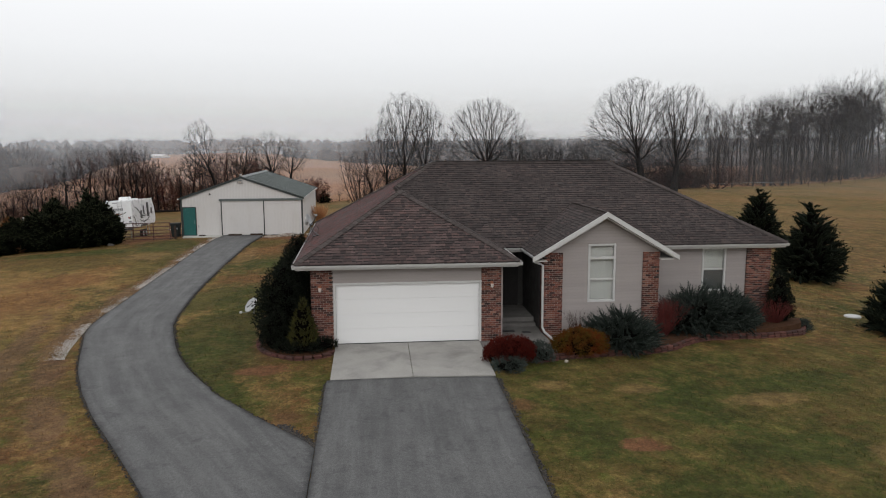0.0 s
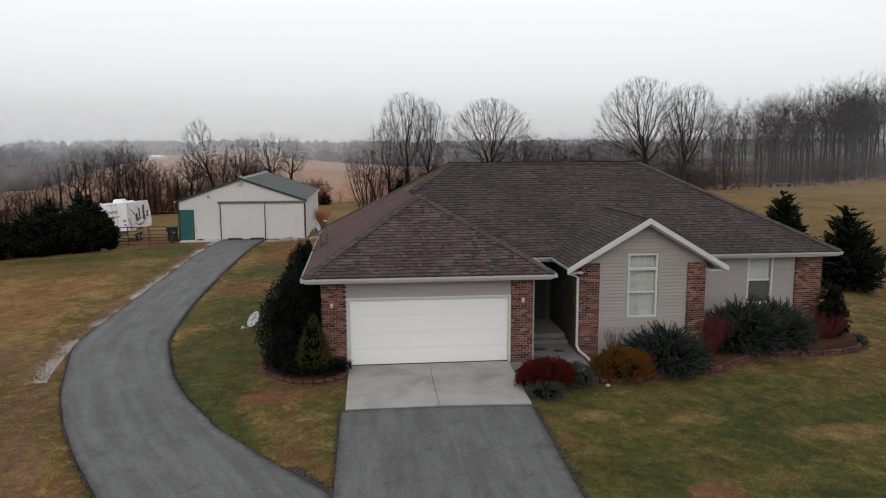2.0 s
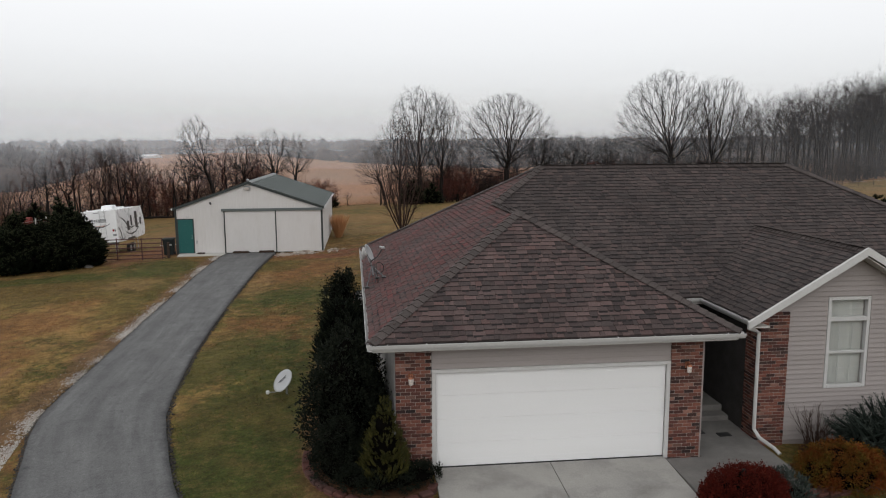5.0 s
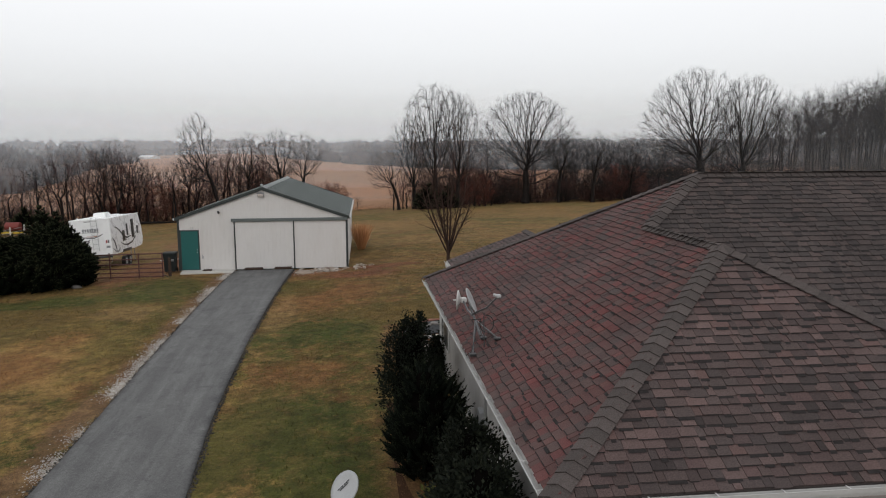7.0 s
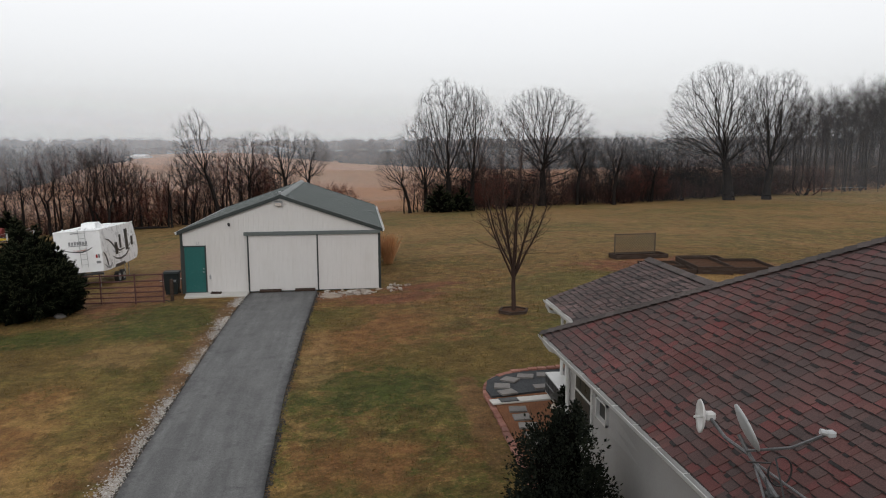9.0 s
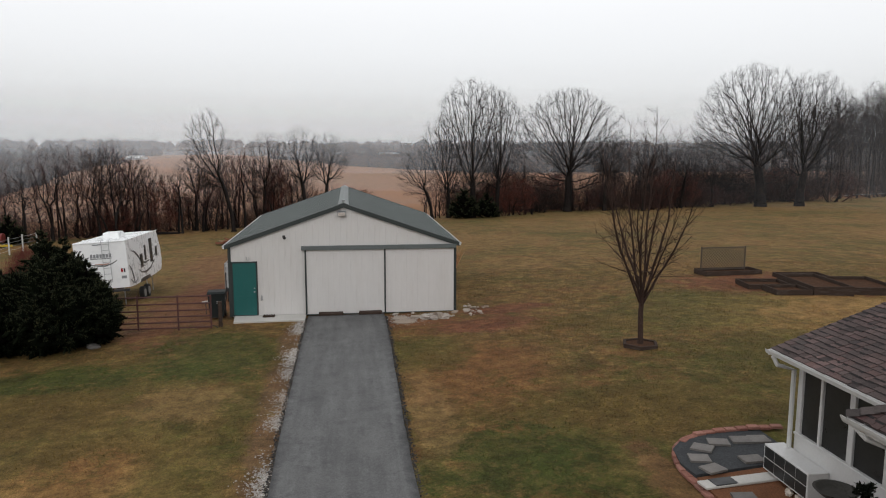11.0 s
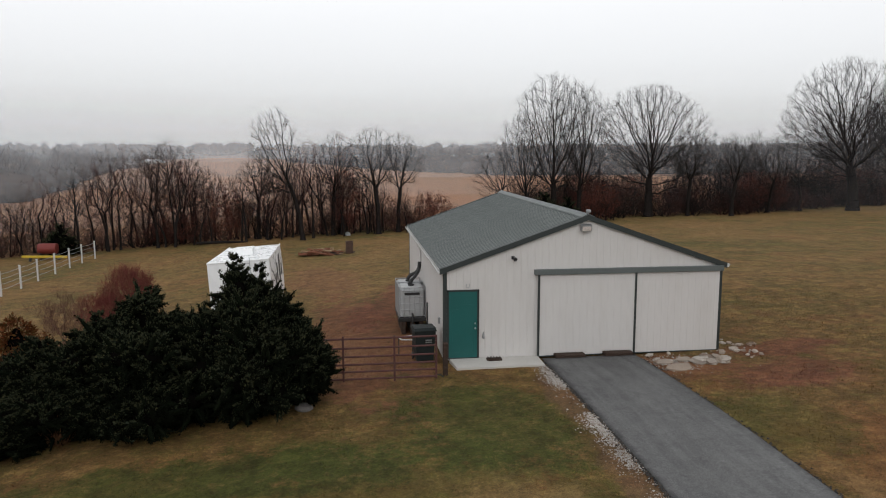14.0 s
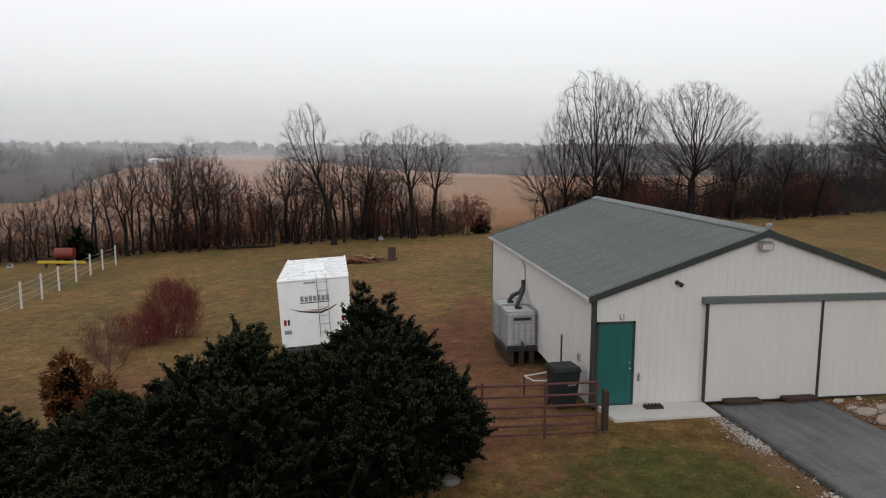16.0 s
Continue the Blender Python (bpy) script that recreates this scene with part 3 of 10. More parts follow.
class Build:
    """Collects loose solids into one mesh."""

    def __init__(self):
        self.v, self.f = [], []

    def add(self, verts, faces):
        k = len(self.v)
        self.v += [tuple(map(float, p)) for p in verts]
        self.f += [tuple(i + k for i in f) for f in faces]
        return self

    def box(self, lo, hi, c=0.0):
        (x0, y0, z0), (x1, y1, z1) = lo, hi
        if c <= 0:
            v = [(x, y, z) for z in (z0, z1) for y in (y0, y1) for x in (x0, x1)]
            return self.add(v, [(0, 2, 3, 1), (4, 5, 7, 6), (0, 1, 5, 4), (2, 6, 7, 3), (0, 4, 6, 2), (1, 3, 7, 5)])
        c = min(c, (x1 - x0) / 2.01, (y1 - y0) / 2.01, (z1 - z0) / 2.01)
        v, f, idx = [], [], {}
        for sx in (0, 1):
            for sy in (0, 1):
                for sz in (0, 1):
                    X, Y, Z = (x0, x1)[sx], (y0, y1)[sy], (z0, z1)[sz]
                    dx, dy, dz = (c, -c)[sx], (c, -c)[sy], (c, -c)[sz]
                    for a, p in enumerate(((X, Y + dy, Z + dz), (X + dx, Y, Z + dz), (X + dx, Y + dy, Z))):
                        idx[sx, sy, sz, a] = len(v)
                        v.append(p)
        q = lambda *k: tuple(idx[i] for i in k)  # noqa: E731
        for s in (0, 1):
            for face in (q((s, 0, 0, 0), (s, 0, 1, 0), (s, 1, 1, 0), (s, 1, 0, 0)), q((0, s, 0, 1), (1, s, 0, 1), (1, s, 1, 1), (0, s, 1, 1)), q((0, 0, s, 2), (0, 1, s, 2), (1, 1, s, 2), (1, 0, s, 2))):
                f.append(face if s == 0 else face[::-1])
            for t in (0, 1):
                f.append(q((s, t, 0, 0), (s, t, 0, 1), (s, t, 1, 1), (s, t, 1, 0)))
                f.append(q((s, 0, t, 0), (s, 0, t, 2), (s, 1, t, 2), (s, 1, t, 0)))
                f.append(q((0, s, t, 1), (0, s, t, 2), (1, s, t, 2), (1, s, t, 1)))
                for u in (0, 1):
                    f.append(q((s, t, u, 0), (s, t, u, 1), (s, t, u, 2)))
        return self.add(v, f)

    def tube(self, pts, radii, n=8, caps=True):
        pts = [Vector(p) for p in pts]
        if isinstance(radii, (int, float)):
            radii = [radii] * len(pts)
        rings, side = [], None
        for i, p in enumerate(pts):
            d = (pts[min(i + 1, len(pts) - 1)] - pts[max(i - 1, 0)]).normalized()
            if side is None:
                side = d.orthogonal().normalized()
            side = (side - d * side.dot(d)).normalized()
            up = d.cross(side)
            rings.append([p + (side * math.cos(a) + up * math.sin(a)) * radii[i] for a in (2 * math.pi * j / n for j in range(n))])
        v = [q for r in rings for q in r]
        f = [(i * n + j, i * n + (j + 1) % n, (i + 1) * n + (j + 1) % n, (i + 1) * n + j) for i in range(len(pts) - 1) for j in range(n)]
        if caps:
            f += [tuple(range(n))[::-1], tuple((len(pts) - 1) * n + j for j in range(n))]
        return self.add(v, f)

    def lathe(self, profile, at=(0, 0, 0), n=16):
        """profile: (radius, height) from the bottom up, round the upright axis through at."""
        v = [(at[0] + r * math.cos(2 * math.pi * j / n), at[1] + r * math.sin(2 * math.pi * j / n), at[2] + z) for r, z in profile for j in range(n)]
        f = [(i * n + j, i * n + (j + 1) % n, (i + 1) * n + (j + 1) % n, (i + 1) * n + j) for i in range(len(profile) - 1) for j in range(n)]
        f += [tuple(range(n))[::-1], tuple((len(profile) - 1) * n + j for j in range(n))]
        return self.add(v, f)

    def prism(self, poly, axis, a, b):
        """A flat outline in two coordinates, pulled along the third from a to b."""
        put = {"x": lambda p, t: (t, p[0], p[1]), "y": lambda p, t: (p[0], t, p[1]), "z": lambda p, t: (p[0], p[1], t)}[axis]
        n = len(poly)
        v = [put(p, a) for p in poly] + [put(p, b) for p in poly]
        return self.add(v, [tuple(range(n)), tuple(range(2 * n - 1, n - 1, -1))] + [(i, i + n, (i + 1) % n + n, (i + 1) % n) for i in range(n)])

    def slab(self, corners, thick):
        """A flat panel through 3D corners (counter-clockwise from outside), thick inwards."""
        c = [Vector(p) for p in corners]
        nrm = (c[1] - c[0]).cross(c[2] - c[0]).normalized()
        n = len(c)
        v = c + [p - nrm * thick for p in c]
        return self.add(v, [tuple(range(n)), tuple(range(2 * n - 1, n - 1, -1))] + [(i, i + n, (i + 1) % n + n, (i + 1) % n) for i in range(n)])

    def ball(self, c, r, squash=(1, 1, 1), n=10, m=7, rough=0.0, seed=0):
        v, f = [], []
        rs = random.Random(seed)
        for i in range(m + 1):
            for j in range(n):
                th, ph = math.pi * i / m, 2 * math.pi * j / n
                k = r * (1 + rough * (rs.random() - 0.5) * 2)
                v.append((c[0] + k * squash[0] * math.sin(th) * math.cos(ph), c[1] + k * squash[1] * math.sin(th) * math.sin(ph), c[2] + k * squash[2] * math.cos(th)))
        f = [(i * n + j, (i + 1) * n + j, (i + 1) * n + (j + 1) % n, i * n + (j + 1) % n) for i in range(m) for j in range(n)]
        return self.add(v, f)

    def weld(self):
        """Joins corners that coincide, and drops faces that two touching solids share."""
        at, ids = {}, []
        for p in self.v:
            ids.append(at.setdefault(tuple(round(c, 4) for c in p), len(at)))
        seen = {}
        for f in self.f:
            g = tuple(ids[i] for i in f)
            seen.setdefault(frozenset(g), []).append(g)
        self.v, self.f = list(at), [g[0] for g in seen.values() if len(g) == 1]
        return self

    def mesh(self, name, mat, smooth=False):
        me = bpy.data.meshes.new(name)
        me.from_pydata(self.v, [], self.f)
        me.materials.append(mat)
        if smooth:
            me.shade_smooth()
        me.update()
        return me

    def done(self, name, mat, parent=None, label="", smooth=False):
        return part_of(name, self.mesh(name, mat, smooth), parent, label)


def part_of(name, me, parent=None, label="", m=None):
    ob = new(name, me)
    if parent is not None:
        ob.parent = parent
    if m is not None:
        ob.matrix_basis = m
    return tagged(ob, label)


def thing(name, label, category, at=(0, 0, 0), rz=0, group="", kind=""):
    ob = new(name)
    ob.empty_display_size = 0.2
    ob.matrix_basis = pose(*at, 0, 0, rz)
    return tagged(ob, label, category, group, kind)


def big_mesh(name, v, f, mat, smooth=False):
    """A mesh from numpy arrays; f has 3 or 4 columns."""
    me = bpy.data.meshes.new(name)
    v, f = np.asarray(v, np.float32), np.asarray(f, np.int32)
    k = f.shape[1]
    me.vertices.add(len(v))
    me.vertices.foreach_set("co", v.ravel())
    me.loops.add(f.size)
    me.loops.foreach_set("vertex_index", f.ravel())
    me.polygons.add(len(f))
    me.polygons.foreach_set("loop_start", np.arange(0, f.size, k, dtype=np.int32))
    me.materials.append(mat)
    me.update(calc_edges=True)
    if smooth:
        me.shade_smooth()
    return me


# the front yard and the front of the house stand a little back and aside of the first survey
BACK, ASIDE = 1.0, 0.25


def fade(y):
    t = np.clip((7.0 - np.asarray(y, float)) / 5.5, 0, 1)
    return t * t * (3 - 2 * t)


def yard(x, y):
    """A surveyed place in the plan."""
    return float(x + ASIDE * fade(y)), float(y + BACK * fade(y))


def survey(x, y):
    """The way back, near enough for the lawn."""
    k = fade(y)
    return x - ASIDE * k, y - BACK * k


# the lie of the land: heights of the ground at a few places, with a smooth sheet through them
LAND = np.array([(0, -1, -0.08),
    (-2.8, -7.5, -0.36),
    (5.3, -7.8, -0.5),
    (0, -22, -0.95),
    (14, -16, -1.3),
    (-11.4, 1.3, -0.5),
    (9, -0.4, -0.42),
    (15, 2, -0.6),
    (24, 16, -1.3),
    (-5, 6.2, -0.02),
    (-3, 16, 0.08),
    (-13, 20.6, -0.32),
    (-12.7, 33.7, -0.25),
    (-6.4, 34.4, -0.22),
    (-16.2, 32.6, -0.27),
    (-24, 32, -0.7),
    (-1.65, 26.3, 0.36),
    (8, 38, 0.2),
    (18, 24, -0.3),
    (-22.5, 46, -1.6),
    (-18.9, 72.2, -2.1),
    (-40.5, 70.6, -3.2),
    (47, 100, -1.4),
    (-15.5, 91.7, -2.5),
    (15, 88, -1.6),
    (-30, 10, -1.0),
    (-10, 55, -0.9),
    (45, 60, -0.8),
    (-60, 20, -3),
    (60, 0, -3),
    (0, 140, -4)])


def _bend(r2):
    return np.where(r2 > 0, r2 * np.log(r2 + 1e-9), 0)


_n = len(LAND)
_k = _bend((((LAND[:, None, :2] - LAND[None, :, :2]) / 100) ** 2).sum(-1))
_p = np.c_[np.ones(_n), LAND[:, :2] / 100]
_w = np.linalg.solve(np.block([[_k + np.eye(_n) * 2e-4, _p], [_p.T, np.zeros((3, 3))]]), np.r_[LAND[:, 2], 0, 0, 0])


# crest of the fields beyond the hedgerow, by bearing: how far off and how high
CREST = ((-60, -30, -24, -19, -14, -11, -5, 0, 5, 11, 20, 40, 60), (160, 160, 170, 230, 300, 390, 330, 300, 280, 260, 260, 300, 300), (-5, -4.5, -3.6, 0.4, 1.5, 2.4, 0.5, -1.5, -2.5, -2.9, -2.5, -2, -2))


def land(x, y):
    """The height of the ground."""
    x, y = survey(*np.broadcast_arrays(np.asarray(x, float), np.asarray(y, float)))
    p = np.c_[x.ravel(), y.ravel()] / 100
    h = _bend(((p[:, None] - LAND[None, :, :2] / 100) ** 2).sum(-1)) @ _w[:_n] + _w[_n] + p @ _w[_n + 1 :]
    far = np.hypot(p[:, 0] * 100, p[:, 1] * 100 - 40)
    k = np.clip((far - 95) / 60, 0, 1)
    k = k * k * (3 - 2 * k)
    # beyond the hedgerow: a valley, the crest of the tan fields, and the rise to the far ridge
    az, dist = np.degrees(np.arctan2(p[:, 0] * 100 + 10, p[:, 1] * 100 - 10)), np.hypot(p[:, 0] * 100 + 10, p[:, 1] * 100 - 10)
    crest_at, crest = np.interp(az, CREST[0], CREST[1]), np.interp(az, CREST[0], CREST[2])
    vale = np.interp(np.abs(az), [15, 28], [-6.0, -3.0]) * (az > 0) - 6.0 * (az <= 0)
    up = np.clip((dist - 125) / (crest_at - 125), 0, 1)
    up = up * up * (3 - 2 * up)
    rise = vale + (crest - vale) * up + (4.0 - crest) * np.clip((dist - crest_at - 60) / 400, 0, 1)
    return (h * (1 - k) + rise * k).reshape(x.shape)


def gz(x, y):
    return float(land(x, y))

# ---- ground and paving ----
def steps(*spans):
    out = []
    for a, b, s in spans:
        out += list(np.arange(a, b, s))
    return np.array(out + [spans[-1][1]])


gx = steps((-2600, -400, 200), (-400, -120, 20), (-120, -45, 4), (-45, -32, 0.75), (-32, 18, 0.4), (18, 30, 0.75), (30, 90, 4), (90, 400, 20), (400, 2600, 200))
gy = steps((-2600, -200, 200), (-200, -40, 10), (-40, -16, 0.75), (-16, 46, 0.4), (46, 60, 0.75), (60, 120, 2.5), (120, 400, 12), (400, 2600, 200))
GX, GY = np.meshgrid(gx, gy)
lump = np.array([noise.noise(Vector((x * 0.35, y * 0.35, 0))) for x, y in zip(GX.ravel(), GY.ravel())]).reshape(GX.shape)
GZ = land(GX, GY) + 0.035 * lump * (np.hypot(GX, GY - 20) < 120)


def in_paving(x, y, grow=0.0):
    x, y = survey(x, y)
    main = (np.abs(x + 0.03) < 2.6 + grow) & (y < 0.3)
    a, b = branch_sides(y)
    return main | ((x > a - grow) & (x < b + grow) & (y > -17) & (y < 34.6))


BR_Y = [-17, -14, -11.5, -9.5, -7.5, -5.2, -2.4, 0.1, 3.2, 6.6, 10, 14, 20, 26, 34.4]
BR_OUT = [-2.7, -3.8, -5.0, -6.1, -7.2, -8.65, -10.05, -11.1, -12.0, -12.35, -12.35, -12.5, -12.65, -12.62, -12.62]
IN_Y = [-17, -7.9, -7.75, -6.86, -5.66, -3.78, -2.6, -1.0, 1.0, 3.3, 7.0, 11, 15, 20, 34.4]
IN_X = [-2.6, -2.6, -2.64, -3.40, -4.42, -5.85, -6.5, -7.38, -8.17, -8.75, -9.05, -9.4, -9.55, -9.65, -9.5]


def branch_sides(y):
    y = np.asarray(y, float)
    ease = np.array([0.1, 0.25, 0.3, 0.25, 0.1])
    step = np.array([-2.0, -1.0, 0.0, 1.0, 2.0])
    tight = np.where((y > -9.5) & (y < -3.5), 0.12, 1.0)
    return (sum(w * np.interp(y + s, BR_Y, BR_OUT) for w, s in zip(ease, step)),
            sum(w * np.interp(y + s * tight, IN_Y, IN_X) for w, s in zip(ease, step)))


nx, ny = len(gx), len(gy)
idx = np.arange(nx * ny).reshape(ny, nx)
quads = np.stack([idx[:-1, :-1], idx[:-1, 1:], idx[1:, 1:], idx[1:, :-1]], -1).reshape(-1, 4)
ground = new("ground", big_mesh("ground", np.stack([GX, GY, GZ], -1).reshape(-1, 3), quads, M_LAWN, True))
lay_patches(ground.data)
tagged(ground, "rolling winter lawn with green, straw and bare patches", "ground", kind="structure")


def paved(name, rows, mat, label, proud, thick=0.12, category="driveway"):
    """A draped sheet with sides: rows of points across it, from start to end."""
    v, f, k = [], [], len(rows[0])
    for r in rows:
        for x, y in (yard(*q) for q in r):
            v.append((x, y, gz(x, y) + proud))
    n = len(rows)
    f = [(i * k + j, i * k + j + 1, (i + 1) * k + j + 1, (i + 1) * k + j) for i in range(n - 1) for j in range(k - 1)]
    rim = [j for j in range(k)] + [i * k + k - 1 for i in range(1, n)] + [(n - 1) * k + j for j in range(k - 2, -1, -1)] + [i * k for i in range(n - 2, 0, -1)]
    low = len(v)
    v += [(v[i][0], v[i][1], v[i][2] - thick) for i in rim]
    f += [(rim[(i + 1) % len(rim)], rim[i], low + i, low + (i + 1) % len(rim)) for i in range(len(rim))]
    b = Build().add(v, f)
    ob = b.done(name, mat, None, label, True)
    # how far each place lies from the nearer side, and how far along the drive
    run = np.cumsum([0.0] + [math.hypot(rows[i + 1][k // 2][0] - rows[i][k // 2][0], rows[i + 1][k // 2][1] - rows[i][k // 2][1]) for i in range(n - 1)])
    across = [min(math.hypot(q[0] - r[0][0], q[1] - r[0][1]), math.hypot(q[0] - r[-1][0], q[1] - r[-1][1])) for r in rows for q in r] + [0.0] * len(rim)
    side = [math.hypot(q[0] - r[0][0], q[1] - r[0][1]) for r in rows for q in r] + [0.0] * len(rim)
    lay = [(side[i], run[min(i // k, n - 1)], across[i]) for i in range(len(v))]
    at = ob.data.attributes.new("lay", "FLOAT_VECTOR", "POINT")
    at.data.foreach_set("vector", np.array(lay, np.float32).ravel())
    return tagged(ob, label, category, kind="structure")


def wob(t, s, seed):
    return s * (noise.noise(Vector((t * 0.9, seed, 0))) + 0.6 * noise.noise(Vector((t * 3.1, seed, 5))) + 0.4 * noise.noise(Vector((t * 9.0, seed, 9))))


rows = []
for y in np.arange(-46, -3.39, 0.35).tolist() + [-3.38]:
    a, b = -2.62 + wob(y, 0.025, 1), 2.45 + wob(y, 0.025, 2)
    rows.append([(a + (b - a) * t, y - 0.06 * t * (y > -3.5)) for t in (0, 0.03, 0.08, 0.2, 0.35, 0.5, 0.65, 0.8, 0.92, 0.97, 1)])
paved("driveway", rows, M_TARMAC, "grey worn asphalt driveway in front of the garage", 0.05)
rows = []
for y in np.arange(-17, 34.3, 0.35):
    a, b = branch_sides(y)
    a, b = a + wob(y, 0.025, 3), min(b + wob(y, 0.025, 4), -2.635 if y < -7.2 else 9)
    rows.append([(a + (b - a) * t, y) for t in (0, 0.04, 0.1, 0.2, 0.35, 0.5, 0.65, 0.8, 0.9, 0.96, 1)])
paved("road", rows, M_TARMAC, "curving grey asphalt drive leading to the shed", 0.062)

# concrete apron in two cast slabs with a joint between
apron = tagged(new("pavement"), "pale stained concrete apron before the garage door", "pavement", kind="structure")
for x0, x1 in ((-2.52, -0.045), (-0.03, 2.47)):
    b = Build()
    v = [(*yard(x, y), z if z else gz(*yard(x, y)) + 0.06) for x, y, z in ((x0, 0.06, -0.01), (x1, 0.06, -0.01), (x1, -3.36, 0), (x0, -3.36, 0))]
    b.slab([v[0], v[3], v[2], v[1]], 0.2)
    b.done("slab", M_CONCRETE, apron)
walkway = tagged(new("pavement"), "grey concrete walkway and step to the sheltered front door", "pavement", kind="structure")
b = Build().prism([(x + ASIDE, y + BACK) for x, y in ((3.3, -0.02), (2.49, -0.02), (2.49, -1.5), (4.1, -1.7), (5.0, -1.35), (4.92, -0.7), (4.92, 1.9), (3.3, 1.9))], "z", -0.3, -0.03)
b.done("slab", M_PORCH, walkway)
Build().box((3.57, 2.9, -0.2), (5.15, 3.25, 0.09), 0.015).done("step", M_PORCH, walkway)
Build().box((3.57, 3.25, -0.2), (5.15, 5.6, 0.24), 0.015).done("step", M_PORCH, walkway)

# ---- the house ----
EAVE, PITCH, FRONT = 2.86, 0.5837, 0.695
WALL_TOP = 2.66


def roof_z(x, y):
    """Height of the finished house roof over a place; -9 outside it."""
    best = -9.0
    left = x + 3.54 + 0.0188 * (y - 0.5)
    if left >= 0 and x <= 15.3 and 3.83 <= y <= 13.8:
        best = EAVE + min(PITCH * left, PITCH * (15.3 - x), FRONT * (y - 3.83), PITCH * (13.8 - y))
    if left >= 0 and x <= 4.03 and 0.5 <= y <= 7:
        best = max(best, EAVE + min(PITCH * left, PITCH * (3.97 - x), 0.604 * (y - 0.5)))
    if 4.77 <= x <= 9.87 and 1.37 <= y <= 7:
        best = max(best, 2.86 + 0.585 * min(x - 4.77, 9.87 - x))
    return best


house = thing("house", "single-storey brick and taupe-sided house with a brown shingle roof", "house")


def wall(name, axis, a0, a1, at, thick, z0, z1, holes=(), mat=M_SIDING, parent=house, label=""):
    """A wall along x or y with real openings (a0, a1, z0, z1)."""
    us = sorted({a0, a1, *[h[0] for h in holes], *[h[1] for h in holes]})
    zs = sorted({z0, z1, *[min(max(h[k], z0), z1) for h in holes for k in (2, 3)]})
    b = Build()
    for u0, u1 in zip(us, us[1:]):
        for w0, w1 in zip(zs, zs[1:]):
            if any(h[0] <= (u0 + u1) / 2 <= h[1] and h[2] <= (w0 + w1) / 2 <= h[3] for h in holes):
                continue
            if axis == "x":
                b.box((u0, at, w0), (u1, at + thick, w1))
            else:
                b.box((at, u0, w0), (at + thick, u1, w1))
    b.weld()
    return b.done(name, mat, parent, label)


WIN1 = (6.58, 7.49, 1.16, 3.18)
WIN2 = (12.06, 12.95, 0.92, 2.60)
wall("wall", "x", -3.28, 3.28, 0.03, 0.14, -0.3, WALL_TOP, [(-2.48, 2.46, -0.3, 2.13)])
wall("wall", "y", 0.17, 13.3, -3.28, 0.14, -0.3, WALL_TOP, [(5.0, 5.5, 3.0, 3.1), (11.2, 11.75, 1.85, 2.25)], M_SIDING_BACK)
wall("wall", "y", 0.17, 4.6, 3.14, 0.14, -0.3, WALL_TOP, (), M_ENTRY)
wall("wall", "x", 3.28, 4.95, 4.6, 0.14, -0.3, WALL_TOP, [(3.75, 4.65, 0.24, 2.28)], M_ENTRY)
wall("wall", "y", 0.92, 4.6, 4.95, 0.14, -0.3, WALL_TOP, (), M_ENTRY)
wall("wall", "x", 4.95, 9.12, 0.78, 0.14, -0.5, WALL_TOP, [(WIN1[0], WIN1[1], WIN1[2], 9)])
wall("wall", "y", 0.92, 3.31, 8.98, 0.14, -0.5, WALL_TOP)
wall("wall", "x", 9.12, 14.85, 3.31, 0.14, -0.7, WALL_TOP, [WIN2])
wall("wall", "y", 3.45, 13.3, 14.71, 0.14, -0.8, WALL_TOP)
wall("wall", "x", -3.28, 14.85, 13.3, 0.14, -0.8, WALL_TOP, (), M_SIDING_BACK)
# gable triangle above the wing, with the tall window's head let into it
g = Build()
for x0, x1 in ((4.95, WIN1[0]), (WIN1[1], 9.12)):
    top = lambda x: 2.86 + 0.585 * min(x - 4.52, 9.62 - x) - 0.13  # noqa: E731
    mids = [x0] + ([7.07] if x0 < 7.07 < x1 else []) + [x1]
    g.prism([(x0, WALL_TOP), (x1, WALL_TOP)] + [(x, top(x)) for x in reversed(mids)], "y", 0.78, 0.92)
g.prism([(WIN1[0], WIN1[3]), (WIN1[1], WIN1[3]), (WIN1[1], top(WIN1[1])), (7.07, top(7.07)), (WIN1[0], top(WIN1[0]))], "y", 0.78, 0.92)
g.done("gable_wall", M_SIDING, house)
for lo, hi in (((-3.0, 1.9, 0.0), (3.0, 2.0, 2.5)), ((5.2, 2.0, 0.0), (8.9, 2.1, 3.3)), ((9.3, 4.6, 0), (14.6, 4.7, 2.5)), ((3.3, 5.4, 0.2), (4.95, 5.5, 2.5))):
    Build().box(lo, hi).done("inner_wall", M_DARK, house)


def lap_siding(parent, axis, spans, at, out, z0, z1, mat, step=0.112):
    """Lapped boards over a wall. spans(z) gives the stretches (a, b) that a course covers."""
    z = z0
    while z < z1 - 0.03:
        h = min(step, z1 - z)
        for a, b in spans(z + h * 0.6):
            if b - a < 0.05:
                continue
            p = [(at, z), (at + out * 0.034, z + 0.002), (at + out * 0.033, z + 0.012), (at + out * 0.004, z + h + 0.004), (at, z + h + 0.008)]
            Build().prism(p, "x" if axis == "x" else "y", a, b).done("siding_board", mat, parent)
        z += step


def cut(a, b, holes, z, extra=0.07):
    out = [(a, b)]
    for h0, h1, w0, w1 in holes:
        if w0 - extra < z < w1 + extra:
            out = [q for s0, s1 in out for q in ((s0, min(s1, h0 - extra)), (max(s0, h1 + extra), s1)) if q[1] > q[0]]
    return out


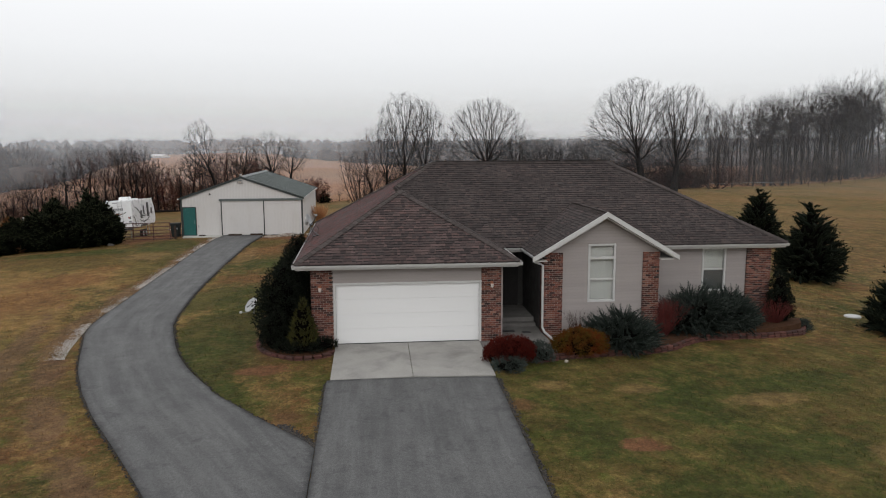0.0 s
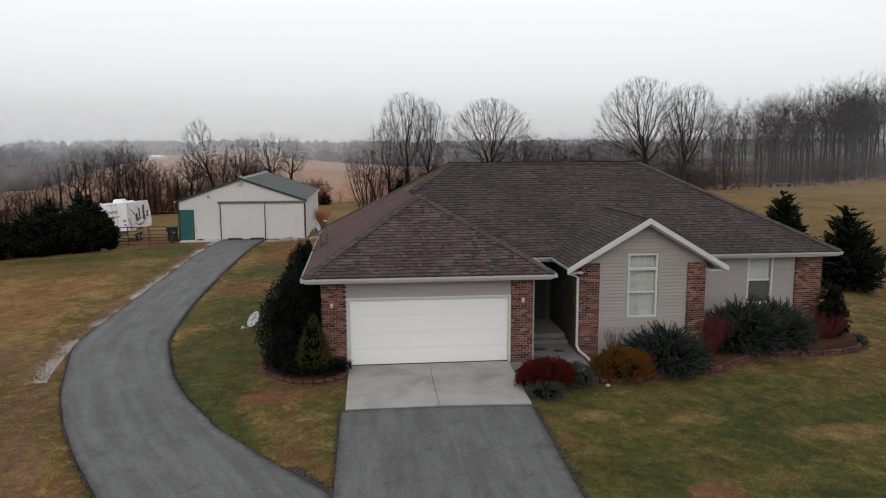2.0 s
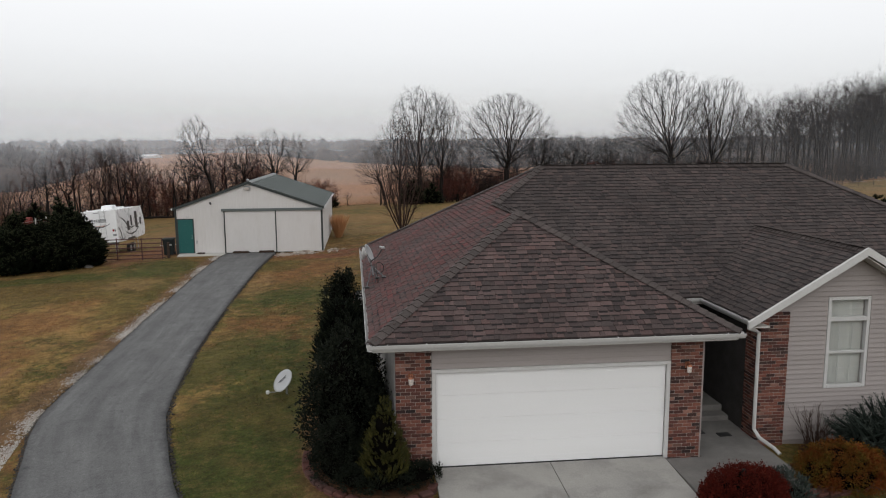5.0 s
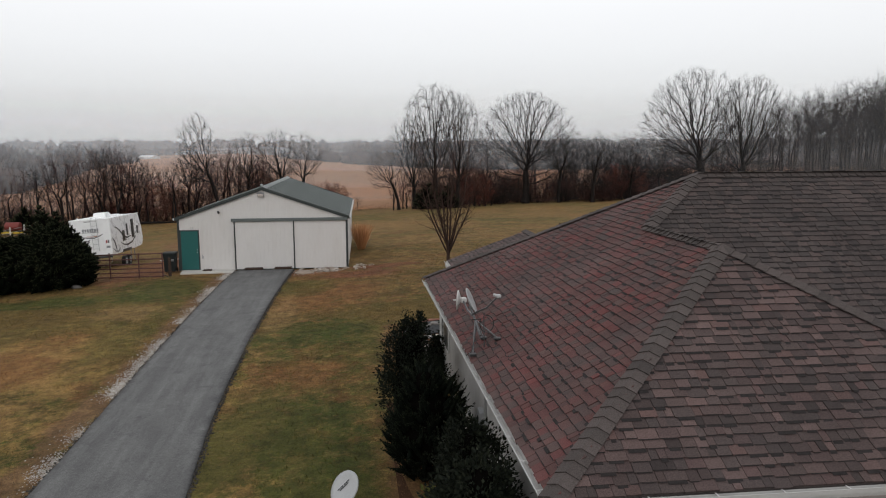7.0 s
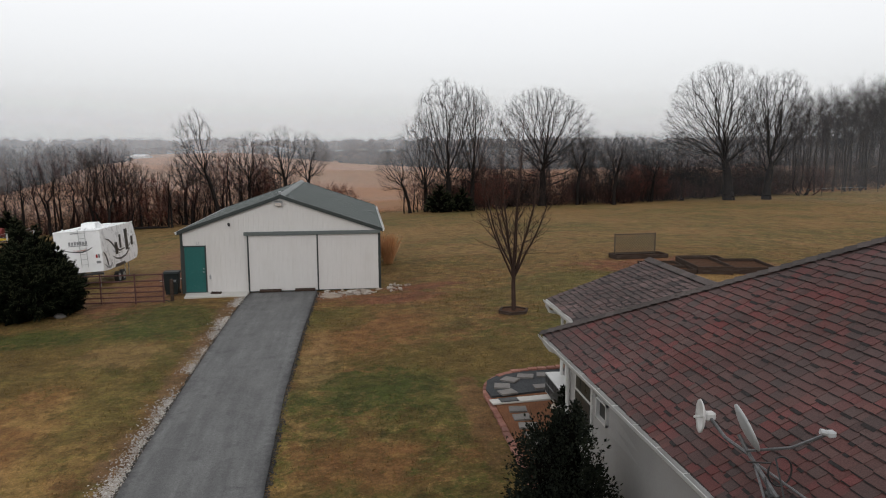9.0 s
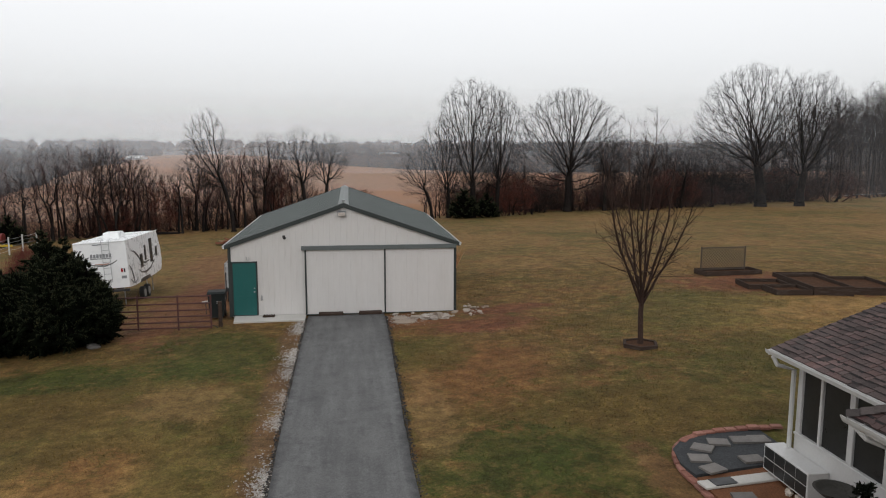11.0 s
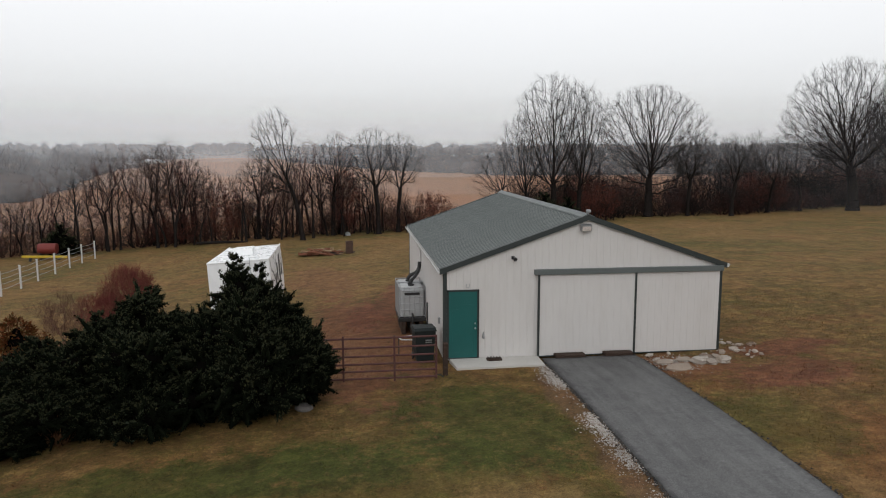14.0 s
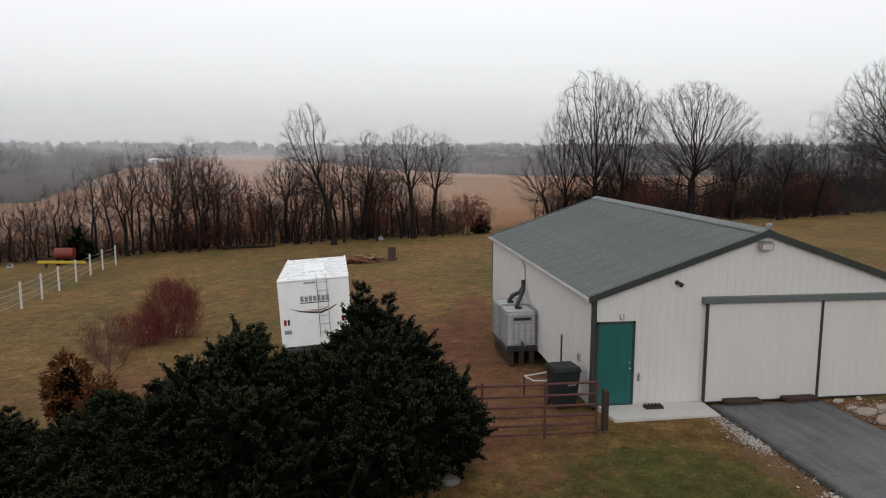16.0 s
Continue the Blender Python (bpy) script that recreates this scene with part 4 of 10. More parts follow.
def brick_pier(x0, x1, y, z0, z1, left=0.0, right=0.0, zcut=None):
    """A pier of single bricks on a mortar core; left and right are the depths of its visible flanks."""
    pier = Build().box((x0 + 0.008, y + 0.008, z0), (x1 - 0.008, y + 0.1, z1)).done("brick_pier", M_MORTAR, house, "red-brown brick pier with dark burnt bricks")
    if left:
        Build().box((x0 + 0.008, y + 0.1, z0), (x0 + 0.1, y + left, z1)).done("pier_return", M_MORTAR, pier)
    row, z = 0, z0
    while z + 0.064 <= z1 + 0.02:
        x = x0
        first = True
        while x < x1 - 0.03:
            w = 0.095 if (row % 2 and first) else 0.195
            w = min(w, x1 - x)
            part_of("brick", brick_mesh(round(w, 3)), pier, "", pose(x, y - 0.003 * ((row * 7 + int(x * 50)) % 3), z))
            first = False
            x += w + 0.01
        for depth, xs, ang in ((left, x0, 90), (right, x1, 90)):
            yy, first = y + 0.105, True
            while depth and yy < y + depth - 0.03:
                w = min(0.095 if (row % 2 == 0 and first) else 0.195, y + depth - yy)
                part_of("brick", brick_mesh(round(w, 3)), pier, "", pose(xs + (0.1 if ang == 90 and xs == x0 else 0.003), yy, z, 0, 0, 90))
                first = False
                yy += w + 0.01
        row += 1
        z += 0.075
    return pier


BRICKS = {}


def brick_mesh(w):
    if w not in BRICKS:
        BRICKS[w] = Build().box((0, 0, 0), (w, 0.1, 0.065), 0.004).mesh("brick", M_BRICK)
    return BRICKS[w]


# siding on the faces that show
lap_siding(house, "x", lambda z: [(-2.555, 2.525)], 0.03, -1, 2.15, WALL_TOP, M_SIDING)
lap_siding(house, "x", lambda z: [s for s in cut(5.58, 8.55, [WIN1], z) if z < 2.75] or cut(max(4.9, 4.62 + (z - 2.72) / 0.585), min(9.2, 9.52 - (z - 2.72) / 0.585), [WIN1], z), 0.78, -1, -0.1, 4.14, M_SIDING)
lap_siding(house, "x", lambda z: cut(9.13, 13.85, [WIN2], z), 3.31, -1, -0.4, WALL_TOP, M_SIDING)
lap_siding(house, "y", lambda z: cut(0.05, 13.44, [(11.2, 11.75, 1.85, 2.25)], z), -3.28, -1, -0.02, WALL_TOP, M_SIDING_BACK, 0.2)
# brick piers
brick_pier(-3.30, -2.56, -0.02, -0.25, WALL_TOP)
brick_pier(2.53, 3.22, -0.02, -0.15, WALL_TOP, right=0.9)
brick_pier(4.90, 5.58, 0.70, -0.35, 2.92, left=0.6)
brick_pier(8.55, 9.16, 0.70, -0.45, 2.92, right=0.9)
brick_pier(13.85, 14.88, 3.22, -0.65, WALL_TOP)
Build().box((13.9, 3.24, -0.65), (14.87, 3.31, WALL_TOP)).done("pier_core", M_MORTAR, house)

# soffits and fascia
for lo, hi in (((-3.74, -0.44, 2.668), (3.72, 0.03, 2.70)), ((-3.74, 0.03, 2.668), (-3.28, 13.76, 2.70)), ((3.28, 0.03, 2.668), (3.72, 2.9, 2.70)), ((3.28, 2.87, 2.668), (4.95, 4.6, 2.70)), ((9.12, 2.87, 2.668), (15.26, 3.31, 2.70)), ((14.85, 3.31, 2.668), (15.26, 13.76, 2.70)), ((4.58, 0.42, 2.668), (4.95, 4.6, 2.70)), ((9.12, 0.42, 2.668), (9.56, 2.87, 2.70))):
    Build().box(lo, hi).done("soffit", M_SOFFIT, house)
for lo, hi in (((-3.76, -0.47, 2.69), (3.75, -0.44, 2.82)), ((-3.76, -0.44, 2.69), (-3.73, 13.77, 2.82)), ((3.72, -0.44, 2.69), (3.75, 2.86, 2.82)), ((3.75, 2.86, 2.69), (4.55, 2.89, 2.82)), ((4.55, 0.42, 2.69), (4.58, 2.86, 2.82)),
               ((9.59, 2.86, 2.69), (15.27, 2.89, 2.82)), ((15.24, 2.89, 2.69), (15.27, 13.77, 2.82)), ((-3.76, 13.74, 2.69), (15.27, 13.77, 2.82)), ((9.56, 0.42, 2.69), (9.59, 2.86, 2.82))):
    Build().box(lo, hi).done("fascia", M_WHITE, house)
# raking trim of the gable
for s in (-1, 1):
    xe, xp = (4.40, 7.07) if s < 0 else (9.74, 7.07)
    zb = 2.86 - 0.585 * 0.12
    zp = 2.86 + 0.585 * 2.55
    Build().prism([(xe, zb - 0.12), (xe, zb + 0.045), (xp, zp + 0.065), (xp, zp - 0.11)], "y", 0.30, 0.37).done("rake_board", M_WHITE, house, "white raking gable board")
Build().prism([(4.52, 2.70), (7.07, 2.70 + 1.49), (9.62, 2.70), (9.62, 2.73), (7.07, 2.73 + 1.49), (4.52, 2.73)], "y", 0.37, 0.78).done("gable_soffit", M_SOFFIT, house)


# gutters: an open trough
def gutter(p0, p1, out, strap=0.0):
    """A K-style trough from p0 to p1 (along x or y), on the side given by out."""
    (x0, y0, z), (x1, y1, _) = p0, p1
    prof = [(0, 0), (0.06, -0.0), (0.095, 0.05), (0.115, 0.11), (0.105, 0.11), (0.085, 0.055), (0.055, 0.01), (0.01, 0.01), (0.01, 0.11), (0, 0.11)]
    b = Build()
    if abs(x1 - x0) > abs(y1 - y0):
        b.prism([(y0 + out * u, z + w) for u, w in prof], "x", x0, x1)
    else:
        b.prism([(x0 + out * u, z + w) for u, w in prof], "y", y0, y1)
    ob = b.done("gutter", M_WHITE, house, "white aluminium gutter")
    if strap:
        me = Build().box((0, 0, 0), (0.115, 0.018, 0.006)).mesh("gutter_strap", M_WHITE)
        n = int(abs(y1 - y0 + x1 - x0) / strap)
        for i in range(n):
            t = (i + 0.5) / n
            x, y = x0 + (x1 - x0) * t, y0 + (y1 - y0) * t
            if x1 == x0 < 0:  # the side eave runs askew, from the set-back front to the back corner
                back = y < 4.9
                x = x0 + ASIDE * (1 - (y + BACK * back - 0.42) / 13.43) - ASIDE * back
            part_of("gutter_strap", me, ob, "", pose(x, y, z + 0.108, 0, 0, (0 if out > 0 else 180) if abs(y1 - y0) > abs(x1 - x0) else (90 if out > 0 else -90)))
    return ob


gutter((-3.86, -0.47, 2.73), (3.86, -0.47, 2.73), -1, 0.75)
gutter((-3.76, -0.58, 2.73), (-3.76, 13.85, 2.73), -1, 0.75)
gutter((3.75, -0.47, 2.73), (3.75, 2.86, 2.73), 1)
gutter((3.75, 2.86, 2.73), (4.55, 2.86, 2.73), -1)
gutter((4.55, 0.42, 2.73), (4.55, 2.86, 2.73), -1)
gutter((9.62, 2.86, 2.73), (15.36, 2.86, 2.73), -1, 0.9)
gutter((15.27, 2.86, 2.73), (15.27, 13.85, 2.73), 1)
Build().box((9.66, 0.34, 2.70), (9.76, 0.62, 2.80), 0.015).done("gutter_end", M_WHITE, house)

# downspouts
for pts, lab in (([(4.50, 0.5, 2.74), (4.50, 0.48, 2.66), (4.70, 0.60, 2.58), (4.84, 0.66, 2.5), (4.85, 0.66, 0.25), (4.90, 0.5, 0.1), (5.02, 0.1, 0.02), (5.08, -0.05, -0.06)], "white downspout with an elbow at its foot"),
                 ([(-3.80, 13.6, 2.74), (-3.7, 13.5, 2.6), (-3.36, 13.38, 2.45), (-3.36, 13.38, 0.2), (-3.5, 13.38, 0.1)], "white downspout"),
                 ([(-3.36, 5.75, 2.62), (-3.36, 5.75, 0.6), (-3.36, 5.75, 0.15)], "grey service conduit")):
    Build().tube(pts, 0.042 if "white" in lab else 0.03, 8).done("downspout" if "white" in lab else "conduit", M_WHITE if "white" in lab else M_STEEL, house, lab)
Build().box((-3.42, 6.0, 1.15), (-3.30, 6.3, 1.75), 0.01).done("meter_box", M_STEEL, house, "grey electric meter box")
Build().box((-3.40, 6.6, 0.95), (-3.30, 6.85, 1.35), 0.01).done("meter_box", M_BLACK, house, "dark utility box")

# sectional garage door in its white casing
gd = Build().box((-2.56, -0.005, -0.02), (-2.47, 0.05, 2.06), 0.006).box((2.45, -0.005, -0.02), (2.54, 0.05, 2.06), 0.006).box((-2.56, -0.008, 2.06), (2.54, 0.05, 2.14), 0.006)
gd.done("door_casing", M_WHITE, house, "white garage door casing")
garage_door = Build().box((-2.47, 0.10, 0.0), (2.45, 0.13, 2.08)).done("garage_door", M_DOOR_WHITE, house, "closed white sectional double garage door")
for i in range(4):
    z0 = 0.012 + i * 0.516
    sec = Build().box((-2.47, 0.075, z0), (2.45, 0.10, z0 + 0.513), 0.003).done("door_section", M_DOOR_WHITE, garage_door)
    for z in (z0 + 0.13, z0 + 0.39):
        Build().box((-2.45, 0.0735, z - 0.02), (2.43, 0.078, z + 0.02), 0.002).done("raised_rib", M_DOOR_WHITE, sec)
Build().box((-2.47, 0.06, -0.02), (2.45, 0.12, 0.014)).done("bottom_seal", M_BLACK, garage_door)


def coach_lamp(x, y, z):
    lamp = thing("wall_lamp", "small copper and glass coach lamp on a brick pier", "lamp", (x, y, z), group="garage lamps")
    Build().box((-0.05, -0.02, -0.07), (0.05, 0.02, 0.07), 0.008).done("back_plate", M_COPPER, lamp)
    Build().tube([(0, -0.02, 0.03), (0, -0.09, 0.07), (0, -0.11, 0.03)], 0.012, 6).done("arm", M_COPPER, lamp)
    Build().lathe([(0.015, -0.14), (0.045, -0.13), (0.055, -0.02), (0.05, 0.0)], (0, -0.11, 0), 8).done("shade", M_LAMP_GLASS, lamp, "frosted glass shade")
    Build().lathe([(0.06, 0.0), (0.05, 0.03), (0.01, 0.06)], (0, -0.11, 0), 8).done("cap", M_COPPER, lamp)
    return lamp


M_COPPER = surface("copper", (0.45, 0.20, 0.12), (0.30, 0.12, 0.08), 0.4, metal=0.8)
M_LAMP_GLASS = surface("frosted_glass", (0.62, 0.56, 0.52), (0.55, 0.5, 0.46), 0.3)
coach_lamp(-2.74, 0.97, 2.02)
coach_lamp(3.13, 0.97, 2.05)


def window(x0, x1, z0, z1, y, transom=0.0):
    win = part_of("window", Build().box((x0 - 0.05, y + 0.13, z0), (x1 + 0.05, y + 0.15, z1)).mesh("window", M_CURTAIN), house, "white-framed sash window with pale curtains")
    fr = Build()
    for lo, hi in (((x0 - 0.055, z0 - 0.055), (x0 + 0.02, z1 + 0.055)), ((x1 - 0.02, z0 - 0.055), (x1 + 0.055, z1 + 0.055))):
        fr.box((lo[0], y - 0.05, lo[1]), (hi[0], y + 0.06, hi[1]), 0.006)
    fr.box((x0 + 0.02, y - 0.05, z0 - 0.055), (x1 - 0.02, y + 0.06, z0 + 0.02), 0.006).box((x0 + 0.02, y - 0.05, z1 - 0.02), (x1 - 0.02, y + 0.06, z1 + 0.055), 0.006)
    fr.done("window_frame", M_WHITE, win)
    top = z1
    if transom:
        Build().box((x0 + 0.02, y - 0.045, transom - 0.05), (x1 - 0.02, y + 0.06, transom + 0.05), 0.006).done("transom_bar", M_WHITE, win)
        top = transom
    m = (z0 + top) / 2
    Build().box((x0 + 0.02, y - 0.02, m - 0.03), (x1 - 0.02, y + 0.05, m + 0.03), 0.006).done("meeting_rail", M_WHITE, win)
    for a, b in ((z0 + 0.02, m - 0.03), (m + 0.03, top - 0.05), (top + 0.05, z1 - 0.02)):
        if b - a > 0.05:
            pane = Build().box((x0 + 0.02, y + 0.02, a), (x1 - 0.02, y + 0.026, b)).done("pane", M_GLASS, win)
            pane.visible_shadow = False
    # thin bars that split the lower sash into lights
    for i in (1, 2) if transom else ():
        x = x0 + (x1 - x0) * i / 3
        Build().box((x - 0.007, y + 0.028, z0 + 0.02), (x + 0.007, y + 0.036, m - 0.03)).done("glazing_bar", M_WHITE, win)
        Build().box((x - 0.007, y + 0.028, m + 0.03), (x + 0.007, y + 0.036, top - 0.05)).done("glazing_bar", M_WHITE, win)
    for z in ((z0 + m) / 2, (m + top) / 2) if transom else ():
        Build().box((x0 + 0.02, y + 0.029, z - 0.007), (x1 - 0.02, y + 0.035, z + 0.007)).done("glazing_bar", M_WHITE, win)
    return win


window(*WIN1, 0.80, 2.72)
w2 = window(*WIN2, 3.33)
Build().box((WIN2[0] + 0.02, 3.375, WIN2[2]), (WIN2[1] - 0.02, 3.395, 1.72)).done("dark_blind", surface("grey_blind", (0.085, 0.085, 0.085), (0.06, 0.06, 0.06), 0.8), w2)
# small louvre on the side wall
lv = Build().box((-3.33, 11.2, 1.85), (-3.2, 11.24, 2.25)).box((-3.33, 11.71, 1.85), (-3.2, 11.75, 2.25)).box((-3.33, 11.2, 1.85), (-3.2, 11.75, 1.89)).box((-3.33, 11.2, 2.21), (-3.2, 11.75, 2.25)).done("vent", M_WHITE, house, "small dark louvred side window")
Build().box((-3.26, 11.24, 1.89), (-3.24, 11.71, 2.21)).done("pane", M_SCREEN, lv)

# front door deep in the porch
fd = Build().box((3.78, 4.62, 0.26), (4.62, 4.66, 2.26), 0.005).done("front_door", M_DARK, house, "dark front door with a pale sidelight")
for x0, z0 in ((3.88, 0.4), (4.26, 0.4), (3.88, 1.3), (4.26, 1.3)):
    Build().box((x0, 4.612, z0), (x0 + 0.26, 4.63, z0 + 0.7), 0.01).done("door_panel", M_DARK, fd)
Build().ball((4.55, 4.58, 1.2), 0.035).done("door_handle", M_STEEL, fd)
Build().box((3.70, 4.58, 0.24), (3.78, 4.62, 2.3)).box((4.62, 4.58, 0.24), (4.70, 4.62, 2.3)).box((3.70, 4.58, 2.26), (4.70, 4.62, 2.34)).done("door_frame", M_SOFFIT, house)
mat_ob = Build().box((3.75, 2.15, -0.03), (4.2, 2.4, -0.012), 0.004).done("door_mat", M_BLACK)
tagged(mat_ob, "small dark mat on the porch floor", "mat")
mat_ob = Build().box((4.45, 1.95, -0.03), (4.75, 2.15, -0.012), 0.004).done("door_mat", M_BLACK)
tagged(mat_ob, "small dark mat on the porch floor", "mat")

# ---- roof of the house ----
def set_back(ob):
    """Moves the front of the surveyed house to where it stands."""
    for child in ob.children:
        at = child.matrix_basis.translation
        if at.length > 0:
            if at.y < 4.9:
                child.matrix_basis = Matrix.Translation((ASIDE, BACK, 0)) @ child.matrix_basis
        else:
            for v in child.data.vertices:
                if v.co.y < 4.9:
                    v.co.x += ASIDE
                    v.co.y += BACK
        set_back(child)


set_back(house)

R_L, R_R, R_Y, R_Z = 1.69, 9.5, 8.35, 6.0
A_X, A_Y, A_Z = 0.12, 4.1, EAVE + 2.176
J_X, J_Y = 0.066, 6.96
roof = Build()
planes = [
    [(-3.54, 0.5, EAVE), (4.03, 0.5, EAVE), (A_X, A_Y, A_Z)],
    [(4.03, 0.5, EAVE), (3.97, 3.9, EAVE), (J_X, J_Y, A_Z), (A_X, A_Y, A_Z)],
    [(-3.79, 13.8, EAVE), (-3.54, 0.5, EAVE), (A_X, A_Y, A_Z), (J_X, J_Y, A_Z), (R_L, R_Y, R_Z)],
    [(3.97, 3.83, EAVE), (15.55, 3.83, EAVE), (R_R, R_Y, R_Z), (R_L, R_Y, R_Z), (J_X, J_Y, A_Z)],
    [(15.55, 3.83, EAVE), (15.3, 13.8, EAVE), (R_R, R_Y, R_Z)],
    [(15.3, 13.8, EAVE), (-3.79, 13.8, EAVE), (R_L, R_Y, R_Z), (R_R, R_Y, R_Z)],
]
for p in planes:
    roof.slab([(x, y, z - 0.005) for x, y, z in p], 0.05)
G_Z, G_B = 2.86 + 0.585 * 2.55, 3.83 + (2.86 + 0.585 * 2.55 - EAVE) / FRONT
planes2 = [[(4.77, 1.37, 2.86), (4.77, 3.9, 2.86), (7.32, G_B + 0.2, G_Z), (7.32, 1.37, G_Z)][::-1], [(9.87, 3.9, 2.86), (9.87, 1.37, 2.86), (7.32, 1.37, G_Z), (7.32, G_B + 0.2, G_Z)][::-1]]
for p in planes2:
    roof.slab([(x, y, z - 0.005) for x, y, z in p], 0.05)
roof_ob = roof.done("roof", M_ROOFDECK, house, "brown and russet laminated shingle roof")

TABS = {}


def tab_mesh(i):
    """One of a few shingle tabs: origin at its lower left corner, x along the eave, y up the slope, z out."""
    if i not in TABS:
        w = 0.10 + 0.04 * i
        v = [(0.003, 0, 0), (w - 0.003, 0, 0), (w - 0.003, 0, 0.022), (0.003, 0, 0.022), (0.003, 0.17, 0.004), (w - 0.003, 0.17, 0.004), (0.003, 0.17, -0.003), (w - 0.003, 0.17, -0.003)]
        f = [(0, 1, 2, 3), (3, 2, 5, 4), (1, 7, 5, 2), (0, 3, 4, 6)]
        TABS[i] = (w, Build().add(v, f).mesh("shingle", M_SHINGLE_OB), np.array(v), f)
    return TABS[i]


TONE_TABS = {}
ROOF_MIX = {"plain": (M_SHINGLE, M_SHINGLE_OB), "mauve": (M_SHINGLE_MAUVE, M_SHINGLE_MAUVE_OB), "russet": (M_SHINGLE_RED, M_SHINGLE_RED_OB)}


def tone_tab(i, mix_of):
    """The same tab in one of the roof's colour mixes."""
    if (i, mix_of) not in TONE_TABS:
        w, me, v, f = tab_mesh(i)
        TONE_TABS[i, mix_of] = Build().add([tuple(p) for p in v], f).mesh("shingle", ROOF_MIX[mix_of][1])
    return TONE_TABS[i, mix_of]


def shingle(parent, corners, near=None, hidden=None, course=0.145, mix_of="plain"):
    """Courses of tabs over a convex roof plane whose first edge is the eave. near(x, y): tabs that are pieces of their own."""
    c = [Vector(p) for p in corners]
    u = (c[1] - c[0]).normalized()
    nrm = (c[1] - c[0]).cross(c[2] - c[0]).normalized()
    up = nrm.cross(u)
    loc = [((p - c[0]).dot(u), (p - c[0]).dot(up)) for p in c]
    top = max(q[1] for q in loc)
    rs = random.Random(int(abs(corners[0][0] * 31 + corners[0][1] * 17)) + len(corners))
    rest, bands = Build(), Build()
    made = 0
    w0 = 0.0
    while w0 < top - 0.02:
        wm = min(w0 + 0.05, top - 0.01)
        xs = []
        for (a0, b0), (a1, b1) in zip(loc, loc[1:] + loc[:1]):
            if (b0 - wm) * (b1 - wm) < 0:
                xs.append(a0 + (a1 - a0) * (wm - b0) / (b1 - b0))
        if len(xs) >= 2:
            lo, hi = min(xs), max(xs)
            a = lo
            while a < hi:
                k = rs.randrange(5)
                while k and a + tab_mesh(k)[0] > hi + 0.02:
                    k -= 1
                w, me, v, f = tab_mesh(k)
                if a + w * 0.5 > lo and a + w * 0.5 < hi:
                    drop = rs.choice((0, 0, 0.006, 0.02))
                    o = c[0] + u * a + up * (w0 - drop) + nrm * (0.003 + 0.009 * rs.random())
                    q = o + u * w * 0.5 + up * 0.07
                    if not (hidden and hidden(q)):
                        m = Matrix((u, up, nrm)).transposed().to_4x4()
                        m.translation = o
                        # dark strip below the tab: painted course shadow, thicker where a granule band shows
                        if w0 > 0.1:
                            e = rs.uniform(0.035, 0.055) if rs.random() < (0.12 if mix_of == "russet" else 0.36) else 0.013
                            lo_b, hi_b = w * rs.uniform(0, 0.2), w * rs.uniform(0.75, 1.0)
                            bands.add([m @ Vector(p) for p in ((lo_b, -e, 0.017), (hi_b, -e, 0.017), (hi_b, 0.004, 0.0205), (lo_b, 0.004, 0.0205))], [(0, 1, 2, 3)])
                        if near and made < 300 and near(q.x, q.y):
                            part_of("shingle", tone_tab(k, mix_of), parent, "", m)
                            made += 1
                        else:
                            rest.add([m @ Vector(p) for p in v], f)
                a += w
        w0 += course
    if rest.v:
        tagged(rest.done("shingles", ROOF_MIX[mix_of][0], parent), kind="stuff")
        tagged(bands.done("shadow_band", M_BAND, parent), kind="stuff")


def under(q):
    return roof_z(q.x, q.y) > q.z + 0.12


def cap_row(parent, p0, p1, left, right, size=0.19):
    """Overlapping bent caps from p0 (low) to p1 along a hip or ridge; left and right point down its two slopes."""
    p0, p1 = Vector(p0), Vector(p1)
    d = (p1 - p0).normalized()
    L, R = (Vector(left) - d * Vector(left).dot(d)).normalized(), (Vector(right) - d * Vector(right).dot(d)).normalized()
    up = (-(L + R)).normalized()
    v = []
    for t, h in ((0, 0.066), (0.24, 0.044)):
        v += [d * t + L * 0.165 + up * h, d * t + up * (h + 0.006), d * t + R * 0.165 + up * h]
    v += [q - up * 0.03 for q in v[:3]]
    me = Build().add(v, [(0, 1, 4, 3), (1, 2, 5, 4), (0, 6, 7, 1), (1, 7, 8, 2)]).mesh("ridge_cap", M_CAP)
    n = int((p1 - p0).length / size)
    for i in range(n):
        part_of("ridge_cap", me, parent, "", Matrix.Translation(p0 + (p1 - p0) * (i / n)))

# ---- the metal shed ----
SX0, SX1, SY0, SY1, SZ = -15.78, -6.46, 34.42, 47.75, -0.24
SE, SP, SXM = 2.76, 4.36, -11.12
shed = thing("shed", "cream metal shed with dark green trim and a grey-green ribbed roof", "shed")


def rib_sheet(u0, u1, z0, ztop, pitch=0.229, depth=0.006, holes=()):
    """Ribbed metal: strips (u, out) from z0 up to ztop(u), leaving out holes."""
    pts, u = [], u0
    while u < u1:
        pts += [(u, 0.0), (min(u + pitch - 0.05, u1), 0.0), (min(u + pitch - 0.04, u1), depth), (min(u + pitch - 0.01, u1), depth)]
        u += pitch
    pts.append((u1, 0.0))
    return [(a, b) for a, b in zip(pts, pts[1:]) if b[0] - a[0] > 1e-4]


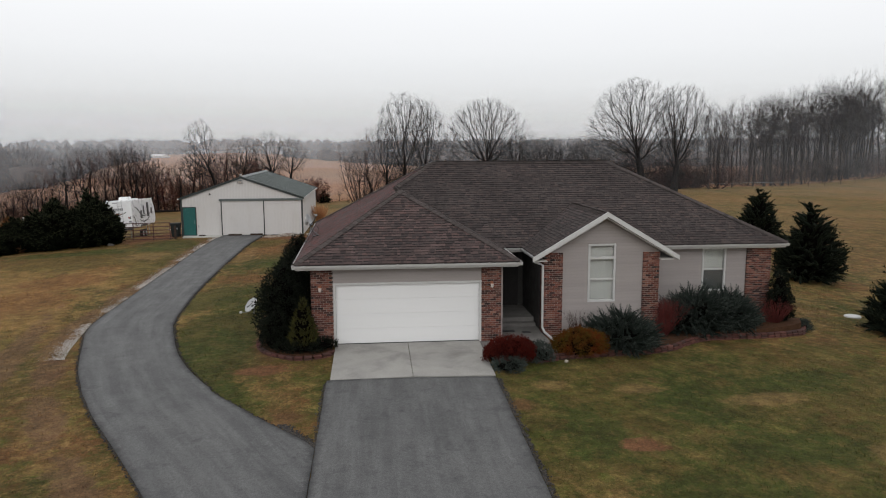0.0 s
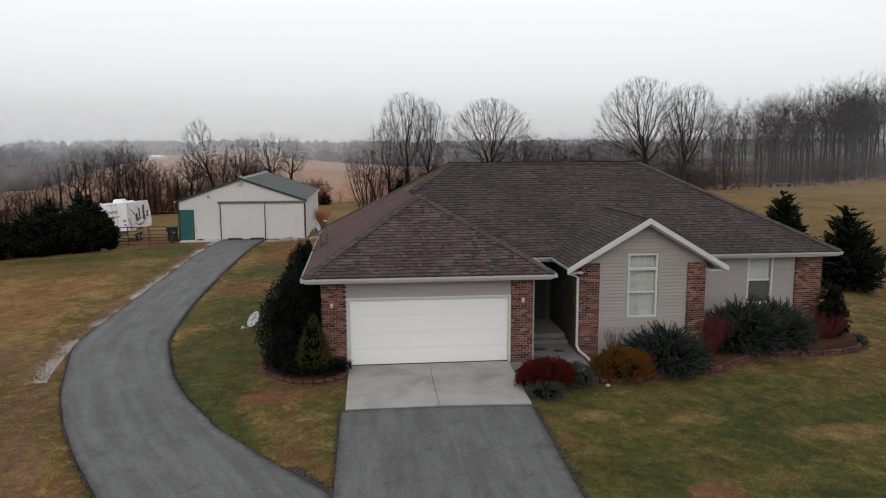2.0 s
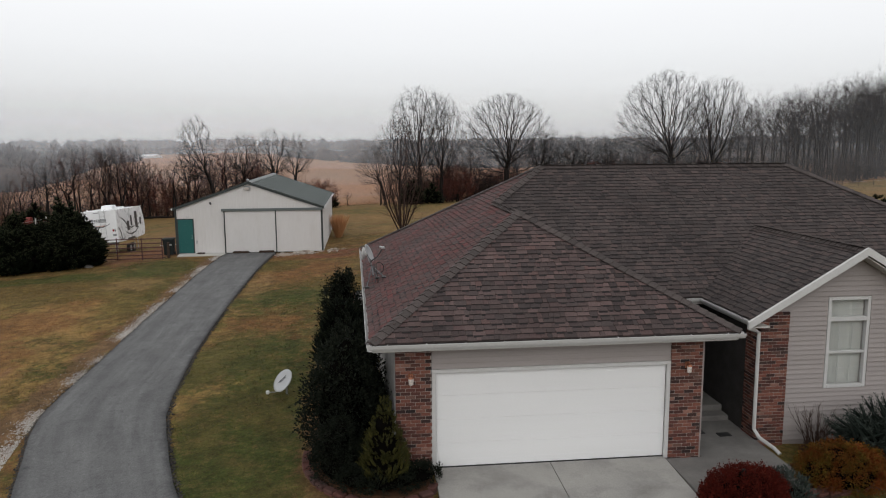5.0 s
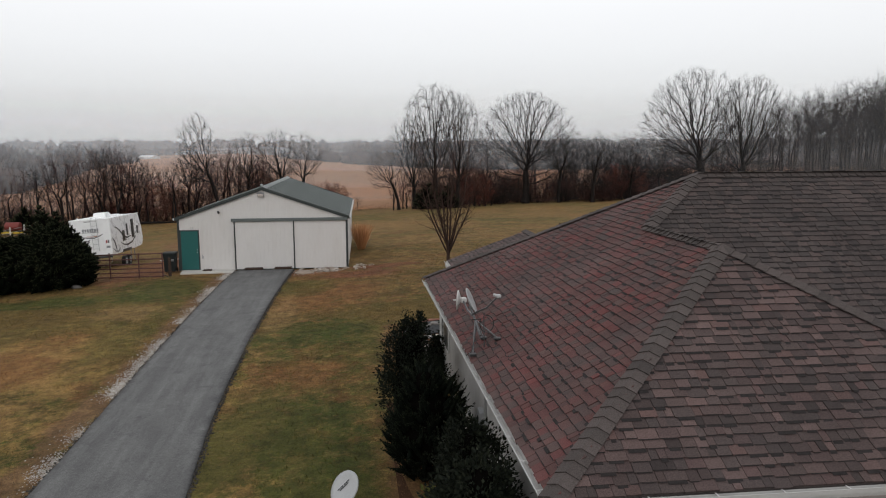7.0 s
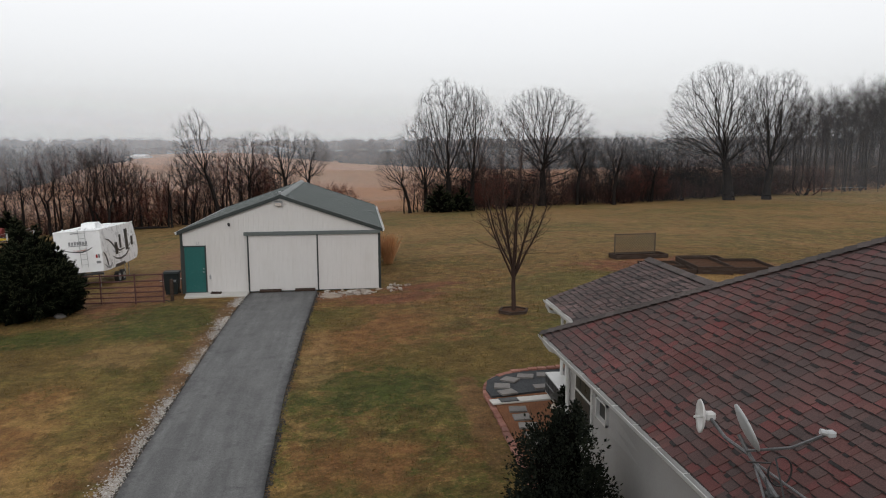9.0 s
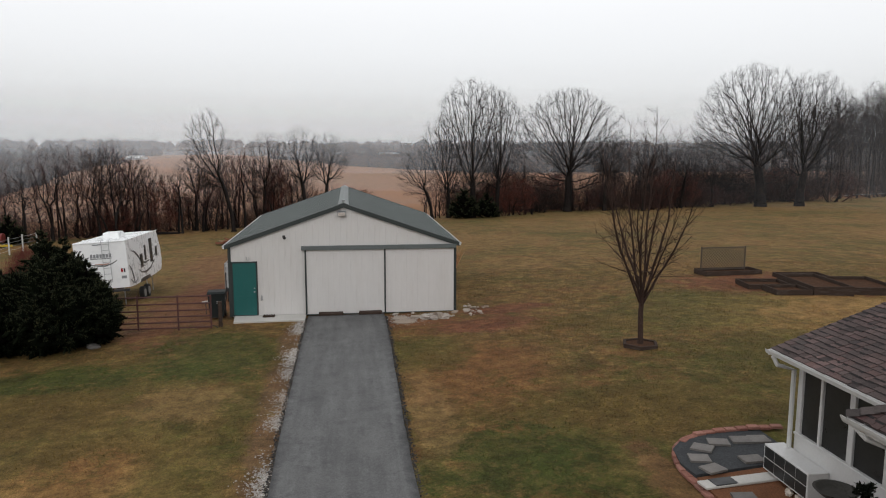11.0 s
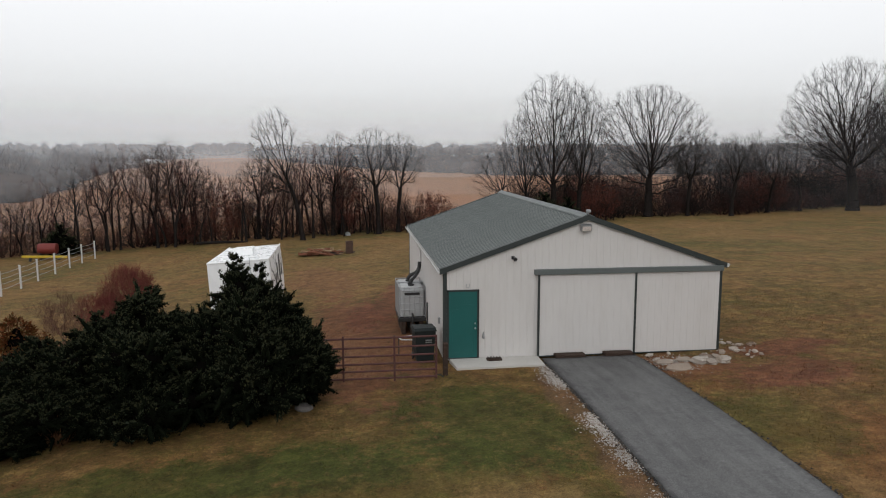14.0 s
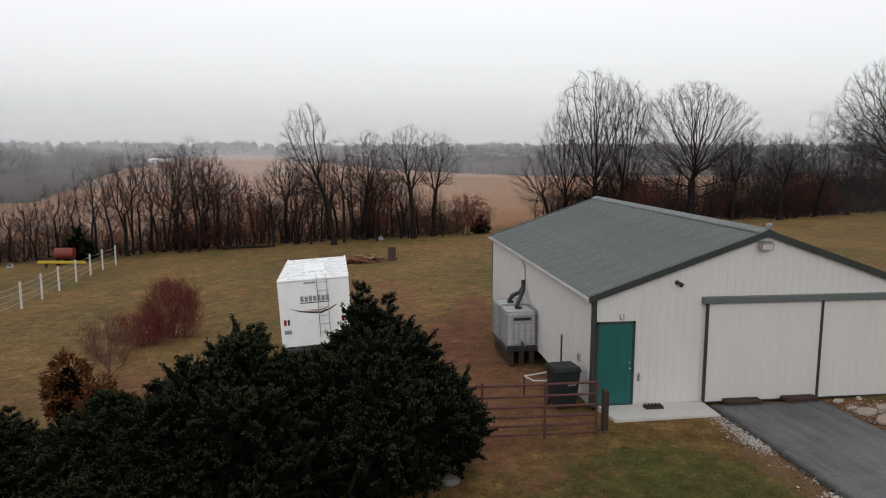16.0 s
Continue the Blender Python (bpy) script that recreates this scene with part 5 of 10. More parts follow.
def shed_wall(axis, u0, u1, at, out, ztop, holes=(), name="wall"):
    b = Build()
    for (a, da), (c, dc) in rib_sheet(u0, u1, SZ, ztop):
        m = (a + c) / 2
        spans = [(SZ, None)]
        for h0, h1, z0, z1 in holes:
            if h0 < m < h1:
                spans = [(SZ, z0), (z1, None)] if z0 > SZ else [(z1, None)]
        for z0, z1 in spans:
            t0, t1 = (ztop(a), ztop(c)) if z1 is None else (z1, z1)
            q = [(a, da, z0), (c, dc, z0), (c, dc, t1), (a, da, t0)]
            ins = [(a, -0.06, z0), (c, -0.06, z0), (c, -0.06, t1), (a, -0.06, t0)]
            put = (lambda p: (p[0], at + out * p[1], p[2])) if axis == "x" else (lambda p: (at + out * p[1], p[0], p[2]))
            b.add([put(p) for p in q + ins], [(0, 1, 2, 3), (7, 6, 5, 4), (3, 2, 6, 7), (0, 3, 7, 4), (1, 5, 6, 2)])
    return b.weld().done(name, M_SHED, shed)


gable = lambda x: SE + (SP - SE) * (1 - abs(x - SXM) / (SX1 - SXM)) - 0.05  # noqa: E731
PD = (-15.66, -14.66, -0.2, 2.02)
shed_wall("x", SX0, SX1, SY0, -1, gable, [PD, (-12.7, -9.4, SZ, 2.5)])
shed_wall("x", SX0, SX1, SY1, 1, gable)
shed_wall("y", SY0, SY1, SX0, -1, lambda u: SE - 0.05)
shed_wall("y", SY0, SY1, SX1, 1, lambda u: SE - 0.05)
Build().box((SX0 + 0.1, SY0 + 0.3, SZ - 0.1), (SX1 - 0.1, SY1 - 0.1, SZ)).done("floor_slab", M_CONCRETE, shed)
Build().box((SX0 + 0.05, SY0 + 0.9, SZ), (SX1 - 0.05, SY0 + 0.95, SE - 0.2)).done("inner_wall", M_DARK, shed)
# ribbed roof sheets, each a panel of its own
for side in (-1, 1):
    xe = SX0 - 0.12 if side < 0 else SX1 + 0.12
    ze = SE - (SP - SE) / (SX1 - SXM) * 0.12
    y, n = SY0 - 0.06, 15
    w = (SY1 + 0.12 - y) / n
    b = Build()
    pts = []
    for k in range(4):
        a = k * w / 4
        pts += [(a, 0.0), (a + w / 4 - 0.055, 0.0), (a + w / 4 - 0.042, 0.02), (a + w / 4 - 0.015, 0.02)]
    pts.append((w, 0.0))
    v = [(xe, p, ze + q) for p, q in pts] + [(SXM, p, SP + q) for p, q in pts] + [(xe, p, ze + q - 0.025) for p, q in pts] + [(SXM, p, SP + q - 0.025) for p, q in pts]
    k = len(pts)
    f = [((i, i + k, i + k + 1, i + 1) if side > 0 else (i, i + 1, i + k + 1, i + k)) for i in range(k - 1)] + [(2 * k + i, i, i + 1, 2 * k + i + 1) for i in range(k - 1)]
    me = b.add(v, f).mesh("roof_panel", M_SHED_ROOF)
    for i in range(n):
        part_of("roof_panel", me, shed, "", pose(0, y + i * w, 0))
Build().prism([(SXM - 0.22, SP - 0.05), (SXM, SP + 0.05), (SXM + 0.22, SP - 0.05), (SXM + 0.2, SP - 0.03 + 0.015), (SXM, SP + 0.075), (SXM - 0.2, SP - 0.03 + 0.015)], "y", SY0 - 0.1, SY1 + 0.1).done("ridge_flashing", M_TRACK, shed, "pale grey ridge flashing")
sl = (SP - SE) / (SX1 - SXM)
for y0, y1 in ((SY0 - 0.11, SY0 - 0.02), (SY1 + 0.02, SY1 + 0.11)):
    for s in (-1, 1):
        xe = SXM + s * (SX1 - SXM + 0.13)
        zb = SE - sl * 0.13
        Build().prism([(xe, zb - 0.15), (xe, zb + 0.03), (SXM, SP + 0.035), (SXM, SP - 0.14)], "y", y0, y1).done("rake_trim", M_SHED_TRIM, shed, "dark green-grey rake trim")
for x in (SX0, SX1):
    for y in (SY0, SY1):
        b = Build().box((x - (0.02 if x == SX0 else 0.10), y - (0.035 if y == SY0 else 0.09), SZ), (x + (0.10 if x == SX0 else 0.02), y + (0.09 if y == SY0 else 0.035), SE - 0.04), 0.008)
        b.done("corner_trim", M_SHED_TRIM, shed, "dark corner trim")
for x, s in ((SX0 - 0.12, -1), (SX1 + 0.12, 1)):
    prof = [(0, 0), (0.07, 0), (0.11, 0.1), (0.10, 0.1), (0.065, 0.01), (0.01, 0.01), (0.01, 0.1), (0, 0.1)]
    Build().prism([(x + s * u, SE - 0.16 + w) for u, w in prof], "y", SY0 - 0.1, SY1 + 0.1).done("gutter", M_WHITE, shed, "white gutter under the shed eave")
Build().tube([(SX0 - 0.17, 41.7, SE - 0.15), (SX0 - 0.1, 41.7, SE - 0.3), (SX0 - 0.06, 41.7, SE - 0.45), (SX0 - 0.06, 41.7, 1.75)], 0.045, 8).done("downspout", M_SHED, shed)
# sliding doors on a covered track
trk = Build().box((-12.86, SY0 - 0.17, 2.49), (SX1 + 0.0, SY0 - 0.035, 2.66), 0.01)
trk.done("track_cover", M_TRACK, shed, "grey-green sliding door track cover")


def slide_door(x0, x1, y):
    d = Build()
    for (a, da), (c, dc) in rib_sheet(x0, x1, 0, None):
        d.add([(a, y - da * 0.6, -0.2), (c, y - dc * 0.6, -0.2), (c, y - dc * 0.6, 2.5), (a, y - da * 0.6, 2.5), (a, y + 0.03, -0.2), (c, y + 0.03, -0.2), (c, y + 0.03, 2.5), (a, y + 0.03, 2.5)], [(0, 1, 2, 3), (7, 6, 5, 4), (0, 4, 5, 1)])
    ob = d.weld().done("sliding_door", M_SHED, shed, "cream ribbed metal sliding door")
    return ob


da = slide_door(-12.66, -9.45, SY0 - 0.075)
slide_door(-9.42, -6.56, SY0 - 0.075)
for x, o in ((-12.70, da), (-9.455, da)):
    Build().box((x - 0.03, SY0 - 0.12, -0.2), (x + 0.03, SY0 - 0.04, 2.5), 0.006).done("edge_trim", M_SHED_TRIM, o)
Build().box((-12.66, SY0 - 0.1, -0.22), (-6.5, SY0 - 0.03, -0.19)).done("threshold", M_SHED_TRIM, shed)
# walk-in door
pd = Build().box((-15.62, SY0 - 0.035, -0.17), (-14.70, SY0 + 0.01, 1.99), 0.006).done("door", M_TEAL, shed, "closed teal six-panel steel door")
for x0, x1 in ((-15.50, -15.21), (-15.11, -14.82)):
    for z0, z1 in ((-0.02, 0.62), (0.76, 1.42), (1.54, 1.86)):
        fr = Build()
        for lo, hi in (((x0, z0), (x1, z0 + 0.03)), ((x0, z1 - 0.03), (x1, z1)), ((x0, z0 + 0.03), (x0 + 0.03, z1 - 0.03)), ((x1 - 0.03, z0 + 0.03), (x1, z1 - 0.03))):
            fr.box((lo[0], SY0 - 0.043, lo[1]), (hi[0], SY0 - 0.034, hi[1]))
        fr.done("door_panel", M_TEAL, pd)
Build().ball((-14.77, SY0 - 0.085, 0.80), 0.032).tube([(-14.77, SY0 - 0.035, 0.80), (-14.77, SY0 - 0.085, 0.80)], 0.012, 6).done("door_handle", M_STEEL, pd, "bright knob")
Build().tube([(-14.77, SY0 - 0.03, 0.95), (-14.77, SY0 - 0.055, 0.95)], 0.028, 8).done("deadbolt", M_STEEL, pd)
fr = Build().box((-15.68, SY0 - 0.05, -0.2), (-15.62, SY0 - 0.0, 2.05)).box((-14.70, SY0 - 0.05, -0.2), (-14.64, SY0, 2.05)).box((-15.68, SY0 - 0.05, 1.99), (-14.64, SY0, 2.05)).box((-15.62, SY0 - 0.06, -0.22), (-14.70, SY0, -0.165))
fr.done("door_frame", M_SHED_TRIM, shed)
b = Build().tube([(-15.05, SY0 - 0.02, 2.24), (-15.06, SY0 - 0.02, 2.16), (-15.03, SY0 - 0.02, 2.11), (-14.98, SY0 - 0.02, 2.11), (-14.95, SY0 - 0.02, 2.16), (-14.96, SY0 - 0.02, 2.24)], 0.012, 6)
tagged(b.done("horseshoe", M_STEEL), "small steel horseshoe hung above the door", "horseshoe")
b = Build().box((-14.53, SY0 - 0.05, 0.44), (-14.46, SY0 - 0.0, 0.60), 0.008).box((-14.515, SY0 - 0.06, 0.58), (-14.475, SY0 - 0.02, 0.66), 0.006)
tagged(b.done("outlet_box", M_STEEL), "grey weatherproof outlet box beside the door", "outlet box")
# floodlight below the peak, and a small lamp
fl = thing("floodlight", "grey metal floodlight under the shed's gable peak", "floodlight", (-11.2, SY0 - 0.02, 4.0))
Build().box((-0.05, -0.03, -0.05), (0.05, 0.02, 0.05), 0.01).done("bracket", M_STEEL, fl)
Build().prism([(-0.02, -0.11), (-0.16, -0.13), (-0.20, 0.04), (-0.05, 0.10)], "x", -0.17, 0.17).done("housing", M_STEEL, fl)
Build().slab([(-0.14, -0.172, -0.115), (0.14, -0.172, -0.115), (0.14, -0.205, 0.03), (-0.14, -0.205, 0.03)], 0.01).done("lens", M_LAMP_GLASS, fl, "pale lens")
sl_ = thing("wall_lamp", "small dark lamp with a photocell on the shed wall", "lamp", (-13.55, SY0 - 0.02, 3.05))
Build().box((-0.05, -0.04, -0.05), (0.05, 0.02, 0.05), 0.01).done("base", M_BLACK, sl_)
Build().tube([(0, -0.03, 0), (0.04, -0.12, -0.02), (0.05, -0.17, -0.05)], [0.03, 0.05, 0.065], 8).done("shade", M_BLACK, sl_)
b = Build().tube([(SXM, SY0 - 0.05, SP + 0.03), (SXM, SY0 - 0.05, SP + 0.14)], 0.02, 6).box((SXM - 0.07, SY0 - 0.12, SP + 0.1), (SXM + 0.07, SY0 - 0.02, SP + 0.2), 0.015)
tagged(b.done("floodlight", M_STEEL), "small floodlight on the shed's peak", "floodlight")
# slab before the walk-in door, ramps and mat
slab = Build()
slab.prism([(-15.6, 34.38), (-12.72, 34.38), (-12.72, 33.36), (-15.5, 33.36)][::-1], "z", -0.4, -0.19)
tagged(slab.done("slab", M_SLAB), "pale concrete stoop before the teal door", "slab", kind="structure")
for x0, x1, z in ((-12.2, -11.2, 0), (-10.55, -9.6, 0.01)):
    t = Build().box((x0, SY0 - 0.42, -0.21), (x1, SY0 - 0.13, -0.09 + z), 0.02)
    tagged(t.done("timber", M_BROWN_WOOD), "dark weathered timber lying against the sliding door", "timber", group="timbers at the door")
scr = thing("boot_scraper", "dark brush boot scraper on the stoop", "scraper", (-14.2, 34.07, -0.19))
Build().box((-0.24, -0.12, 0), (0.24, 0.13, 0.05), 0.012).done("base", M_BROWN_WOOD, scr)
for i in range(5):
    Build().box((-0.2 + i * 0.095, -0.13, 0.045), (-0.16 + i * 0.095, 0.14, 0.08), 0.005).done("bar", M_BROWN_WOOD, scr)

# ---- trees, shrubs and grass ----
def limb_mesh(name, segs, mat):
    """Tapered round limbs from segments (p, q, r0, r1, sides)."""
    vs, fs, k = [], [], 0
    for n in (7, 5, 3):
        s = [g for g in segs if g[4] == n]
        if not s:
            continue
        P, Q = np.array([g[0] for g in s]), np.array([g[1] for g in s])
        r0, r1 = np.array([g[2] for g in s])[:, None, None], np.array([g[3] for g in s])[:, None, None]
        d = Q - P
        d /= np.linalg.norm(d, axis=1, keepdims=True) + 1e-9
        ref = np.where(np.abs(d[:, 2:3]) > 0.9, np.array([[1.0, 0, 0]]), np.array([[0, 0, 1.0]]))
        a = np.cross(d, ref)
        a /= np.linalg.norm(a, axis=1, keepdims=True)
        b = np.cross(d, a)
        t = np.arange(n) * 2 * np.pi / n
        ring = a[:, None] * np.cos(t)[None, :, None] + b[:, None] * np.sin(t)[None, :, None]
        vs.append(np.concatenate([P[:, None] + ring * r0, Q[:, None] + ring * r1], 1).reshape(-1, 3))
        base = (k + np.arange(len(s)) * 2 * n)[:, None, None]
        j = np.arange(n)
        quad = np.stack([j, (j + 1) % n, n + (j + 1) % n, n + j], -1)[None]
        fs.append((base + quad).reshape(-1, 4))
        k += len(s) * 2 * n
    return big_mesh(name, np.concatenate(vs), np.concatenate(fs), mat, True)


def crown_points(r, n, form, height, width, low, seed):
    """Places that the twigs of a crown reach for: a lumpy dome, vase or spindle from the height low up to the top."""
    out = []
    while len(out) < n:
        s, a = r.random(), r.uniform(0, 2 * math.pi)
        if form == "dome":
            wide = math.sqrt(max(0.0, 1 - ((s - 0.34) / 0.66) ** 2)) if s > 0.34 else 0.62 + 0.38 * s / 0.34
        elif form == "vase":
            wide = 0.32 + 0.68 * math.sin(s / 0.62 * math.pi / 2) if s < 0.62 else math.sqrt(max(0.0, 1 - ((s - 0.62) / 0.38) ** 2)) ** 0.8
        else:
            wide = 0.45 + 0.55 * math.sin(min(1.0, s / 0.5) * math.pi / 2) if s < 0.5 else max(0.0, 1 - ((s - 0.5) / 0.5) ** 2) ** 0.6
        if r.random() > wide + 0.15:
            continue
        wide *= 1 + 0.22 * noise.noise(Vector((math.cos(a) * 1.3, math.sin(a) * 1.3 + s * 2.2, seed * 1.7)))
        d = wide * width / 2 * r.random() ** 0.42
        out.append((d * math.cos(a), d * math.sin(a), low + (height - low) * s))
    return np.array(out)


def grow(seed, height, width, bole=0.2, tips=700, form="dome", low=None, gnarl=0.22, radius=0.4, twig=0.012, skew=0.0, step=0.45, lead=0.5, rise=0.08, extra=(), stems=1):
    """A bare tree: limbs creep from the bole towards places spread through the crown, parting as they go. Returns trunk and crown segments, and twig ends with their headings."""
    r = np.random.default_rng(seed)
    base = height * bole
    low = height * (bole * 0.9 if low is None else low)
    goal = crown_points(r, tips, form, height, width, low, seed) + np.array([skew, 0, 0])
    for cx, cy, cz, rx, ry, rz, n in extra:
        d = r.normal(size=(n, 3))
        d /= np.linalg.norm(d, axis=1, keepdims=True)
        goal = np.concatenate([goal, np.array([cx, cy, cz]) + d * r.random((n, 1)) ** 0.4 * np.array([rx, ry, rz])])
    P, parent = [], []
    for k in range(stems):
        a = 2 * math.pi * k / stems + seed
        spread = 0.0 if stems == 1 else 0.07 * width
        top = max(base, height * lead)
        n = max(3, int(top / step))
        off = np.zeros(2)
        for i in range(n + 1):
            t = i / n
            off = off + r.normal(size=2) * step * 0.07 * (i > 1)
            parent.append(len(P) - 1 if i else -1)
            P.append(np.array([math.cos(a) * spread * (0.3 + 2.2 * t) + off[0] + skew * 0.5 * t * t, math.sin(a) * spread * (0.3 + 2.2 * t) + off[1], -0.3 + (top + 0.3) * t]))
    first = len(P)
    open_from = [i for i in range(first) if P[i][2] >= base * 0.95]
    P = np.array(P)
    can = np.array(open_from)
    gap = np.linalg.norm(goal[:, None] - P[can][None], axis=2)
    near, dist, cost = can[gap.argmin(1)], gap.min(1), gap.min(1)
    live = np.ones(len(goal), bool)
    stall = np.zeros(len(goal), int)
    heading = {}
    for _ in range(220):
        if not live.any():
            break
        at = np.flatnonzero(live)
        who = near[at]
        pull = goal[at] - P[who]
        away = np.linalg.norm(pull, axis=1, keepdims=True) + 1e-9
        pull /= away
        nodes, back = np.unique(who, return_inverse=True)
        way = np.zeros((len(nodes), 3))
        np.add.at(way, back, pull / (away / step) ** 1.2)
        way /= np.linalg.norm(way, axis=1, keepdims=True) + 1e-9
        way += np.array([heading.get(int(k), (0, 0, 0)) for k in nodes]) * 0.25 + r.normal(size=way.shape) * gnarl + np.array([0, 0, rise])
        out = P[nodes] - np.array([skew * 0.5, 0, low * 0.8])
        way += out / (np.linalg.norm(out, axis=1, keepdims=True) + 1e-9) * 0.4
        way /= np.linalg.norm(way, axis=1, keepdims=True)
        fresh = P[nodes] + way * step
        ids = len(P) + np.arange(len(nodes))
        P = np.concatenate([P, fresh])
        parent += [int(k) for k in nodes]
        for k, w in zip(ids, way):
            heading[int(k)] = w
        to = goal[at][:, None] - fresh[None]
        gap = np.linalg.norm(to, axis=2) + 1e-9
        ahead = (to * way[None]).sum(2) / gap
        price = gap * (1.5 - 0.5 * ahead)
        best = price.argmin(1)
        row = np.arange(len(at))
        closer = price[row, best] < cost[at]
        near[at[closer]], cost[at[closer]], dist[at[closer]] = ids[best[closer]], price[row, best][closer], gap[row, best][closer]
        stall[at] = np.where(closer, 0, stall[at] + 1)
        live &= (dist > step * 1.1) & (stall < 5)
    parent = np.array(parent)
    n = len(P)
    count, kids = np.zeros(n), np.bincount(parent[parent >= 0], minlength=n)
    count[kids == 0] = 1
    for i in range(n - 1, -1, -1):
        if parent[i] >= 0:
            count[parent[i]] += count[i]
    power = math.log(radius * (1.0 if stems == 1 else 0.62) / twig) / math.log(max(count[:first].max(), 2))
    R = twig * np.maximum(count, 1) ** power
    flare = lambda z: 1 + 0.55 * math.exp(-max(z, 0) / (radius * 1.6 + 0.05))  # noqa: E731
    trunk, crown, ends, ways = [], [], [], []
    for i in range(n):
        j = parent[i]
        if j < 0:
            continue
        r1 = R[i] if kids[i] else twig * 0.45
        r0 = min(R[j], R[i] * 1.35)
        if i < first:
            r0, r1 = R[j] * flare(P[j][2]), r1 * flare(P[i][2])
        sides = 7 if r1 > 0.1 else 5 if r1 > 0.035 else 3
        (trunk if R[i] > radius * 0.3 else crown).append((P[j], P[i] + (P[i] - P[j]) * (0.1 if sides > 3 and i >= first else 0.0), r0, r1, sides))
        if count[i] <= 4:
            ends.append(P[i])
            ways.append(P[i] - P[j])
    return trunk, crown, (np.array(ends), np.array(ways))


def bare_tree(name, label, seed, mat=M_BARK, mat_twig=None, spray=3, reach=None, **kw):
    """A bare tree: trunk and limbs, crown, and the fine outermost twigs."""
    t, c, (ends, ways) = grow(seed, **kw)
    ob = thing(name, label, "tree")
    part_of("trunk", limb_mesh("trunk", t, mat), ob)
    part_of("crown", limb_mesh("crown", c, mat_twig or mat), ob)
    rng = np.random.default_rng(seed)
    reach = reach or 0.045 * kw["height"]
    q, w = np.repeat(ends, spray, 0), np.repeat(ways / (np.linalg.norm(ways, axis=1, keepdims=True) + 1e-9), spray, 0)
    p = q - np.repeat(ways, spray, 0) * rng.random((len(q), 1))
    v, f = kites(p, w + rng.normal(size=q.shape) * 0.5 + np.array([0, 0, 0.15]), reach, kw["twig"] * 0.75, rng)
    tagged(part_of("twig_spray", big_mesh("twig_spray", v, f, mat_twig or mat), ob), kind="stuff")
    return ob


def plant(ob, x, y, rz=0, s=1.0, sz=None, sink=0.0, at=None):
    """Put a tree or a copy of it on the ground."""
    x, y = yard(x, y)
    z = (gz(x, y) if at is None else at) - sink
    m = pose(x, y, z, 0, 0, rz) @ Matrix.Diagonal((s, s, sz or s, 1))
    if not ob.get("used"):
        ob["used"] = 1
        ob.matrix_basis = m
        return ob
    cp = copy_thing(ob, Matrix())
    cp.matrix_basis = m
    return cp


def kites(pts, dirs, length, width, rng, droop=0.0):
    """Small leaf-like kites at pts, pointing along dirs."""
    n = len(pts)
    d = dirs / (np.linalg.norm(dirs, axis=1, keepdims=True) + 1e-9)
    s = np.cross(d, rng.normal(size=(n, 3)))
    s /= np.linalg.norm(s, axis=1, keepdims=True) + 1e-9
    L = (length * rng.uniform(0.6, 1.3, (n, 1)))
    W = (width * rng.uniform(0.6, 1.3, (n, 1)))
    nn = np.cross(d, s)
    v = np.stack([pts, pts + d * L * 0.45 + s * W + nn * W * 0.4, pts + d * L + np.array([0, 0, -droop]) * L, pts + d * L * 0.45 - s * W + nn * W * 0.4], 1)
    return v.reshape(-1, 3), np.arange(4 * n).reshape(-1, 4)


def leafy(blobs, clumps, per, tip, length, width, seed, up=0.3, spread=0.75, low=-0.4, fat=0.42, sheaf=1.0):
    """Sprays on clumps that stick out of a body made of ellipsoids (x, y, z, rx, ry, rz)."""
    rng = np.random.default_rng(seed)
    B = np.array(blobs, float)
    area = (B[:, 3] * B[:, 4] + B[:, 3] * B[:, 5] + B[:, 4] * B[:, 5])
    which = rng.choice(len(B), clumps * 3, p=area / area.sum())
    d = rng.normal(size=(clumps * 3, 3))
    d /= np.linalg.norm(d, axis=1, keepdims=True)
    c = B[which, :3] + d * B[which, 3:]
    inside = np.zeros(len(c), bool)
    for b in B:
        inside |= (((c - b[:3]) / (b[3:] * 0.93)) ** 2).sum(1) < 1
    ok = (~inside) & (d[:, 2] > low) & (c[:, 2] > 0.02)
    c, nrm = c[ok][:clumps], (d / B[which, 3:])[ok][:clumps]
    nrm /= np.linalg.norm(nrm, axis=1, keepdims=True)
    axis = nrm + np.array([0, 0, up]) + rng.normal(size=nrm.shape) * 0.25
    axis /= np.linalg.norm(axis, axis=1, keepdims=True)
    m = len(c)
    size = B[which, 3:5].mean(1)[ok][:clumps]
    ext = tip * rng.uniform(0.3, 1.3, (m, 1, 1)) * np.clip(size / 0.55, 0.4, 1)[:, None, None]
    t = rng.uniform(-0.5, 1.0, (m, per, 1))
    rad = ext * fat * (1 - np.clip(t, 0, 1) * 0.75)
    off = rng.normal(size=(m, per, 3)) * rad * np.array([1, 1, sheaf])
    p = c[:, None] + axis[:, None] * t * ext + off
    dirs = axis[:, None] + off / (np.linalg.norm(off, axis=2, keepdims=True) + 1e-6) * spread + rng.normal(size=off.shape) * 0.3
    p, dirs = p.reshape(-1, 3), dirs.reshape(-1, 3)
    keep = p[:, 2] > 0.01
    outer = keep & (t.reshape(-1) > 0.35)
    return kites(p[keep & ~outer], dirs[keep & ~outer], length, width, rng), kites(p[outer], dirs[outer], length, width, rng)


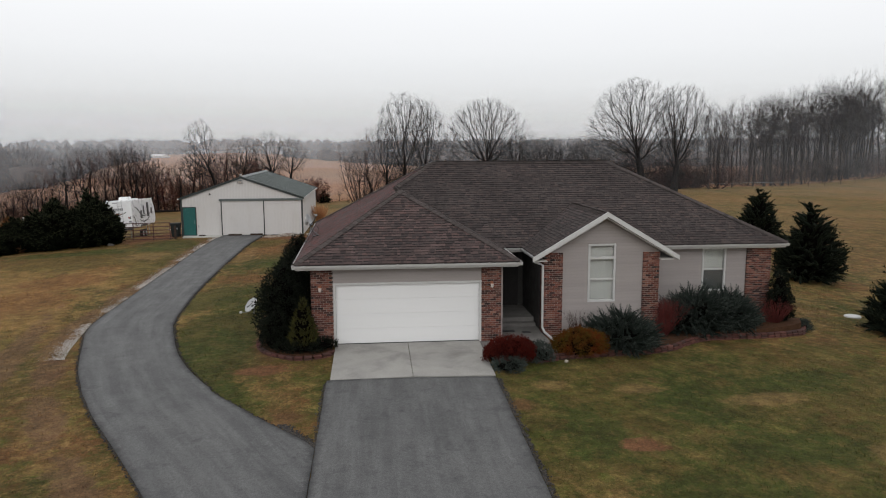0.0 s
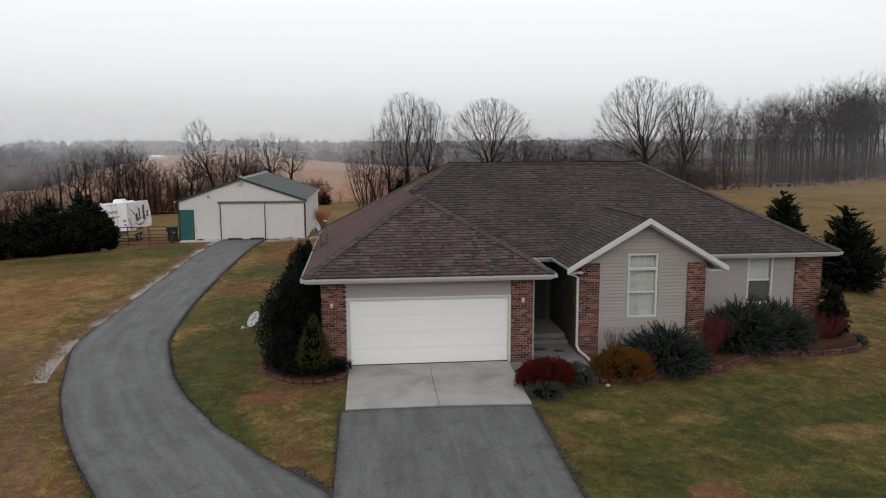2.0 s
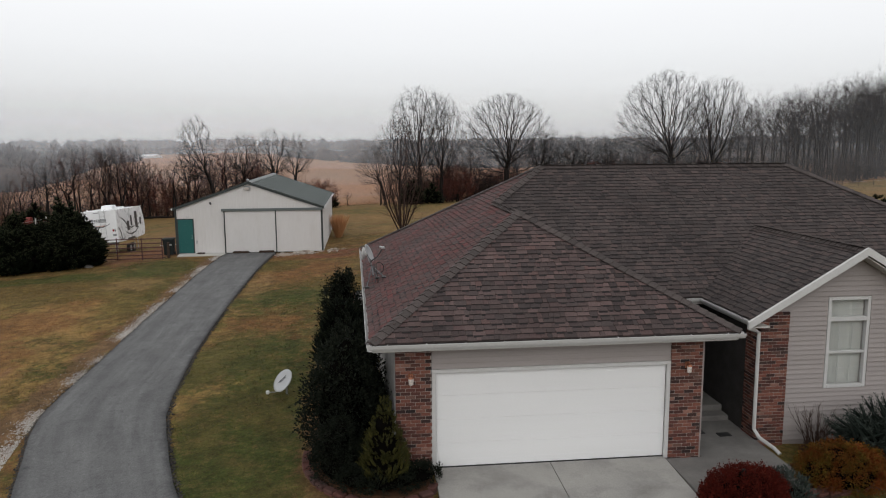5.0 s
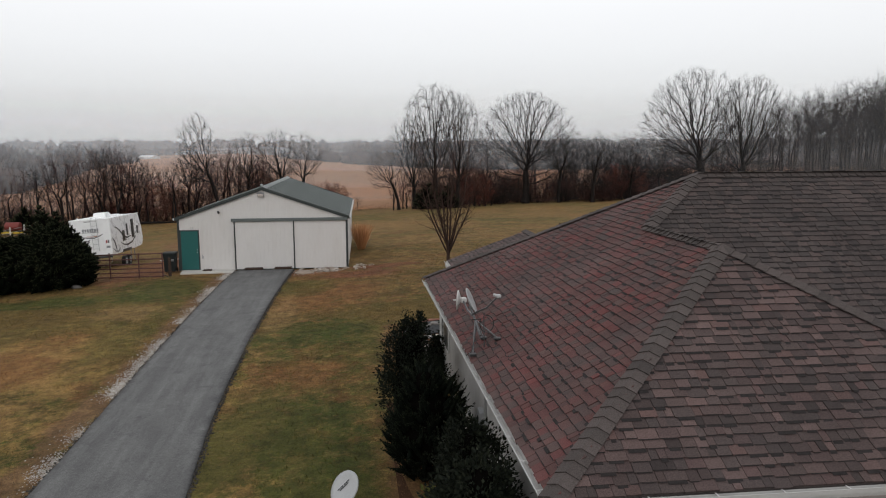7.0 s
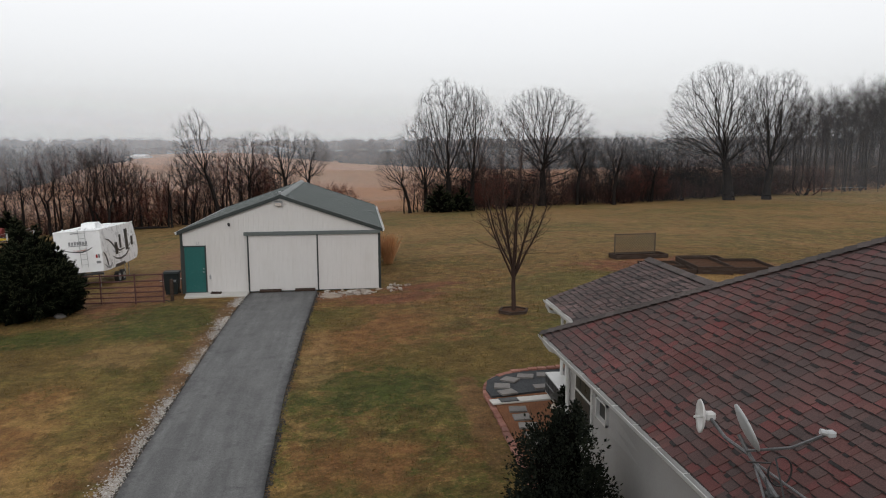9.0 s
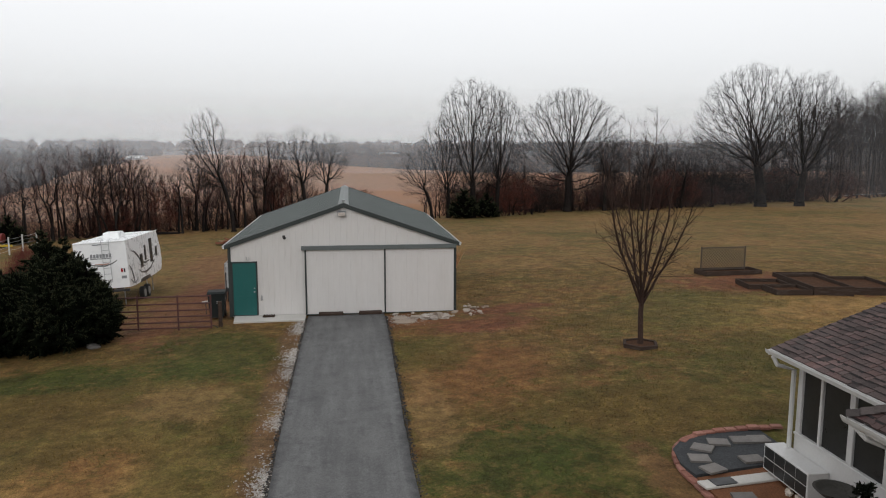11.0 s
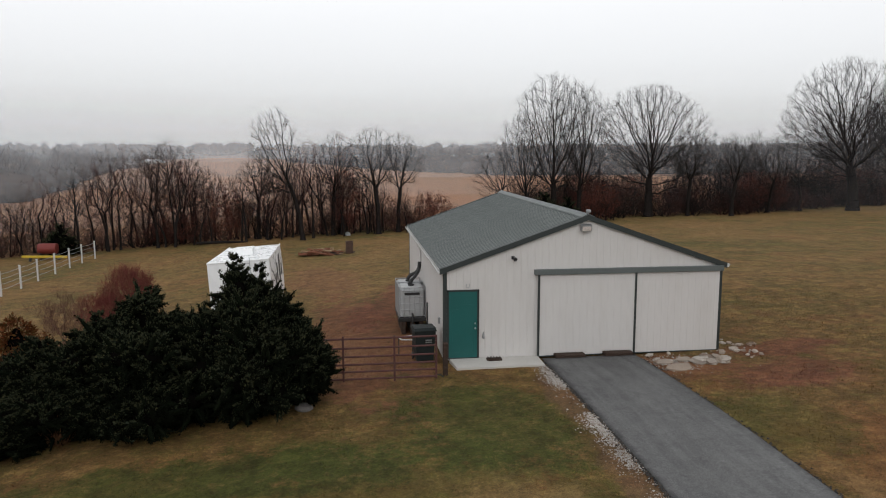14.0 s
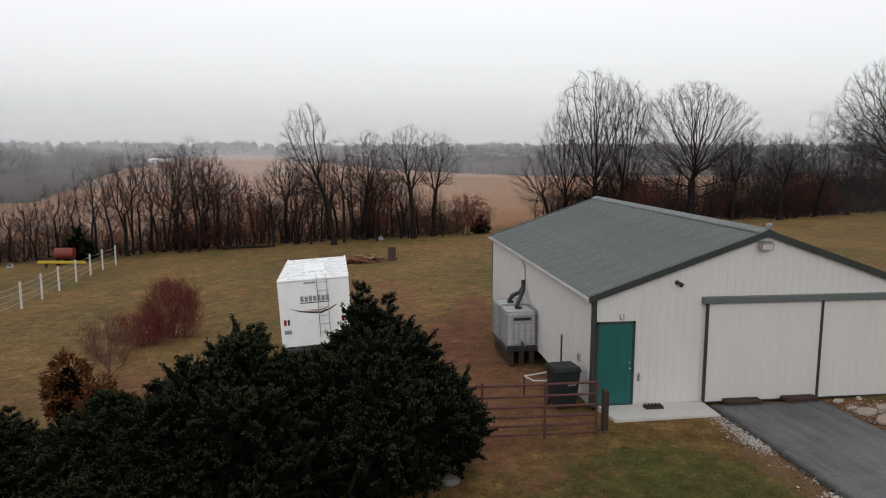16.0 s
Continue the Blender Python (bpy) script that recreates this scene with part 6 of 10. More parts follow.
def shrub(name, label, mat, blobs, clumps, per, tip, length, width, seed, category="shrub", stem=True, group="", tips=None, **kw):
    ob = thing(name, label, category, group=group)
    inner, outer = leafy(blobs, clumps, per, tip, length, width, seed, **kw)
    tagged(part_of("foliage" if category == "shrub" else "crown", big_mesh("foliage", *inner, mat), ob), kind="stuff")
    tagged(part_of("new_growth", big_mesh("new_growth", *outer, tips or mat), ob), kind="stuff")
    # opaque dark core in place of the shade between the leaves
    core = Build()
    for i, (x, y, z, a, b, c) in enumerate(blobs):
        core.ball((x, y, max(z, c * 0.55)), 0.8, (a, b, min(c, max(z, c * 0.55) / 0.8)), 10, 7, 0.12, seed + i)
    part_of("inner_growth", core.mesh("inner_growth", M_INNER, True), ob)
    if stem:
        part_of("trunk" if category == "tree" else "stem", Build().tube([(0, 0, -0.2), (0.02, 0.01, 0.3), (0, 0, 0.9)], [0.09, 0.07, 0.05], 7).mesh("stem", M_BARK), ob)
    return ob


def cedar_blobs(h, r, seed, tops=3):
    q = random.Random(seed)
    out = [(0, 0, h * 0.22, r, r * 0.95, h * 0.26), (0, 0, h * 0.42, r * 0.78, r * 0.8, h * 0.25), (0, 0, h * 0.62, r * 0.5, r * 0.5, h * 0.22), (0, 0, h * 0.83, r * 0.22, r * 0.22, h * 0.2)]
    for i in range(tops):
        a, d = q.uniform(0, 6.3), r * q.uniform(0.35, 0.65)
        hh = h * q.uniform(0.5, 0.78)
        out.append((d * math.cos(a), d * math.sin(a), hh * 0.6, r * 0.34, r * 0.34, hh * 0.42))
        out.append((d * math.cos(a), d * math.sin(a), hh * 0.9, r * 0.13, r * 0.13, hh * 0.16))
    return out


# evergreen screen beside the gate
def plumed(name, label, blobs, plumes, seed, mat, tip_mat, reach=0.5, needles=44, size=0.115, group="", category="tree", lift=0.62, flat=0.5, heart=0.17):
    """A dense evergreen of soft pointed plumes that stand out of a dark body made of ellipsoids, some proud, some sunk."""
    rng = np.random.default_rng(seed)
    B = np.array(blobs, float)
    area = B[:, 3] * B[:, 4] + B[:, 3] * B[:, 5] + B[:, 4] * B[:, 5]
    which = rng.choice(len(B), plumes * 5, p=area / area.sum())
    d = rng.normal(size=(plumes * 5, 3))
    d /= np.linalg.norm(d, axis=1, keepdims=True)
    c = B[which, :3] + d * B[which, 3:] * rng.uniform(0.80, 1.0, (plumes * 5, 1))
    hid = np.zeros(len(c), bool)
    for q in B:
        hid |= (((c - q[:3]) / (q[3:] * 0.8)) ** 2).sum(1) < 1
    ok = ~hid & (c[:, 2] > 0.05)
    c, nrm, girth = c[ok][:plumes], (d / B[which, 3:])[ok][:plumes], B[which, 3][ok][:plumes]
    nrm /= np.linalg.norm(nrm, axis=1, keepdims=True)
    axis = nrm * np.array([1, 1, flat]) + np.array([0, 0, lift]) + rng.normal(size=nrm.shape) * 0.32
    axis /= np.linalg.norm(axis, axis=1, keepdims=True)
    m = len(c)
    span = (reach * rng.uniform(0.5, 1.2, m) * np.clip(girth / 0.5, 0.45, 1))[:, None, None]
    t = rng.uniform(-0.35, 1.0, (m, needles, 1))
    fat = span * 0.30 * np.clip(1.05 - np.clip(t, 0, 1), 0.12, 1)
    off = rng.normal(size=(m, needles, 3))
    off /= np.linalg.norm(off, axis=2, keepdims=True)
    off *= fat * rng.random((m, needles, 1)) ** 0.5
    p = (c[:, None] + axis[:, None] * span * t + off).reshape(-1, 3)
    dirs = (axis[:, None] * 1.1 + off / (fat + 1e-6) * 0.7 + rng.normal(0, 0.22, (m, needles, 3))).reshape(-1, 3)
    # tip_mat paints light on the plume ends, mat paints shade further in
    outer = (t.reshape(-1) > 0.3) & (np.repeat(rng.random(m) < 0.85, needles))
    # the heart of each plume: a lumpy spindle
    ring = np.arange(5) * 2 * math.pi / 5
    u = np.cross(axis, rng.normal(size=axis.shape))
    u /= np.linalg.norm(u, axis=1, keepdims=True)
    w_ = np.cross(axis, u)
    rim = u[:, None] * np.cos(ring)[None, :, None] + w_[:, None] * np.sin(ring)[None, :, None]
    hearts = [c[:, None] + axis[:, None] * span * h + rim * span * g * rng.uniform(0.75, 1.25, (m, 5, 1)) for h, g in ((-0.35, 0.10), (0.1, heart), (0.5, heart * 0.6), (0.85, 0.01))]
    hv = np.concatenate(hearts, 1).reshape(-1, 3)
    hv[:, 2] = np.maximum(hv[:, 2], 0.01)
    j = np.arange(5)
    hf = np.concatenate([np.stack([k * 5 + j, k * 5 + (j + 1) % 5, (k + 1) * 5 + (j + 1) % 5, (k + 1) * 5 + j], -1) for k in range(3)])
    hf = ((np.arange(m) * 20)[:, None, None] + hf[None]).reshape(-1, 4)
    ob = thing(name, label, category, group=group)
    for nm, k, mt in (("crown", ~outer, mat), ("new_growth", outer, tip_mat)):
        v, f = kites(p[k], dirs[k], size, size * 0.17, rng)
        v[:, 2] = np.maximum(v[:, 2], 0.01)
        tagged(part_of(nm, big_mesh(nm, v, f, mt), ob), kind="stuff")
    tagged(part_of("plume", big_mesh("plume", hv, hf, mat, True), ob), kind="stuff")
    # dark core behind the plumes, so the gaps read as shade
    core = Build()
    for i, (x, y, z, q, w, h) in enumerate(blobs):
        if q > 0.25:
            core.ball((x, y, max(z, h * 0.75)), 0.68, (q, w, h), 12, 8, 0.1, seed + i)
    part_of("inner_growth", core.mesh("inner_growth", M_INNER, True), ob, "near-black core standing in for shade inside the foliage")
    part_of("trunk", Build().tube([(0, 0, -0.2), (0.02, 0.01, B[0, 2] * 0.5), (0, 0, B[0, 2])], [0.1, 0.08, 0.05], 7).mesh("trunk", M_BARK), ob)
    return ob


def boughs(name, label, blobs, lumps, count, seed, mat, tip_mat, reach=0.4, needles=50, size=0.075, group=""):
    """An evergreen of soft rounded boughs: lumps on a broad body, each a cloud of short sprays, coloured paler where
    light would fall from the sky and near-black elsewhere, with dark gaps between.
    """
    rng = np.random.default_rng(seed)
    B = np.array(blobs, float)
    big = B[B[:, 3] > 0.3]
    area = big[:, 3] * big[:, 4] + big[:, 3] * big[:, 5]
    which = rng.choice(len(big), lumps, p=area / area.sum())
    d = rng.normal(size=(lumps, 3))
    d /= np.linalg.norm(d, axis=1, keepdims=True)
    r = np.clip(big[which, 3] * 0.34, 0.16, 0.5) * rng.uniform(0.7, 1.2, lumps)
    knob = np.concatenate([big[which, :3] + d * big[which, 3:] * 1.0, np.stack([r * 1.15, r * 1.15, r * 0.8], 1)], 1)
    body = B.copy()
    body[:, 3:] *= 0.94
    body = np.concatenate([body, knob[knob[:, 2] > 0.15]])
    n = count * 6
    area = body[:, 3] * body[:, 4] + body[:, 3] * body[:, 5] + body[:, 4] * body[:, 5]
    which = rng.choice(len(body), n, p=area / area.sum())
    d = rng.normal(size=(n, 3))
    d /= np.linalg.norm(d, axis=1, keepdims=True)
    c = body[which, :3] + d * body[which, 3:] * rng.uniform(0.85, 1.0, (n, 1))
    hid = np.zeros(n, bool)
    for q in body:
        hid |= (((c - q[:3]) / (q[3:] * 0.82)) ** 2).sum(1) < 1
    ok = ~hid & (c[:, 2] > 0.05)
    c, nrm, girth = c[ok][:count], (d / body[which, 3:])[ok][:count], body[which, 3][ok][:count]
    nrm /= np.linalg.norm(nrm, axis=1, keepdims=True)
    axis = nrm * np.array([1, 1, 0.6]) + np.array([0, 0, 0.25]) + rng.normal(size=nrm.shape) * 0.4
    axis /= np.linalg.norm(axis, axis=1, keepdims=True)
    m = len(c)
    span = (reach * rng.choice((0.6, 0.85, 1.1, 1.5), m, p=(0.3, 0.35, 0.25, 0.1)) * np.clip(girth / 0.4, 0.4, 1))[:, None, None]
    # the heart of each bough: a rough blunt spindle, and the sprays that clothe it
    rings, girths = np.array([-0.4, -0.05, 0.3, 0.62, 0.9]), np.array([0.12, 0.21, 0.19, 0.12, 0.02])
    turn = np.arange(6) * 2 * math.pi / 6
    u = np.cross(axis, rng.normal(size=axis.shape))
    u /= np.linalg.norm(u, axis=1, keepdims=True)
    side = np.cross(axis, u)
    rim = u[:, None] * np.cos(turn)[None, :, None] + side[:, None] * np.sin(turn)[None, :, None]
    wide = np.minimum(span, reach * 0.75)
    hv = np.concatenate([c[:, None] + axis[:, None] * span * (h + rng.normal(0, 0.05, (m, 6, 1))) + rim * wide * g * rng.uniform(0.4, 1.6, (m, 6, 1)) for h, g in zip(rings, girths)], 1).reshape(-1, 3)
    hv[:, 2] = np.maximum(hv[:, 2], 0.01)
    j = np.arange(6)
    hf = np.concatenate([np.stack([k * 6 + j, k * 6 + (j + 1) % 6, (k + 1) * 6 + (j + 1) % 6, (k + 1) * 6 + j], -1) for k in range(4)])
    hf = ((np.arange(m) * 30)[:, None, None] + hf[None]).reshape(-1, 4)
    # higher and upward-facing boughs are favoured for the lit colour
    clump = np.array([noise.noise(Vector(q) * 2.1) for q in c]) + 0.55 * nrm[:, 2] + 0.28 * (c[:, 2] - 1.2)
    t = rng.uniform(-0.3, 0.95, (m, needles, 1))
    a = rng.uniform(0, 2 * math.pi, (m, needles, 1))
    out = u[:, None] * np.cos(a) + side[:, None] * np.sin(a)
    p = (c[:, None] + axis[:, None] * span * t + out * wide * np.interp(t, rings, girths) * rng.uniform(0.8, 1.5, (m, needles, 1))).reshape(-1, 3)
    dirs = (axis[:, None] * 0.9 + out * 0.8 + rng.normal(0, 0.35, (m, needles, 3))).reshape(-1, 3)
    # sprays facing up or out take the paler, lit copy of the foliage
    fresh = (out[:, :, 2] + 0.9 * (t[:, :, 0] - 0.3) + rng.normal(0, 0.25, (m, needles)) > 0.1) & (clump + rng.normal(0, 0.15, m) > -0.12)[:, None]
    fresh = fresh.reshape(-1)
    ob = thing(name, label, "tree", group=group)
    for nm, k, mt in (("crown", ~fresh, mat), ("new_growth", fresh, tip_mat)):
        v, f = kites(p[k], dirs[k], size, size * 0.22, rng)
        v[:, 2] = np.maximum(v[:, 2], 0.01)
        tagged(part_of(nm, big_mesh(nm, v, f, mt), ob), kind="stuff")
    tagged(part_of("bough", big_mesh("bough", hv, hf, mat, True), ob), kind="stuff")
    # dark core inside the boughs, painted as deep shade
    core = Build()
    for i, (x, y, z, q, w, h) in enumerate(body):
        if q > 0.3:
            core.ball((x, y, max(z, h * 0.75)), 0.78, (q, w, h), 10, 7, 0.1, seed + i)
    part_of("inner_growth", core.mesh("inner_growth", M_INNER, True), ob, "near-black core standing in for shade inside the foliage")
    part_of("trunk", Build().tube([(0, 0, -0.2), (0.02, 0.01, B[0, 2] * 0.5), (0, 0, B[0, 2])], [0.1, 0.08, 0.05], 7).mesh("trunk", M_BARK), ob)
    return ob


blobs_a = [(0, 0, 0.9, 1.95, 1.85, 1.1), (0, 0, 1.5, 1.65, 1.6, 1.0), (-0.1, 0, 2.2, 1.2, 1.1, 0.85), (-0.38, -0.1, 3.0, 0.42, 0.42, 0.75), (-0.4, -0.1, 3.75, 0.13, 0.13, 0.5), (0.28, 0.1, 2.85, 0.36, 0.36, 0.7), (0.3, 0.1, 3.5, 0.12, 0.12, 0.45), (1.1, 0, 1.9, 0.65, 0.65, 0.65), (1.2, 0.1, 2.5, 0.15, 0.15, 0.4), (-1.2, 0.2, 2.1, 0.5, 0.5, 0.65), (-1.15, 0.2, 2.75, 0.13, 0.13, 0.4)]
blobs_b = [(0, 0, 0.85, 2.0, 1.9, 1.05), (0.1, 0, 1.5, 1.6, 1.5, 0.9), (0.25, 0, 2.1, 1.1, 1.0, 0.8), (0.2, 0, 2.8, 0.4, 0.4, 0.7), (0.2, 0, 3.3, 0.14, 0.14, 0.35), (-0.9, 0.2, 1.9, 0.6, 0.6, 0.7), (-1.0, 0.2, 2.5, 0.2, 0.2, 0.45), (1.2, -0.1, 2.0, 0.5, 0.5, 0.6), (1.25, -0.1, 2.6, 0.16, 0.16, 0.35)]
cedar_a = boughs("cedar_tree", "dense dark green cedar tree beside the farm gate", blobs_a, 70, 2300, 11, M_CEDAR, M_CEDAR_LIT, group="evergreen screen")
cedar_b = boughs("cedar_tree", "broad dark green cedar tree in the evergreen screen", blobs_b, 70, 2300, 12, M_CEDAR, M_CEDAR_LIT, group="evergreen screen")
cedar_c = plumed("cedar_tree", "dark rounded cedar in the hedgerow", cedar_blobs(4.8, 1.9, 5, 2), 150, 13, M_CEDAR, M_CEDAR_LIT, 0.9, 24, 0.3)


def cone_blobs(h, r):
    """A stack of rounds that narrows to a leader."""
    return [(0, 0, h * (0.16 + 0.15 * i), r * k, r * k, h * 0.2) for i, k in enumerate((0.92, 0.9, 0.72, 0.5, 0.26))] + [(0, 0, h * 0.9, r * 0.09, r * 0.09, h * 0.1)]


M_LAWN_TIP = foliage_mat("lawn_evergreen_tips", [(0.012, 0.016, 0.011), (0.026, 0.031, 0.019), (0.017, 0.022, 0.014), (0.034, 0.036, 0.020)], 0.05)
spruce_a = plumed("juniper_tree", "dark green pointed evergreen standing on the open lawn", cone_blobs(4.7, 1.9), 520, 17, M_SPRUCE, M_LAWN_TIP, 0.62, 36, 0.12, "lawn evergreens", flat=0.3, lift=0.4)
spruce_b = plumed("juniper_tree", "rounded dark evergreen on the lawn beside the house", cone_blobs(4.3, 2.1), 520, 18, M_SPRUCE, M_LAWN_TIP, 0.6, 36, 0.12, "lawn evergreens", flat=0.3, lift=0.45)
plant(cedar_a, -21.4, 31.9, 20, 0.9, 1.0)
plant(cedar_b, -24.3, 31.6, 0)
plant(cedar_b, -26.6, 31.2, 130, 0.8, 0.72)
plant(cedar_a, -28.9, 31.0, 200, 0.85, 0.6)
plant(cedar_b, -31.5, 32.0, 60, 0.9, 0.72)
plant(cedar_a, -34.5, 31.5, 90, 0.9, 0.75)
plant(spruce_a, 24.9, 16.9, 0)
plant(spruce_a, 28.3, 28.9, 70, 0.85, 0.92)
plant(spruce_b, 20.9, 2.6, 150, 0.92, 0.85)

# shrubs round the house
holly = shrub("holly_bush", "tall glossy dark green holly against the side wall", M_HOLLY, [(0, 0, 0.9, 0.8, 0.75, 0.9), (0.1, 0.1, 1.7, 0.6, 0.55, 0.7), (-0.1, 0, 2.3, 0.32, 0.3, 0.45)], 300, 40, 0.34, 0.075, 0.022, 21, group="side hedge", spread=0.9)
yew = plumed("yew_bush", "rounded dark yew bush of upright plumes beside the wall", [(0, 0, 0.8, 0.85, 0.8, 0.85), (0.05, 0, 1.5, 0.66, 0.6, 0.66), (-0.05, 0.05, 2.0, 0.36, 0.34, 0.42)], 420, 20, M_YEW, M_YEW_TIP, 0.34, 36, 0.06, "side hedge", "shrub", lift=1.1)
plant(yew, -4.3, 7.2, 0, 0.95, 0.94)
plant(holly, -4.35, 10.2, 100, 0.85, 0.95)
plant(holly, -4.4, 0.95, 210, 0.92, 1.0)
plant(holly, -4.2, 2.3, 40, 0.75, 1.0)
plant(holly, -4.45, -0.05, 120, 0.62, 0.5)
lime = shrub("leafy_bush", "low yellow-green broadleaf bush by the wall", M_LIME, [(0, 0, 0.4, 0.55, 0.55, 0.45), (0.2, 0.3, 0.6, 0.3, 0.3, 0.4)], 120, 26, 0.22, 0.09, 0.028, 22)
plant(lime, -4.1, 4.2)
plant(lime, -3.75, 3.0, 80, 0.45, 1.3)
cone = plumed("arborvitae", "small pointed yellow-green arborvitae before the brick pier", [(0, 0, 0.32, 0.50, 0.50, 0.36), (0, 0, 0.7, 0.40, 0.40, 0.42), (0, 0, 1.1, 0.26, 0.26, 0.36), (0, 0, 1.45, 0.12, 0.12, 0.25)], 460, 23, M_CONE, M_CONE, 0.14, 34, 0.035, "", "shrub", lift=1.3, heart=0.2)
plant(cone, -3.55, -0.5, 0, 1.0, 1.04, at=0.05)
mat_j = shrub("creeping_juniper", "low dark creeping evergreen in the brick-edged bed", M_HOLLY, [(0, 0, 0.1, 0.6, 0.34, 0.16), (0.6, 0.15, 0.1, 0.45, 0.3, 0.18), (-0.55, 0.2, 0.1, 0.4, 0.35, 0.16)], 220, 26, 0.14, 0.06, 0.012, 24, stem=False)
plant(mat_j, -3.5, -0.75, 5, at=0.04)
bar = shrub("barberry_bush", "low crimson barberry bush beside the walk", M_RED, [(0, 0, 0.36, 0.80, 0.66, 0.42), (0.42, 0.1, 0.40, 0.5, 0.5, 0.36), (-0.45, -0.05, 0.32, 0.45, 0.45, 0.32), (0.1, 0.05, 0.6, 0.45, 0.42, 0.26)], 520, 46, 0.15, 0.034, 0.014, 25, spread=1.0)
plant(bar, 3.1, -2.1, 0, 0.86, 0.95)
amb = shrub("barberry_bush", "rounded amber and red barberry bush before the window", M_AMBER, [(0, 0, 0.45, 0.78, 0.7, 0.5), (0.46, 0.1, 0.42, 0.5, 0.5, 0.42), (-0.46, 0, 0.40, 0.5, 0.48, 0.42), (-0.1, 0.05, 0.75, 0.45, 0.42, 0.3)], 560, 46, 0.16, 0.036, 0.015, 26, spread=1.0)
plant(amb, 5.7, -1.25, 0, 0.95, 0.84, at=-0.28)
blue = plumed("juniper_bush", "spreading blue-green juniper bush under the window", [(0, 0, 0.45, 1.0, 0.9, 0.55), (0.55, 0.1, 0.4, 0.75, 0.7, 0.46), (-0.55, 0.1, 0.5, 0.65, 0.6, 0.5), (0.05, 0.2, 0.85, 0.65, 0.55, 0.36)], 560, 27, M_BLUE_DEEP, M_BLUE, 0.5, 60, 0.055, "blue junipers", "shrub", lift=0.2, flat=0.4, heart=0.07)
plant(blue, 7.35, -0.6, 0, 0.95, 0.98, at=-0.3)
plant(blue, 11.0, 1.6, 190, 1.1, 1.25, at=-0.35)
plant(blue, 12.5, 1.8, 20, 0.9, 1.15, at=-0.4)
sm = shrub("juniper_bush", "small grey-blue juniper at the edge of the walk", M_BLUE, [(0, 0, 0.14, 0.45, 0.35, 0.2), (0.2, 0.1, 0.16, 0.3, 0.3, 0.2)], 120, 26, 0.2, 0.07, 0.014, 28, stem=False)
plant(sm, 2.98, -2.75, 10, 0.95)
plant(sm, 4.2, -1.75, 120, 1.05, 1.3)
plant(sm, 16.0, 2.7, 60, 0.9)
dark = shrub("holly_bush", "tall dark evergreen bush at the house corner", M_HOLLY, [(0, 0, 0.7, 0.42, 0.42, 0.8), (0, 0.1, 1.4, 0.3, 0.3, 0.5)], 160, 28, 0.2, 0.07, 0.02, 29)
plant(dark, 15.05, 2.75, 0, 1.0, 1.15)


def twiggy(name, label, mat, seed, h, n, spread):
    """A bare many-stemmed bush."""
    r = random.Random(seed)
    segs = []
    for i in range(n):
        a = r.uniform(0, 6.28)
        d = Vector((math.cos(a) * spread * r.random(), math.sin(a) * spread * r.random(), 1)).normalized()
        p, rad = Vector((math.cos(a) * 0.1, math.sin(a) * 0.1, -0.05)), 0.012
        for k in range(4):
            d = (d + Vector((r.uniform(-1, 1), r.uniform(-1, 1), r.uniform(-0.2, 0.5))) * 0.2).normalized()
            q = p + d * h * r.uniform(0.2, 0.3)
            segs.append((tuple(p), tuple(q), rad, rad * 0.75, 3))
            for j in range(3):
                e = (d + Vector((r.uniform(-1, 1), r.uniform(-1, 1), r.uniform(-0.3, 0.7))) * 0.8).normalized()
                m = p + (q - p) * r.random()
                o = m + e * h * r.uniform(0.1, 0.22)
                segs.append((tuple(m), tuple(o), rad * 0.6, rad * 0.3, 3))
            p, rad = q, rad * 0.75
    ob = thing(name, label, "shrub")
    tagged(part_of("stem", limb_mesh("stem", segs, mat), ob), kind="stuff")
    return ob


plant(twiggy("twiggy_bush", "bare russet shrub beside the brick pier", M_TWIG_RED, 33, 1.25, 110, 0.6), 9.45, 0.75, at=-0.2)
plant(twiggy("twiggy_bush", "bare reddish-brown shrub in the raised bed", M_TWIG_RED, 34, 1.0, 90, 0.9), 14.6, 2.35, at=-0.3)
plant(twiggy("twiggy_bush", "thin bare shrub before the siding", M_BARK_BROWN, 35, 1.0, 26, 0.6), 6.0, 0.2, at=-0.1)


def tussock(name, label, seed, h, n, spread, mat=M_MEADOW_DRY):
    rng = np.random.default_rng(seed)
    a = rng.uniform(0, 6.28, n)
    rad = rng.uniform(0, 0.25, n)
    p = np.stack([np.cos(a) * rad, np.sin(a) * rad, np.zeros(n)], 1)
    d = np.stack([np.cos(a) * spread * rng.random(n), np.sin(a) * spread * rng.random(n), np.ones(n)], 1)
    v, f = kites(p, d, h, 0.012, rng, 0.15)
    ob = thing(name, label, "grass")
    tagged(part_of("grass_tuft", big_mesh("grass_tuft", v, f, mat), ob), kind="stuff")
    return ob


M_RUST = blend("rusty_grass", [(0.15, 0.065, 0.028), (0.10, 0.05, 0.025), (0.19, 0.10, 0.05)], 0.9, "island", bump=0)
orn = tussock("grass_tussock", "tall tan ornamental grass behind the shed corner", 41, 1.9, 700, 0.45, blend("tan_plume_grass", [(0.50, 0.25, 0.11), (0.38, 0.18, 0.08), (0.58, 0.33, 0.17)], 0.9, "island", bump=0))
plant(orn, -5.75, 42.4)
plant(orn, -5.75, 44.2, 90, 0.9)
plant(tussock("grass_tussock", "dry straw-coloured grass clump at the foot of the evergreens", 42, 0.9, 260, 0.8, M_RUST), -25.9, 30.2, 0, 0.9, 1.0)
